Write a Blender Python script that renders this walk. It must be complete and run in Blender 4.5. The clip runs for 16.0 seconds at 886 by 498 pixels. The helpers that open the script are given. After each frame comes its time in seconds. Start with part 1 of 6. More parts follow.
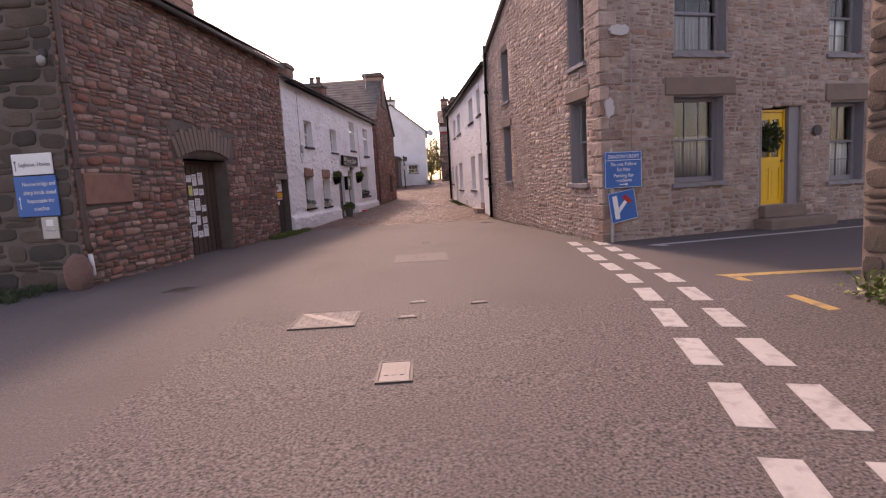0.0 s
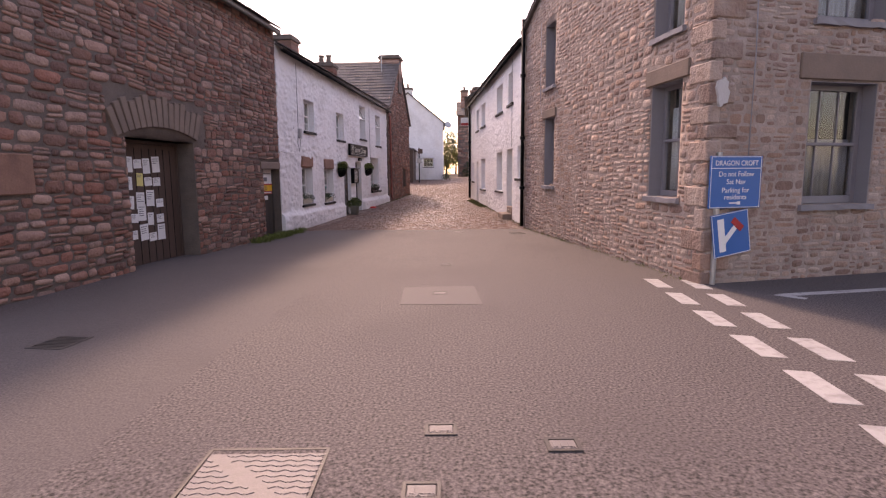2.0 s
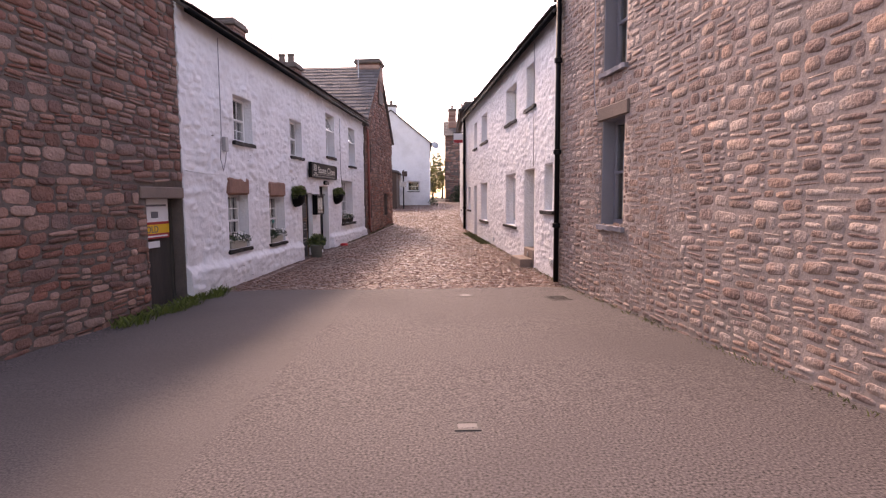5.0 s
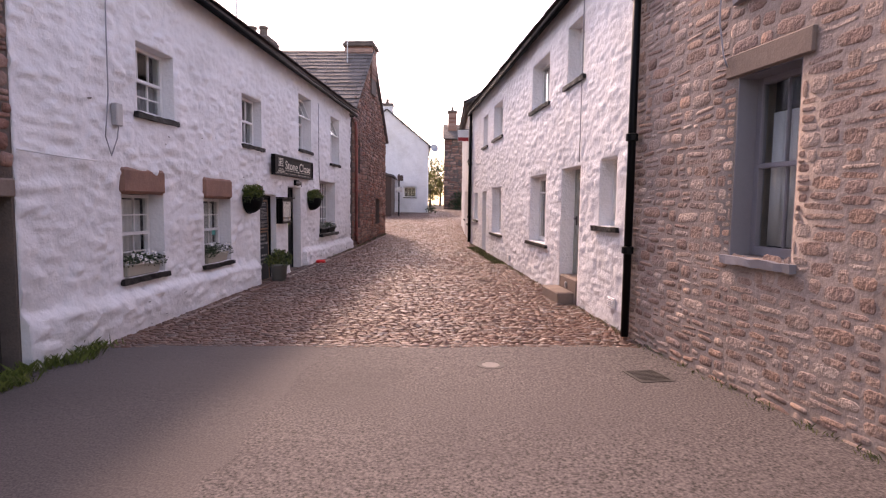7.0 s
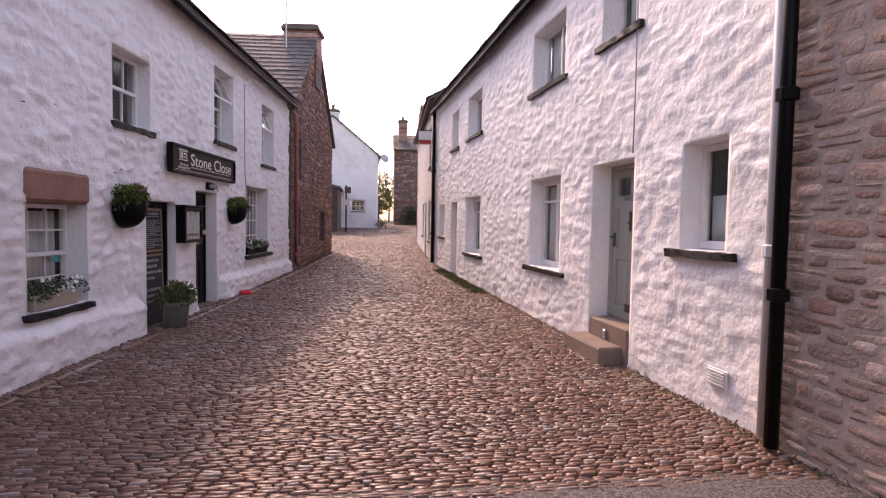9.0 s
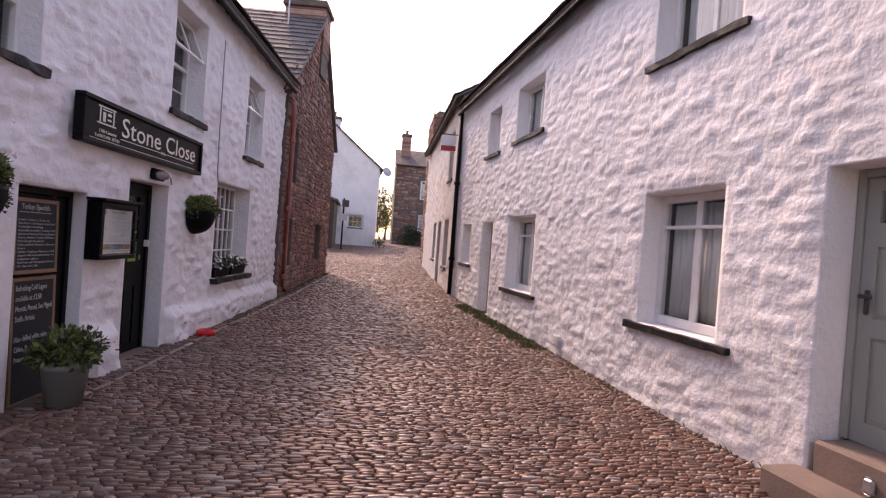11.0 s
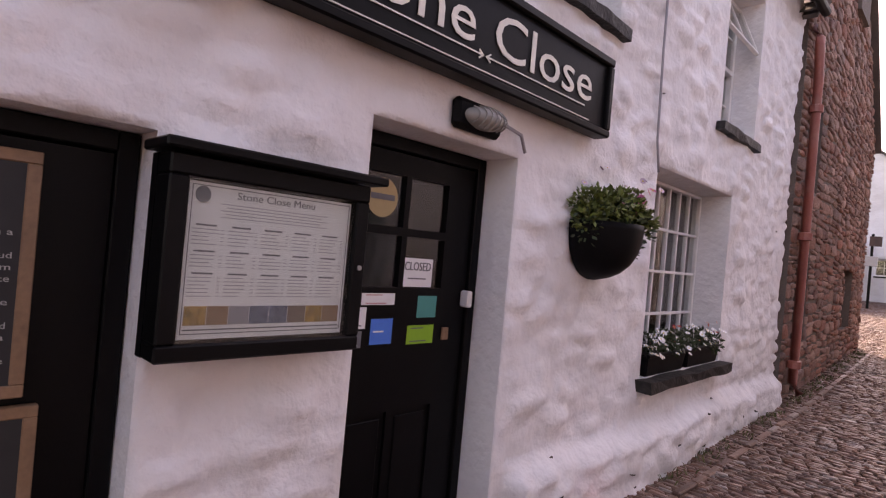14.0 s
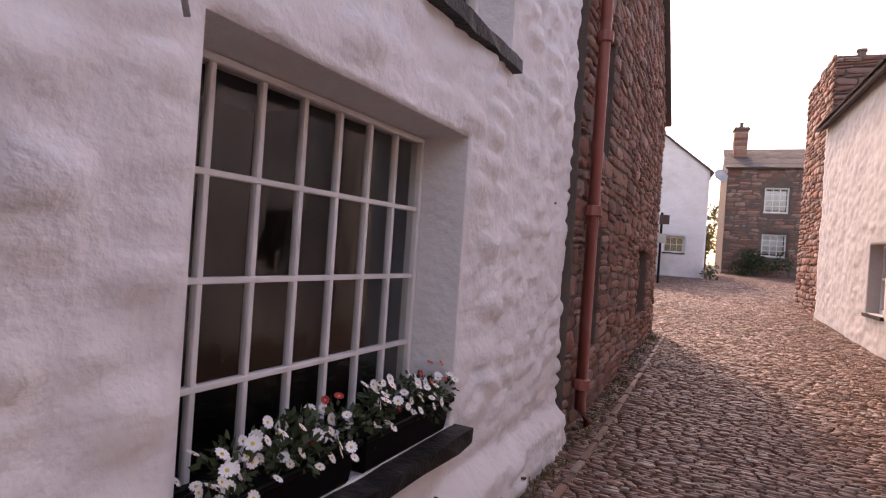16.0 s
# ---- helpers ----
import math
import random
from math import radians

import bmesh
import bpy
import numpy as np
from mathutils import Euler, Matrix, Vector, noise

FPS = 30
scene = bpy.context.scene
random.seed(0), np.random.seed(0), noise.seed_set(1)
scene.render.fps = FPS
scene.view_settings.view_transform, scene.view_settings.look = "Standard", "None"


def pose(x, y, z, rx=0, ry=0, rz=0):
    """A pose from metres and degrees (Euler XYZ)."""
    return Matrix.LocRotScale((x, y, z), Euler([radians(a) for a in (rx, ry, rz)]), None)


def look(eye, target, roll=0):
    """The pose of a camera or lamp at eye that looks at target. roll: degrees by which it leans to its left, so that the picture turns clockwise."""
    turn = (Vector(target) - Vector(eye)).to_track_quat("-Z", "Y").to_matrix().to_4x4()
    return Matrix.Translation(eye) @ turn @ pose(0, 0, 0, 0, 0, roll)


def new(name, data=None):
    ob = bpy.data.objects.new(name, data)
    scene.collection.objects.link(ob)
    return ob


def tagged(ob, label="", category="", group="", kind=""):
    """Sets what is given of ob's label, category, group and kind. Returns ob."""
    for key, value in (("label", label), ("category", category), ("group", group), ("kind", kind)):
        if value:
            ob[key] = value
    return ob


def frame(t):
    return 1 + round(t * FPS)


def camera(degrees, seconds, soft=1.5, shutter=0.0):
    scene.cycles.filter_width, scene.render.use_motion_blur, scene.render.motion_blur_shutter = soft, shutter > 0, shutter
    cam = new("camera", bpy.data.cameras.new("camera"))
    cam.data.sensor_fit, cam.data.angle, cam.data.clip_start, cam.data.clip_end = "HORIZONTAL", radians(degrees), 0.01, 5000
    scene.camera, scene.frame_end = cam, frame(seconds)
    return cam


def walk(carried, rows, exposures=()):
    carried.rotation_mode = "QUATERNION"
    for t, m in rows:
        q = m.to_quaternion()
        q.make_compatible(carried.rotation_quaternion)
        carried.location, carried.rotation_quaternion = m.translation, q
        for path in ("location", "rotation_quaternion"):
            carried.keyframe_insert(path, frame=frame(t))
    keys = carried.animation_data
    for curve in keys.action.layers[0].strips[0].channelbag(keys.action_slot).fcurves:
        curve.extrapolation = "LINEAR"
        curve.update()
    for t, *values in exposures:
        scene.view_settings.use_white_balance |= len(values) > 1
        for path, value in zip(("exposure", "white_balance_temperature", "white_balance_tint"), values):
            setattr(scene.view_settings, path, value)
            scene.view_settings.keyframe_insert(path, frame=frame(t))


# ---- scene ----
from itertools import product

# ---- camera ----
cam = camera(77.9, 16.0, soft=1.25)
PATH = [
    (0, look((-0.104, 2.064, 1.355), (-0.058, 4.048, 1.107), -3.3)),
    (0.5, look((-0.096, 2.906, 1.359), (-0.021, 4.883, 1.064), -1.5)),
    (1, look((-0.136, 3.710, 1.427), (-0.084, 5.695, 1.190), -3.0)),
    (1.5, look((-0.188, 4.339, 1.512), (-0.201, 6.327, 1.291), -0.6)),
    (2, look((-0.273, 5.141, 1.491), (-0.264, 7.123, 1.222), -0.5)),
    (2.5, look((-0.283, 5.948, 1.531), (-0.289, 7.908, 1.130), 0.3)),
    (3, look((-0.313, 6.789, 1.629), (-0.223, 8.771, 1.375), 0.8)),
    (3.5, look((-0.451, 7.635, 1.610), (-0.379, 9.631, 1.513), 0.1)),
    (4, look((-0.426, 8.508, 1.630), (-0.344, 10.493, 1.401), -0.5)),
    (6.5, look((-0.591, 13.253, 1.647), (-0.547, 15.250, 1.541), -0.1)),
    (7, look((-0.543, 14.128, 1.634), (-0.458, 16.120, 1.475), 0.7)),
    (7.5, look((-0.671, 14.955, 1.628), (-0.581, 16.947, 1.477), 1.7)),
    (8, look((-0.698, 15.771, 1.610), (-0.576, 17.759, 1.431), 1.4)),
    (10.5, look((-1.138, 19.837, 1.561), (-0.673, 21.782, 1.609), 0.8)),
    (11, look((-1.193, 20.680, 1.574), (-0.879, 22.655, 1.555), 4.2)),
    (11.5, look((-1.238, 21.679, 1.552), (-1.530, 23.653, 1.415), 2.1)),
    (12, look((-1.497, 22.558, 1.535), (-2.072, 24.468, 1.384), 1.9)),
    (12.5, look((-1.807, 23.366, 1.553), (-2.748, 25.130, 1.579), -1.6)),
    (13, look((-1.913, 24.034, 1.609), (-2.919, 25.761, 1.683), 1.1)),
    (13.5, look((-2.057, 24.685, 1.636), (-3.155, 26.355, 1.697), 0.5)),
    (14, look((-2.121, 25.508, 1.541), (-3.347, 27.088, 1.551), 5.2)),
    (14.5, look((-2.287, 26.207, 1.611), (-3.590, 27.724, 1.665), 3.5)),
    (15, look((-2.233, 26.914, 1.552), (-3.354, 28.569, 1.611), 5.4)),
    (15.5, look((-2.213, 27.571, 1.629), (-3.102, 29.363, 1.615), 6.2)),
    (16, look((-2.203, 28.272, 1.698), (-2.926, 30.137, 1.692), 3.9)),
]
walk(cam, PATH, exposures=[(0.0, 1.35, 9200, 40), (3.5, 1.72, 8900, 39), (8.0, 1.74, 8700, 37), (11.0, 1.52, 8500, 37), (13.5, 1.92, 9600, 38), (15.3, 1.98, 9600, 38), (16.0, 1.7, 9500, 38)])

# ---- sky and sun ----
SUN_EL, SUN_AZ = 42.0, -17.0      # degrees above the horizon; from +y towards +x
world = bpy.data.worlds.new("sky")
scene.world = world
world.use_nodes = True
wn = world.node_tree.nodes
sky = wn.new("ShaderNodeTexSky")
sky.sky_type, sky.sun_disc = "NISHITA", False
sky.sun_elevation, sky.sun_rotation = radians(SUN_EL), radians(SUN_AZ)
sky.air_density, sky.dust_density, sky.ozone_density = 1.0, 1.5, 1.0
wn["Background"].inputs[1].default_value = 0.15
world.node_tree.links.new(sky.outputs[0], wn["Background"].inputs[0])
sun = new("sun", bpy.data.lights.new("sun", "SUN"))
sun.data.energy, sun.data.angle, sun.data.color = 1.05, radians(7.0), (1.0, 0.93, 0.84)
a, e = radians(SUN_AZ), radians(SUN_EL)
sun.matrix_world = look((0, 0, 40), (-math.sin(a) * math.cos(e) * 30, -math.cos(a) * math.cos(e) * 30, 40 - math.sin(e) * 30))

# ---- materials ----
def rgb(*c):
    return (*c, 1.0)


def material(name, colour, rough=0.8, metal=0.0, spread=0.12, scale=3.0, fine=60.0, bump=0.3, bump_dist=0.004,
             per=None, per_amount=0.3, stain=None, stain_scale=0.6, stain_amount=0.5, rough_var=0.1, spec=0.5, palette=None, tall=1.0, grain=1.0):
    """A surface with coarse and fine variation, optional stains and a change of tone from piece to piece."""
    m = bpy.data.materials.new(name)
    m.use_nodes = True
    nt = m.node_tree
    N, L = nt.nodes, nt.links
    b = N["Principled BSDF"]
    b.inputs["Roughness"].default_value, b.inputs["Metallic"].default_value = rough, metal
    b.inputs["Specular IOR Level"].default_value = spec
    geo = N.new("ShaderNodeNewGeometry")
    mp = N.new("ShaderNodeMapping")
    mp.inputs["Scale"].default_value = (1, 1, tall)
    L.new(geo.outputs["Position"], mp.inputs[0])

    def tex(s, detail=4):
        t = N.new("ShaderNodeTexNoise")
        t.inputs["Scale"].default_value, t.inputs["Detail"].default_value = s, detail
        L.new(mp.outputs[0], t.inputs["Vector"])
        return t.outputs["Fac"]

    def mathn(op, x, y):
        n = N.new("ShaderNodeMath")
        n.operation = op
        for i, v in enumerate((x, y)):
            if isinstance(v, (int, float)):
                n.inputs[i].default_value = v
            else:
                L.new(v, n.inputs[i])
        return n.outputs[0]

    coarse, small = tex(scale), tex(fine, 3)
    tone = mathn("ADD", mathn("MULTIPLY", mathn("SUBTRACT", coarse, 0.5), 2 * spread * 1.6),
                 mathn("MULTIPLY", mathn("SUBTRACT", small, 0.5), spread * 2 * grain))
    src = None
    if per == "object":
        src = N.new("ShaderNodeObjectInfo").outputs["Random"]
    elif per == "island":
        src = geo.outputs["Random Per Island"]
    if palette and src is not None:
        ramp = N.new("ShaderNodeValToRGB")
        ramp.color_ramp.interpolation = "CONSTANT"
        els = ramp.color_ramp.elements
        while len(els) < len(palette):
            els.new(0.5)
        for i, c in enumerate(palette):
            els[i].position, els[i].color = i / len(palette), (*c, 1)
        L.new(src, ramp.inputs[0])
        base = ramp.outputs[0]
    else:
        n = N.new("ShaderNodeRGB")
        n.outputs[0].default_value = (*colour, 1)
        base = n.outputs[0]
    if src is not None:
        wob = N.new("ShaderNodeTexWhiteNoise")
        wob.noise_dimensions = "1D"
        L.new(src, wob.inputs["W"])
        tone = mathn("ADD", tone, mathn("MULTIPLY", mathn("SUBTRACT", wob.outputs["Value"], 0.5), per_amount))
    gain = mathn("MAXIMUM", mathn("ADD", tone, 1.0), 0.05)
    mul = N.new("ShaderNodeVectorMath")
    mul.operation = "SCALE"
    L.new(base, mul.inputs[0])
    L.new(gain, mul.inputs["Scale"])
    out = mul.outputs[0]
    if stain:
        ramp = N.new("ShaderNodeValToRGB")
        ramp.color_ramp.elements[0].position, ramp.color_ramp.elements[1].position = 0.5, 0.72
        L.new(tex(stain_scale, 8), ramp.inputs[0])
        mix = N.new("ShaderNodeMix")
        mix.data_type = "RGBA"
        L.new(mathn("MULTIPLY", ramp.outputs[0], stain_amount), mix.inputs["Factor"])
        L.new(out, mix.inputs["A"])
        mix.inputs["B"].default_value = (*stain, 1)
        out = mix.outputs["Result"]
    L.new(out, b.inputs["Base Color"])
    L.new(mathn("ADD", mathn("MULTIPLY", mathn("SUBTRACT", coarse, 0.5), rough_var * 2), rough), b.inputs["Roughness"])
    if bump:
        bn = N.new("ShaderNodeBump")
        bn.inputs["Strength"].default_value, bn.inputs["Distance"].default_value = bump, bump_dist
        L.new(mathn("ADD", mathn("MULTIPLY", small, 0.6), mathn("MULTIPLY", tex(fine * 0.28, 5), 1.0)), bn.inputs["Height"])
        L.new(bn.outputs[0], b.inputs["Normal"])
    return m


def glass_material():
    m = bpy.data.materials.new("window_glass")
    m.use_nodes = True
    N, L = m.node_tree.nodes, m.node_tree.links
    N.remove(N["Principled BSDF"])
    fr, tr, gl, mix = (N.new("ShaderNode" + k) for k in ("LayerWeight", "BsdfTransparent", "BsdfGlossy", "MixShader"))
    power, scale_, base_ = (N.new("ShaderNodeMath") for _ in range(3))
    power.operation, scale_.operation, base_.operation = "POWER", "MULTIPLY", "ADD"
    power.inputs[1].default_value, scale_.inputs[1].default_value, base_.inputs[1].default_value = 4.0, 0.8, 0.04
    L.new(fr.outputs["Facing"], power.inputs[0])
    L.new(power.outputs[0], scale_.inputs[0])
    L.new(scale_.outputs[0], base_.inputs[0])
    tr.inputs[0].default_value = rgb(0.9, 0.92, 0.91)
    gl.inputs["Roughness"].default_value = 0.02
    nz, bp = N.new("ShaderNodeTexNoise"), N.new("ShaderNodeBump")
    nz.inputs["Scale"].default_value, nz.inputs["Detail"].default_value = 2.5, 1
    bp.inputs["Strength"].default_value, bp.inputs["Distance"].default_value = 0.15, 0.02
    L.new(nz.outputs["Fac"], bp.inputs["Height"])
    L.new(bp.outputs[0], gl.inputs["Normal"])
    L.new(base_.outputs[0], mix.inputs[0])
    L.new(tr.outputs[0], mix.inputs[1])
    L.new(gl.outputs[0], mix.inputs[2])
    L.new(mix.outputs[0], N["Material Output"].inputs[0])
    return m


BROWN = [(0.218, 0.107, 0.08), (0.262, 0.129, 0.098), (0.306, 0.164, 0.123), (0.187, 0.098, 0.08), (0.274, 0.116, 0.084), (0.339, 0.198, 0.157), (0.24, 0.146, 0.123), (0.371, 0.232, 0.186)]
PALE = [(0.314, 0.205, 0.163), (0.361, 0.246, 0.196), (0.276, 0.18, 0.146), (0.4, 0.287, 0.236), (0.294, 0.197, 0.167), (0.342, 0.213, 0.163), (0.256, 0.16, 0.131), (0.439, 0.327, 0.276)]
M = {}
M["white_paint"] = material("white_masonry_paint", (0.80, 0.79, 0.79), 0.75, spread=0.035, scale=1.3, fine=20, bump=0.75, bump_dist=0.024, stain=(0.52, 0.49, 0.46), stain_scale=1.1, stain_amount=0.35)
M["barn_stone"] = material("weathered_brown_rubble", (0.22, 0.15, 0.12), 0.9, spread=0.22, scale=5, fine=30, bump=1.0, bump_dist=0.028, per="island", palette=BROWN, per_amount=0.35, stain=(0.10, 0.085, 0.075), stain_scale=0.8, stain_amount=0.5)
M["barn_stone_piece"] = material("weathered_brown_stone", (0.22, 0.15, 0.12), 0.9, spread=0.22, scale=5, fine=30, bump=1.0, bump_dist=0.028, per="object", palette=BROWN, per_amount=0.35, stain=(0.10, 0.085, 0.075), stain_scale=0.8, stain_amount=0.5)
M["pale_stone"] = material("pale_brown_rubble", (0.33, 0.26, 0.21), 0.9, spread=0.2, scale=5, fine=32, bump=1.0, bump_dist=0.03, per="island", palette=PALE, per_amount=0.22, stain=(0.49, 0.41, 0.36), stain_scale=2.2, stain_amount=0.55)
M["pale_stone_piece"] = material("pale_brown_stone", (0.33, 0.26, 0.21), 0.9, spread=0.2, scale=5, fine=32, bump=1.0, bump_dist=0.03, per="object", palette=PALE, per_amount=0.22, stain=(0.49, 0.41, 0.36), stain_scale=2.2, stain_amount=0.55)
# barn end faces away from the sun; its shade is put into these tones
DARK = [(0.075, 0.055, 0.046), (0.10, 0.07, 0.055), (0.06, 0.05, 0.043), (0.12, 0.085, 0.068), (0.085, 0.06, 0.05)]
M["shaded_stone"] = material("shade_darkened_rubble", (0.08, 0.06, 0.05), 0.92, spread=0.25, scale=4, fine=40, bump=0.9, bump_dist=0.014, per="island", palette=DARK, per_amount=0.4, stain=(0.035, 0.035, 0.028), stain_scale=1.1, stain_amount=0.6)
M["shaded_stone_piece"] = material("shade_darkened_stone", (0.08, 0.06, 0.05), 0.92, spread=0.25, scale=4, fine=40, bump=0.9, bump_dist=0.014, per="object", palette=DARK, per_amount=0.4, stain=(0.035, 0.035, 0.028), stain_scale=1.1, stain_amount=0.6)
M["mortar_dark"] = material("dark_lime_mortar", (0.14, 0.11, 0.095), 0.95, spread=0.25, scale=4, fine=50, bump=0.9, bump_dist=0.01)
M["mortar_pale"] = material("pale_lime_mortar", (0.36, 0.285, 0.25), 0.95, spread=0.3, scale=4, fine=35, bump=0.9, bump_dist=0.012, stain=(0.24, 0.2, 0.17), stain_scale=0.9, stain_amount=0.5)
M["asphalt"] = material("worn_asphalt", (0.096, 0.081, 0.079), 0.80, spread=0.12, scale=0.7, fine=52, bump=1.0, bump_dist=0.011, grain=18.0, stain=(0.068, 0.058, 0.056), stain_scale=0.35, stain_amount=0.6, spec=0.4)
M["smooth_asphalt"] = material("finer_asphalt_strip", (0.102, 0.087, 0.084), 0.82, spread=0.11, scale=0.9, fine=70, bump=0.9, bump_dist=0.007, grain=9.0, stain=(0.078, 0.066, 0.063), stain_scale=0.6, stain_amount=0.6, spec=0.4)
M["patch"] = material("pale_asphalt_patch", (0.12, 0.103, 0.10), 0.8, spread=0.10, scale=2, fine=110, bump=1.0, bump_dist=0.006)
SETT = [(0.150, 0.078, 0.054), (0.176, 0.094, 0.065), (0.128, 0.066, 0.047), (0.194, 0.104, 0.073), (0.158, 0.074, 0.051), (0.208, 0.120, 0.086), (0.27, 0.21, 0.18), (0.150, 0.078, 0.054), (0.176, 0.094, 0.065), (0.128, 0.066, 0.047), (0.194, 0.104, 0.073), (0.158, 0.074, 0.051)]
M["sett"] = material("worn_cobble", (0.17, 0.13, 0.11), 0.4, spread=0.2, scale=6, fine=60, bump=0.5, bump_dist=0.008, per="island", palette=SETT, per_amount=0.35, spec=0.5, stain=(0.11, 0.082, 0.066), stain_scale=0.5, stain_amount=0.5)
M["sett_piece"] = material("worn_cobble_piece", (0.17, 0.13, 0.11), 0.4, spread=0.2, scale=6, fine=60, bump=0.5, bump_dist=0.008, per="object", palette=SETT, per_amount=0.35, spec=0.5, stain=(0.11, 0.082, 0.066), stain_scale=0.5, stain_amount=0.5)
M["grit"] = material("brown_grit_bed", (0.095, 0.07, 0.056), 0.95, spread=0.25, scale=3, fine=80, bump=1, bump_dist=0.01)
M["slate"] = material("stone_roof_slate", (0.12, 0.105, 0.10), 0.8, spread=0.2, scale=3, fine=30, bump=0.7, bump_dist=0.01, per="island", per_amount=0.4)
M["sandstone"] = material("dressed_sandstone", (0.215, 0.155, 0.125), 0.85, spread=0.15, scale=3, fine=50, bump=0.6, bump_dist=0.006, stain=(0.13, 0.095, 0.08), stain_scale=2, stain_amount=0.5)
M["red_sandstone"] = material("red_sandstone_lintel", (0.27, 0.14, 0.10), 0.85, spread=0.2, scale=4, fine=40, bump=0.7, bump_dist=0.01, stain=(0.16, 0.08, 0.06), stain_scale=3, stain_amount=0.6)
M["grey_paint"] = material("blue_grey_paint", (0.22, 0.21, 0.23), 0.6, spread=0.06, scale=3, fine=40, bump=0.25)
M["white_gloss"] = material("white_gloss_paint", (0.78, 0.77, 0.75), 0.35, spread=0.04, scale=4, fine=50, bump=0.15, stain=(0.55, 0.52, 0.48), stain_scale=6, stain_amount=0.4)
M["black_paint"] = material("black_gloss_paint", (0.004, 0.004, 0.0045), 0.4, spec=0.12, spread=0.2, scale=5, fine=60, bump=0.2, bump_dist=0.002)
M["black_stone"] = material("black_painted_sill", (0.012, 0.011, 0.011), 0.55, spec=0.25, spread=0.3, scale=8, fine=50, bump=0.8, bump_dist=0.01, stain=(0.2, 0.19, 0.18), stain_scale=9, stain_amount=0.15)
M["black_plastic"] = material("black_plastic", (0.004, 0.004, 0.0045), 0.5, spec=0.08, spread=0.15, scale=6, fine=50, bump=0.15)
M["sage_paint"] = material("sage_grey_paint", (0.33, 0.345, 0.305), 0.5, spread=0.06, scale=3, fine=60, bump=0.2, stain=(0.25, 0.26, 0.225), stain_scale=3, stain_amount=0.3)
M["yellow_paint"] = material("yellow_gloss_paint", (0.85, 0.47, 0.012), 0.4, spread=0.04, scale=3, fine=40, bump=0.1)
M["brown_wood"] = material("stained_brown_timber", (0.085, 0.052, 0.04), 0.7, spread=0.3, scale=4, fine=40, bump=0.6, bump_dist=0.006, tall=0.15)
M["old_wood"] = material("dark_weathered_timber", (0.055, 0.045, 0.038), 0.85, spread=0.35, scale=5, fine=45, bump=0.8, bump_dist=0.006, tall=0.12, stain=(0.10, 0.095, 0.07), stain_scale=2.5, stain_amount=0.5)
M["frame_wood"] = material("pine_board_frame", (0.26, 0.15, 0.085), 0.6, spread=0.25, scale=8, fine=60, bump=0.4)
M["chalkboard"] = material("chalkboard", (0.02, 0.021, 0.022), 0.7, spread=0.3, scale=4, fine=20, bump=0.1)
M["chalk"] = material("chalk_writing", (0.42, 0.41, 0.39), 0.9, spread=0.2, scale=30, fine=120, bump=0.0)
M["cream_paint"] = material("cream_letter_paint", (0.78, 0.75, 0.66), 0.5, spread=0.05, bump=0.0)
M["paper"] = material("white_paper", (0.78, 0.78, 0.77), 0.8, spread=0.05, scale=6, fine=40, bump=0.2, bump_dist=0.003)
M["print"] = material("grey_print", (0.16, 0.16, 0.17), 0.8, spread=0.2, bump=0.0)
M["grey_print"] = material("pale_grey_print", (0.38, 0.38, 0.40), 0.8, spread=0.1, bump=0.0)
M["photo_amber"] = material("amber_photo_print", (0.38, 0.22, 0.06), 0.6, spread=0.6, scale=40, fine=120, bump=0.0)
M["photo_slate"] = material("slate_photo_print", (0.12, 0.14, 0.19), 0.6, spread=0.6, scale=40, fine=120, bump=0.0)
M["yellow_paper"] = material("yellow_paper", (0.75, 0.66, 0.25), 0.8, spread=0.05, bump=0.1)
M["blue_sign"] = material("blue_sign_sheet", (0.004, 0.125, 0.40), 0.4, spread=0.05, scale=4, bump=0.05)
M["red_sign"] = material("red_sign_sheet", (0.42, 0.02, 0.025), 0.45, spread=0.05, bump=0.05)
M["teal_sticker"] = material("teal_sticker", (0.02, 0.28, 0.25), 0.5, spread=0.05, bump=0.0)
M["green_sticker"] = material("lime_sticker", (0.22, 0.48, 0.03), 0.5, spread=0.05, bump=0.0)
M["sky_sticker"] = material("sky_blue_sticker", (0.03, 0.2, 0.7), 0.5, spread=0.05, bump=0.0)
M["gold_sticker"] = material("tan_sticker", (0.45, 0.33, 0.16), 0.5, spread=0.05, bump=0.0)
M["red_plastic"] = material("red_plastic", (0.72, 0.03, 0.03), 0.35, spread=0.05, bump=0.05)
M["galvanised"] = material("galvanised_steel", (0.42, 0.42, 0.42), 0.45, 0.8, spread=0.12, scale=9, bump=0.1)
M["cast_iron"] = material("worn_cast_iron", (0.17, 0.15, 0.145), 0.6, 0.0, spread=0.2, scale=14, fine=90, bump=0.6, bump_dist=0.003)
M["dark_iron"] = material("dark_iron", (0.055, 0.048, 0.045), 0.6, 0.1, spread=0.2, scale=10, bump=0.4)
M["road_paint"] = material("worn_road_paint", (0.40, 0.385, 0.375), 0.8, spread=0.12, scale=6, fine=90, bump=0.8, bump_dist=0.006, stain=(0.2, 0.18, 0.17), stain_scale=9, stain_amount=0.75)
M["yellow_road_paint"] = material("worn_yellow_road_paint", (0.42, 0.27, 0.09), 0.8, spread=0.15, scale=6, fine=90, bump=0.8, stain=(0.14, 0.12, 0.11), stain_scale=7, stain_amount=0.8)
M["red_pipe"] = material("red_oxide_pipe_paint", (0.30, 0.085, 0.065), 0.5, spread=0.15, scale=6, fine=40, bump=0.3, stain=(0.38, 0.2, 0.17), stain_scale=4, stain_amount=0.5)
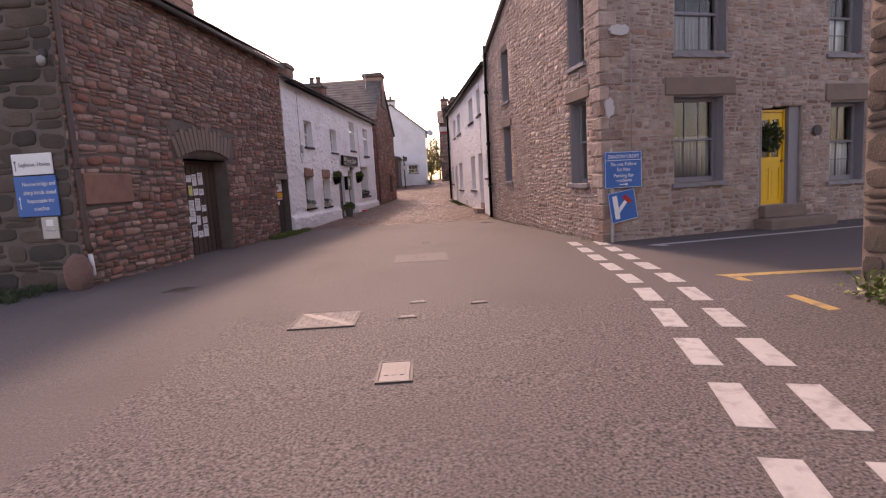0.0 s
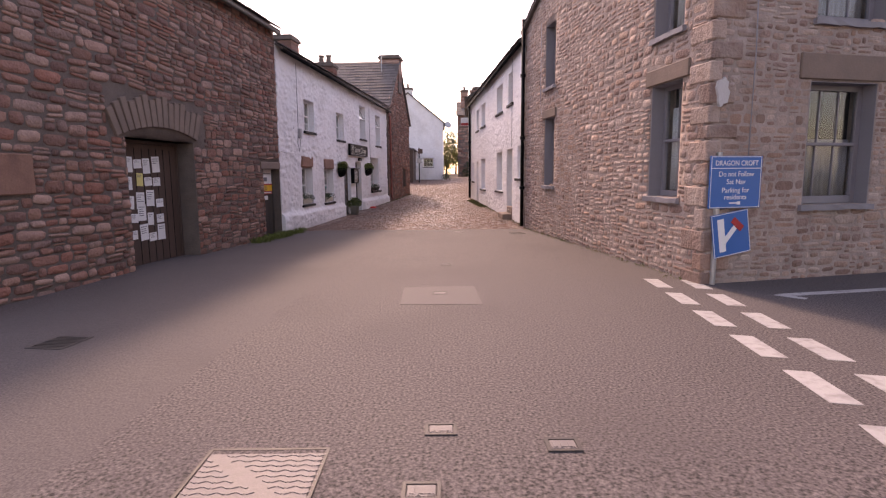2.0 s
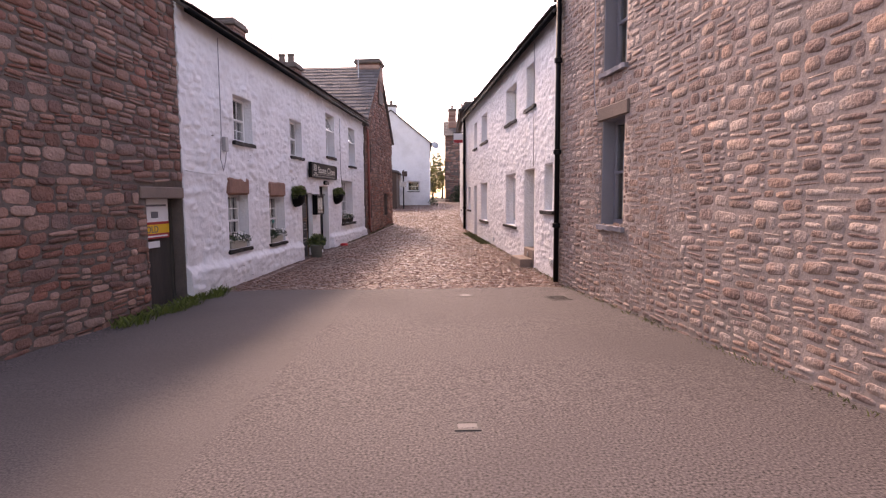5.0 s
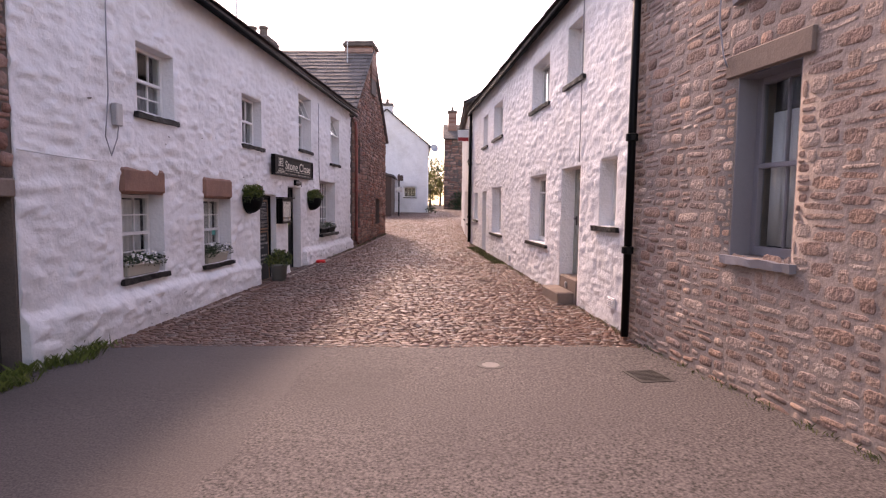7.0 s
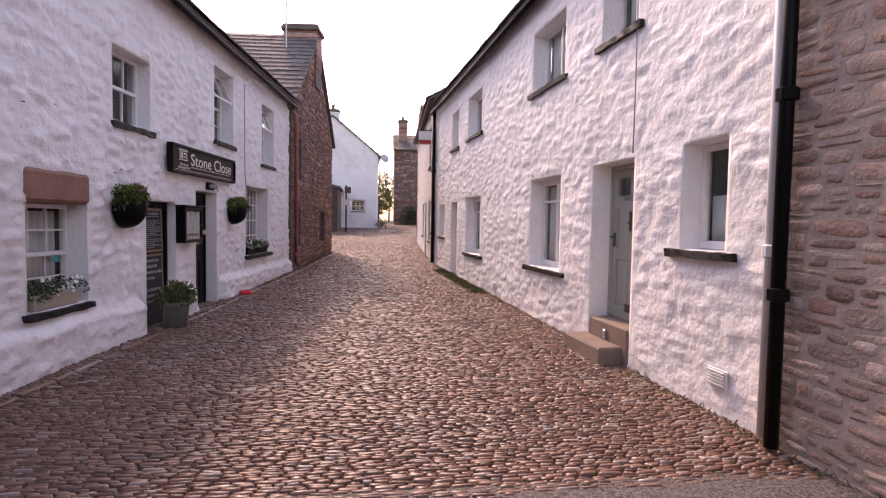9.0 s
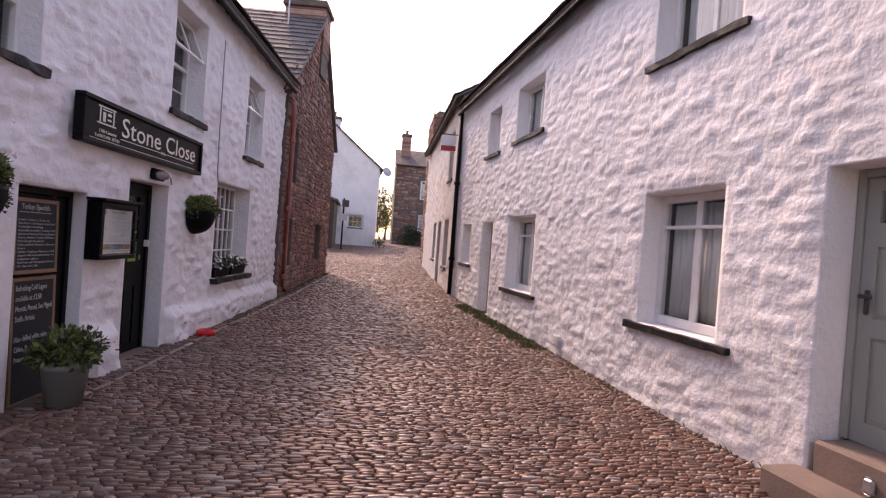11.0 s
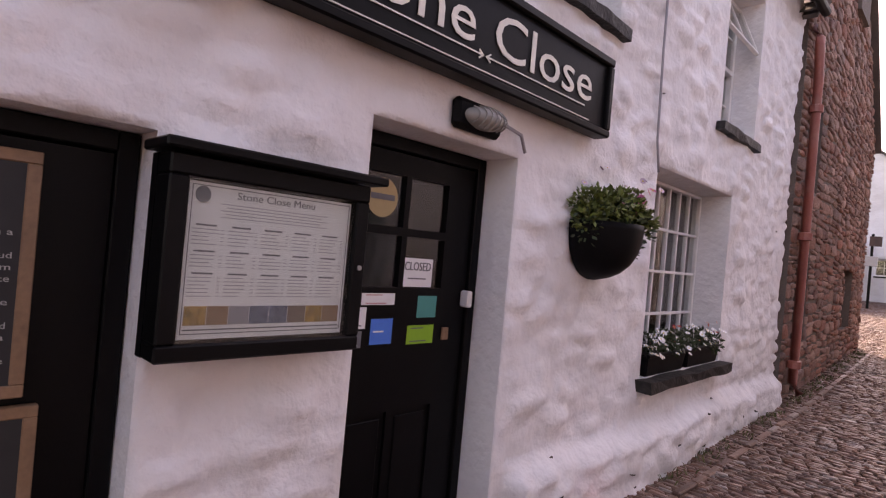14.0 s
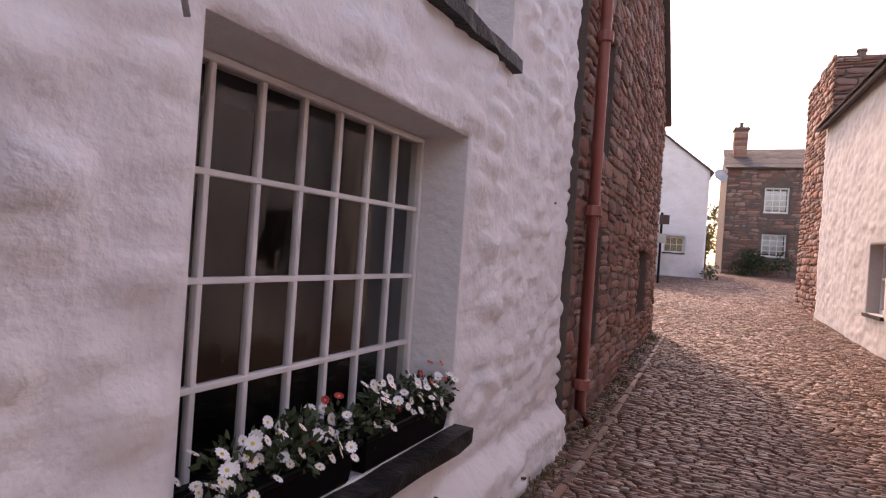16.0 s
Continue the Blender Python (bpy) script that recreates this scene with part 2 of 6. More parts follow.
M["white_pipe"] = material("white_pipe_paint", (0.7, 0.69, 0.68), 0.5, spread=0.08, bump=0.1)
M["leaf"] = material("green_leaf", (0.105, 0.14, 0.028), 0.5, spread=0.25, scale=9, fine=60, bump=0.0, per="island", per_amount=0.7)
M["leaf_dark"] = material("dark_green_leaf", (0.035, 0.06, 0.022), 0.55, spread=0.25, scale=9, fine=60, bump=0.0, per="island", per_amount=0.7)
M["leaf_yellow"] = material("yellow_green_leaf", (0.16, 0.15, 0.025), 0.55, spread=0.25, scale=3, fine=60, bump=0.0, per="island", per_amount=0.7)
M["moss"] = material("moss_and_weed", (0.10, 0.105, 0.035), 0.8, spread=0.3, scale=6, fine=60, bump=0.0, per="island", per_amount=0.7)
M["petal_white"] = material("white_petal", (0.80, 0.80, 0.80), 0.6, spread=0.03, bump=0.0)
M["petal_pink"] = material("pink_petal", (0.55, 0.13, 0.26), 0.6, spread=0.1, bump=0.0, per="island", per_amount=0.3)
M["petal_lilac"] = material("pale_lilac_petal", (0.55, 0.42, 0.50), 0.6, spread=0.1, bump=0.0)
M["petal_red"] = material("red_petal", (0.42, 0.02, 0.03), 0.6, spread=0.1, bump=0.0)
M["pollen"] = material("yellow_flower_centre", (0.7, 0.5, 0.06), 0.7, spread=0.1, bump=0.0)
M["beige_trough"] = material("beige_plastic", (0.45, 0.42, 0.34), 0.55, spread=0.05, bump=0.1)
M["grey_pot"] = material("grey_green_pot", (0.16, 0.17, 0.16), 0.55, spread=0.1, scale=5, bump=0.2)
M["lace"] = material("net_curtain", (0.72, 0.71, 0.71), 0.9, spread=0.1, scale=6, fine=80, bump=0.3)
M["curtain"] = material("grey_curtain", (0.30, 0.29, 0.31), 0.9, spread=0.1, scale=6, bump=0.2)
# near-black instead of plaster: the lack of light indoors is put into the colour
M["room"] = material("unlit_room_tone", (0.03, 0.027, 0.026), 0.9, spread=0.1, bump=0.0)
M["clay"] = material("clay_chimney_pot", (0.17, 0.125, 0.10), 0.85, spread=0.15, bump=0.3)
M["lamp_glass"] = material("frosted_lamp_glass", (0.3, 0.29, 0.27), 0.12, spread=0.05, bump=0.3, fine=30)
# limewash scars; on the far cottage the grey puts shade into white paint
M["limewash_shaded_white"] = material("limewash_and_shaded_white", (0.52, 0.50, 0.49), 0.9, spread=0.08, scale=2, fine=40, bump=0.5, bump_dist=0.01, stain=(0.36, 0.33, 0.31), stain_scale=1.2, stain_amount=0.5)
M["earth"] = material("dry_field_earth", (0.10, 0.10, 0.05), 0.95, spread=0.3, scale=0.2, fine=5, bump=0.3)
M["glass"] = glass_material()

# ---- building helpers ----
rng = random.Random(7)


def mesh_object(name, verts, faces, mat, parent=None, label="", smooth=False):
    me = bpy.data.meshes.new(name)
    me.from_pydata(verts, [], faces)
    for m in (mat if isinstance(mat, (list, tuple)) else [mat]):
        me.materials.append(m)
    if smooth:
        me.polygons.foreach_set("use_smooth", [True] * len(me.polygons))
    ob = new(name, me)
    if parent is not None:
        ob.parent = parent
    if label:
        ob["label"] = label
    return ob


def part(name, bm, mat, parent=None, label="", smooth=False):
    """Links a bmesh as one mesh object, under a thing or a part."""
    me = bpy.data.meshes.new(name)
    bmesh.ops.recalc_face_normals(bm, faces=bm.faces)
    bm.to_mesh(me)
    bm.free()
    me.materials.append(mat)
    if smooth:
        me.polygons.foreach_set("use_smooth", [True] * len(me.polygons))
    ob = new(name, me)
    if parent is not None:
        ob.parent = parent
    if label:
        ob["label"] = label
    return ob


def box(bm, x0, x1, y0, y1, z0, z1, bevel=0.0, m=None):
    r = bmesh.ops.create_cube(bm, size=1.0)
    vs = r["verts"]
    for v in vs:
        v.co = Vector((x0 + (v.co.x + 0.5) * (x1 - x0), y0 + (v.co.y + 0.5) * (y1 - y0), z0 + (v.co.z + 0.5) * (z1 - z0)))
    if bevel:
        es = list({e for v in vs for e in v.link_edges})
        r2 = bmesh.ops.bevel(bm, geom=es, offset=bevel, segments=1, affect="EDGES")
        vs = list({v for f in r2["faces"] for v in f.verts} | {v for v in vs if v.is_valid})
    if m is not None:
        for v in vs:
            v.co = m @ v.co
    return vs


def boxes(*specs, bevel=0.0):
    bm = bmesh.new()
    for s in specs:
        box(bm, *s, bevel=bevel)
    return bm


def tube(pts, r, n=8, closed=True):
    """A round pipe along points."""
    bm = bmesh.new()
    rings = []
    pts = [Vector(p) for p in pts]
    for i, p in enumerate(pts):
        d = (pts[min(i + 1, len(pts) - 1)] - pts[max(i - 1, 0)]).normalized()
        side = d.cross(Vector((0, 0, 1)) if abs(d.z) < 0.9 else Vector((0, 1, 0))).normalized()
        up = side.cross(d)
        rings.append([bm.verts.new(p + r * (math.cos(t) * side + math.sin(t) * up)) for t in (2 * math.pi * k / n for k in range(n))])
    for a_, b_ in zip(rings, rings[1:]):
        for k in range(n):
            bm.faces.new((a_[k], a_[(k + 1) % n], b_[(k + 1) % n], b_[k]))
    if closed:
        bm.faces.new(rings[0])
        bm.faces.new(rings[-1])
    return bm


def lathe(profile, n=16, half=False):
    """A turned shape from (radius, height) pairs; half: only the front half, flat behind."""
    bm = bmesh.new()
    cnt = n // 2 + 1 if half else n
    rings = []
    for r, h in profile:
        rings.append([bm.verts.new((r * math.cos(2 * math.pi * k / n + (math.pi if half else 0)), r * math.sin(2 * math.pi * k / n + (math.pi if half else 0)), h)) for k in range(cnt)])
    for a_, b_ in zip(rings, rings[1:]):
        for k in range(cnt if not half else cnt - 1):
            j = (k + 1) % cnt
            bm.faces.new((a_[k], a_[j], b_[j], b_[k]))
        if half:
            bm.faces.new((a_[0], b_[0], b_[-1], a_[-1]))
    for ring in (rings[0], rings[-1]):
        try:
            bm.faces.new(ring)
        except ValueError:
            pass
    return bm


def empty(name, m=None, label="", category="", group="", kind=""):
    ob = new(name)
    ob.empty_display_size = 0.2
    if m is not None:
        ob.matrix_world = m
    return tagged(ob, label, category, group, kind)


def facade(ax, ay, bx, by, right_side=False):
    """A wall's frame: x along it to the right as seen from the street, y into it, z up; its origin at (ax, ay)."""
    u = Vector((bx - ax, by - ay, 0)).normalized()
    if right_side:
        u = -u
    y = Vector((-u.y, u.x, 0))
    return Matrix(((u.x, y.x, 0, ax), (u.y, y.y, 0, ay), (0, 0, 1, 0), (0, 0, 0, 1)))


TEXTS = {}


def lettering(body, size, mat, parent, m, name="lettering", align="LEFT", width=None, thin=0.0015, label=""):
    """Words as a thin raised mesh in the parent's frame; drawn upright in the x-z plane, facing -y."""
    cu = bpy.data.curves.new("text", "FONT")
    cu.body, cu.size, cu.align_x, cu.extrude, cu.resolution_u = body, size, align, thin, 3
    tmp = bpy.data.objects.new("text", cu)
    scene.collection.objects.link(tmp)
    bpy.context.view_layer.update()
    me = bpy.data.meshes.new_from_object(tmp.evaluated_get(bpy.context.evaluated_depsgraph_get()))
    bpy.data.objects.remove(tmp)
    bpy.data.curves.remove(cu)
    xs_ = [v.co.x for v in me.vertices] or [0, 1]
    s = width / (max(xs_) - min(xs_)) if width else 1.0
    for v in me.vertices:
        v.co = Vector((v.co.x * s, -v.co.z, v.co.y))
    me.materials.clear()
    me.materials.append(mat)
    me.name = name
    ob = new(name, me)
    ob.parent = parent
    ob.matrix_basis = m
    if label:
        ob["label"] = label
    return ob


def gz(x, y):
    """Height of the street."""
    ys_ = (-400, -10, 0, 8, 14, 20, 25, 29, 35, 40.5, 50, 59, 68, 90, 600)
    zs_ = (-2.0, -0.5, -0.17, 0.0, 0.0, -0.05, 0.03, 0.10, 0.20, 0.30, 0.68, 1.03, 1.25, 1.6, 2.0)
    return float(np.interp(y, ys_, zs_))


def xl(y):
    return float(np.interp(y, (10.2, 19.6, 32.85, 40.3, 41, 56, 90), (-5.63, -4.45, -2.88, -2.2, -2.6, -4.2, -4.2)))


def xr(y):
    return float(np.interp(y, (12.35, 21.0, 35.1, 45.6, 49.4, 50, 56, 90), (3.2, 2.2, 1.42, 1.95, 2.2, 4.5, 9, 9)))


# ---- ground ----
def build_ground():
    xs_ = [-600, -120, -40, -16] + [-12 + 0.5 * i for i in range(49)] + [16, 40, 120, 600]
    ys_ = [-600, -120, -40, -14] + [-10 + 0.5 * i for i in range(61)] + [20.62, 20.68] + [21 + 0.5 * i for i in range(119)] + [90, 140, 300, 600]
    verts, faces, mats = [], [], []
    for y in ys_:
        for x in xs_:
            verts.append((x, y, gz(x, y) - (0.016 if 20.65 < y < 66 else 0.0)))
    w = len(xs_)
    for j in range(len(ys_) - 1):
        for i in range(w - 1):
            faces.append((j * w + i, j * w + i + 1, (j + 1) * w + i + 1, (j + 1) * w + i))
            yc, xc = (ys_[j] + ys_[j + 1]) / 2, (xs_[i] + xs_[i + 1]) / 2
            mats.append(0 if -40 < yc < 20.66 and abs(xc) < 40 else (1 if yc < 90 and abs(xc) < 16 and yc > 0 else 2))
    ob = mesh_object("ground", verts, faces, [M["asphalt"], M["grit"], M["earth"]])
    ob.data.polygons.foreach_set("material_index", mats)
    return tagged(ob, "worn grey asphalt road meeting a cobbled lane", "ground", kind="structure")


ground = build_ground()


# ---- walls ----
def in_hole(x, z, holes):
    return any(a_ - 1e-6 <= x <= b_ + 1e-6 and c_ - 1e-6 <= z <= d_ + 1e-6 for a_, b_, c_, d_, *_ in holes)


def relief(x, z, seed, amp):
    """Painted rubble under many coats of paint: lumpy stones, or on the cottages longer stones in clear courses."""
    q = Vector((x, z, seed))
    coursed = seed > 4
    zz = z + (0.05 if coursed else 0.06) * noise.noise(q * (0.8 if coursed else 1.1))
    sx, sz, sharp = (2.3, 7.8, 3.6) if coursed else (3.1, 6.6, 2.6)
    ds, _ = noise.voronoi(Vector((x * sx, zz * sz, seed)), distance_metric="CHEBYCHEV", exponent=2.5)
    stone = min(1.0, (ds[1] - ds[0]) * sharp)
    tilt = noise.noise(Vector((x * 3.3, zz * 5.0, seed + 9)))
    crag = max(0.0, noise.noise(Vector((x * 7.0, z * 15.0, seed + 3)))) if coursed else 0.0
    return amp * (0.75 * stone + 0.55 * tilt * stone + 0.7 * noise.noise(q * 1.6) + 0.3 * noise.noise(Vector((x * 9, z * 14, seed))) + 0.5 * crag)


def sheet_wall(name, fr, x0, x1, z0, z1, holes, mat, step=0.25, amp=0.0, seed=0.0, thick=0.35, top=None, bottom=None,
               label="", category="wall", smooth=True, plinth=None, parent=None):
    """A wall with thickness and real openings. top(x) gives the height of its upper edge, bottom(x) of its foot."""
    def axis(a0, a1, cuts):
        base = [a0] + sorted(c for c in cuts if a0 < c < a1) + [a1]
        out = []
        for p0, p1 in zip(base, base[1:]):
            n = max(1, round((p1 - p0) / step))
            out += [p0 + (p1 - p0) * k / n for k in range(n)]
        return out + [a1]

    X = axis(x0, x1, {h[0] for h in holes} | {h[1] for h in holes})
    Z = axis(z0, z1, {h[2] for h in holes} | {h[3] for h in holes})
    nx, nz = len(X), len(Z)
    verts, faces, flat = [], [], []
    idx = {}

    def inside(i, j):
        x, z = (X[i] + X[i + 1]) / 2, (Z[j] + Z[j + 1]) / 2
        if in_hole(x, z, holes):
            return False
        if top is not None and Z[j] >= top(x) - 1e-6:
            return False
        return True

    def vert(i, j, back):
        k = (i, j, back)
        if k not in idx:
            x, z = X[i], Z[j]
            zt = min(z, top(x)) if top is not None else z
            if bottom is not None and j == 0:
                zt = bottom(x)
            y = thick
            if not back:
                y = 0.0
                if amp:
                    d = 9.0
                    for a_, b_, c_, d_, *_ in holes:
                        dx, dz = max(a_ - x, 0, x - b_), max(c_ - zt, 0, zt - d_)
                        d = min(d, math.hypot(dx, dz))
                    y = -relief(x, zt, seed, amp) * min(1.0, 0.25 + d / 0.12)
                    if d < 1e-4:
                        y = -0.2 * amp
                if plinth:
                    y -= plinth(x, zt)
            idx[k] = len(verts)
            verts.append(fr @ Vector((x, y, zt)))
        return idx[k]

    cells = {(i, j) for i in range(nx - 1) for j in range(nz - 1) if inside(i, j)}
    for i, j in cells:
        faces.append((vert(i, j, 0), vert(i + 1, j, 0), vert(i + 1, j + 1, 0), vert(i, j + 1, 0)))
        flat.append(False)
        faces.append((vert(i, j, 1), vert(i, j + 1, 1), vert(i + 1, j + 1, 1), vert(i + 1, j, 1)))
        flat.append(True)
        for (di, dj), (p, q) in (((-1, 0), ((i, j + 1), (i, j))), ((1, 0), ((i + 1, j), (i + 1, j + 1))), ((0, -1), ((i, j), (i + 1, j))), ((0, 1), ((i + 1, j + 1), (i, j + 1)))):
            if (i + di, j + dj) not in cells:
                faces.append((vert(*q, 0), vert(*p, 0), vert(*p, 1), vert(*q, 1)))
                flat.append(True)
    ob = mesh_object(name, verts, faces, mat, parent)
    if smooth:
        ob.data.polygons.foreach_set("use_smooth", [not f for f in flat])
    return tagged(ob, label, category, kind="structure")


def stone_verts(seed, rnd=0.17):
    """An uneven squared stone: 1 x 1 on its face, front at y = -1."""
    r = random.Random(seed)
    j = lambda s: r.uniform(-s, s)
    c = [(-0.5, -0.3), (-0.34, -0.5), (0.34, -0.5), (0.5, -0.3), (0.5, 0.3), (0.34, 0.5), (-0.34, 0.5), (-0.5, 0.3)]
    c = [(x * (1 - abs(j(0.14))), z * (1 - abs(j(0.22)))) for x, z in c]
    lean = j(0.35)
    vs = [(x, 0.6, z) for x, z in c]
    vs += [(x * 0.98, -0.35 + j(0.2), z * 0.97) for x, z in c]
    vs += [(x * (1 - rnd * 0.55) + j(0.05), -1.0 + j(0.3) + lean * z, z * (1 - rnd * 0.9) + j(0.07)) for x, z in c]
    fs = [tuple(range(16, 24))]
    for a_ in (0, 8):
        for k in range(8):
            fs.append((a_ + k, a_ + (k + 1) % 8, a_ + 8 + (k + 1) % 8, a_ + 8 + k))
    return vs, fs


STONES = [stone_verts(s) for s in range(14)]


def stone_meshes(name, mat):
    out = []
    for vs, fs in STONES:
        me = bpy.data.meshes.new(name)
        me.from_pydata(vs, [], fs)
        me.materials.append(mat)
        me.polygons.foreach_set("use_smooth", [True] * len(fs))
        out.append(me)
    return out


def rubble(fr, x0, x1, z0, z1, holes, mat, piece_mat, parent, nearest, count=290, course=(0.09, 0.17), length=(0.16, 0.46), proud=(0.012, 0.035), seed=1, top=None, gap=0.014):
    """Courses of rubble over a wall's face; those nearest to a point of the wall are pieces of their own, the rest is one part."""
    r = random.Random(seed)
    items = []
    z = z0
    while z < z1 - 0.03:
        h = r.uniform(*course)
        x = x0 + r.uniform(-0.2, 0)
        while x < x1 - 0.03:
            w = r.uniform(*length) * (1.25 if h > 0.14 else 1.0)
            spans = [(max(x, x0), min(x + w, x1))]
            for a_, b_, c_, d_, *_ in holes:
                if z + h * 0.6 > c_ and z + h * 0.4 < d_:
                    spans = [s for p0, p1 in spans for s in ((p0, min(p1, a_)), (max(p0, b_), p1)) if s[1] - s[0] > 0.05]
            for p0, p1 in spans:
                xm, zm = (p0 + p1) / 2, z + h / 2
                if top is not None and zm + h * 0.4 > top(xm):
                    continue
                drift = 0.13 * noise.noise(Vector((xm * 0.9, zm * 0.5, seed))) + 0.035 * noise.noise(Vector((xm * 3.7, zm * 2.0, seed + 5)))
                cut = r.uniform(0.3, 0.7) if h > 0.1 and r.random() < 0.4 else 1.0
                for lo_, hi_ in ((0.0, cut), (cut, 1.0)):
                    if hi_ - lo_ < 0.1:
                        continue
                    hh = h * (hi_ - lo_)
                    items.append((xm, z + h * (lo_ + hi_) / 2 + drift, p1 - p0 - gap, hh - gap * r.uniform(0.4, 1.2), r.uniform(*proud), r.uniform(-5, 5), r.randrange(14)))
            x += w
        z += h
    items.sort(key=lambda t: (t[0] - nearest[0]) ** 2 + (t[1] - nearest[1]) ** 2)
    meshes = stone_meshes("stone", piece_mat)
    for xm, zm, w, h, d, tilt, k in items[:count]:
        ob = new("stone", meshes[k])
        ob.parent = parent
        ob.matrix_basis = fr @ (Matrix.Translation((xm, 0, zm)) @ Matrix.Rotation(radians(tilt), 4, "Y") @ Matrix.Diagonal((w, d, h, 1)))
    verts, faces = [], []
    for xm, zm, w, h, d, tilt, k in items[count:]:
        n = len(verts)
        m = fr @ (Matrix.Translation((xm, 0, zm)) @ Matrix.Rotation(radians(tilt), 4, "Y") @ Matrix.Diagonal((w, d, h, 1)))
        verts += [m @ Vector(v) for v in STONES[k][0]]
        faces += [tuple(n + i for i in f) for f in STONES[k][1]]
    if faces:
        tagged(mesh_object("rubble_stones", verts, faces, mat, parent, smooth=True), kind="stuff")


def plain_prism(name, pts, z0, z1, mat, label="", category="wall", kind="structure", parent=None):
    """An upright block over a plan polygon."""
    n = len(pts)
    verts = [(x, y, z0) for x, y in pts] + [(x, y, z1) for x, y in pts]
    faces = [tuple(range(n))[::-1], tuple(range(n, 2 * n))] + [(i, (i + 1) % n, n + (i + 1) % n, n + i) for i in range(n)]
    return tagged(mesh_object(name, verts, faces, mat, parent), label, category, kind=kind)


def roof_slope(name, fr, x0, x1, y0, z0, y1, z1, label, course=0.28, over=0.0, seed=3):
    """A slope of stone slates: each slate a thin slab, laid in lapping courses on a board; y0, z0 at the eave."""
    r = random.Random(seed)
    run = math.hypot(y1 - y0, z1 - z0)
    uy, uz = (y1 - y0) / run, (z1 - z0) / run
    ny, nz = -uz, uy
    if nz < 0:
        ny, nz = -ny, -nz
    verts, faces = [], []

    def slab(xa, xb, ta, tb, la, lb, th):
        n = len(verts)
        for x in (xa, xb):
            for t_, l_ in ((ta, la), (tb, lb), (tb, lb + th), (ta, la + th)):
                verts.append(fr @ Vector((x, y0 + uy * t_ + ny * l_, z0 + uz * t_ + nz * l_)))
        faces.extend([(n, n + 1, n + 2, n + 3), (n + 4, n + 7, n + 6, n + 5), (n, n + 4, n + 5, n + 1), (n + 3, n + 2, n + 6, n + 7), (n, n + 3, n + 7, n + 4), (n + 1, n + 5, n + 6, n + 2)])

    slab(x0, x1, 0, run, -0.06, -0.06, 0.05)
    t = 0.0
    while t < run:
        x = x0 - r.uniform(0, 0.2)
        while x < x1:
            w = r.uniform(0.28, 0.55)
            slab(max(x, x0) + 0.005, min(x + w, x1 + 0.02) - 0.005, t - 0.03 + r.uniform(-0.015, 0.015), min(t + course * 1.5, run), 0.03 + r.uniform(0, 0.012), 0.0, 0.018)
            x += w
        t += course
    return tagged(mesh_object(name, verts, faces, M["slate"]), label, "roof", kind="structure")


# the facades
F_BARN = facade(-5.63, 10.2, -4.45, 19.6)
F_TEA = facade(-4.45, 19.6, -2.9, 32.8)
F_GAB = facade(-2.85, 32.9, -2.2, 40.3)
F_STO = facade(3.2, 12.35, 2.15, 21.0, True)
F_END = facade(3.2, 12.35, 7.5, 13.4)
F_COT = facade(2.2, 21.0, 1.42, 35.1, True)
BARN_L, TEA_L, GAB_L = 9.47, 13.29, 7.43

# --- the barn ---
BARN_H = [(3.68, 5.55, -0.3, 2.12), (8.5, 9.44, -0.2, 1.72)]
wall_barn = sheet_wall("wall_barn", F_BARN, 0.55, BARN_L, -0.5, 5.2, BARN_H, M["mortar_dark"], step=0.3, amp=0.0, label="dark weathered brown rubble stone barn wall", thick=0.5)
F_BEND = facade(-14.0, 11.80, -5.561, 10.746)
BEND_L = math.hypot(8.439, 1.054)
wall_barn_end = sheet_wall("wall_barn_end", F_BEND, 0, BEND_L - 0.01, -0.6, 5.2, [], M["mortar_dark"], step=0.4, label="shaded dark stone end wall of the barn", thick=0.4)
roof_slope("roof_barn", F_BARN, 0.4, BARN_L + 0.02, -0.22, 5.12, 4.0, 7.6, "dark stone slate roof of the barn", seed=11)
# --- the tea room ---
TEA_H = [(1.55, 2.45, 0.66, 1.73), (3.56, 4.5, 0.62, 1.70), (5.78, 6.64, -0.02, 1.80), (7.36, 8.24, 0.06, 2.02), (9.8, 11.36, 0.80, 2.26),
         (1.93, 2.78, 2.80, 3.70), (5.03, 5.92, 2.74, 3.66), (8.16, 9.10, 2.97, 4.28), (10.92, 11.85, 2.83, 4.18)]


def tea_plinth(x, z):
    return 0.10 * max(0.0, min(1.0, (0.52 - z) / 0.12 + 0.3 * noise.noise(Vector((x * 2, 0, 4))))) if not 5.6 < x < 6.8 and not 7.2 < x < 8.4 else 0.0


wall_tea_room = sheet_wall("wall_tea_room", F_TEA, 0, TEA_L, -0.25, 4.86, TEA_H, M["white_paint"], step=0.036, amp=0.042, seed=1.3, thick=0.30, plinth=tea_plinth,
                           top=lambda x: 4.86 - 0.012 * x, label="lumpy white painted stone wall of the tea room")
roof_slope("roof_tea_room", F_TEA, 0.0, TEA_L + 0.05, -0.26, 4.72, 4.0, 7.2, "stone slate roof of the tea room", seed=12)
# --- stone gable house ---
GAB_HOLES = [(0.45, 1.35, 2.75, 3.95), (0.45, 1.25, 0.80, 1.90), (4.55, 5.7, 0.8, 1.88)]
gab_top = lambda x: min(4.6 + (x + 0.2) * 0.80, 4.6 + (7.45 - x) * 0.80)
wall_gable = sheet_wall("wall_gable_house", F_GAB, 0, GAB_L, 0.0, 7.7, GAB_HOLES, M["mortar_dark"], step=0.22, top=gab_top, thick=0.45, label="brown rubble stone gable wall facing the lane")
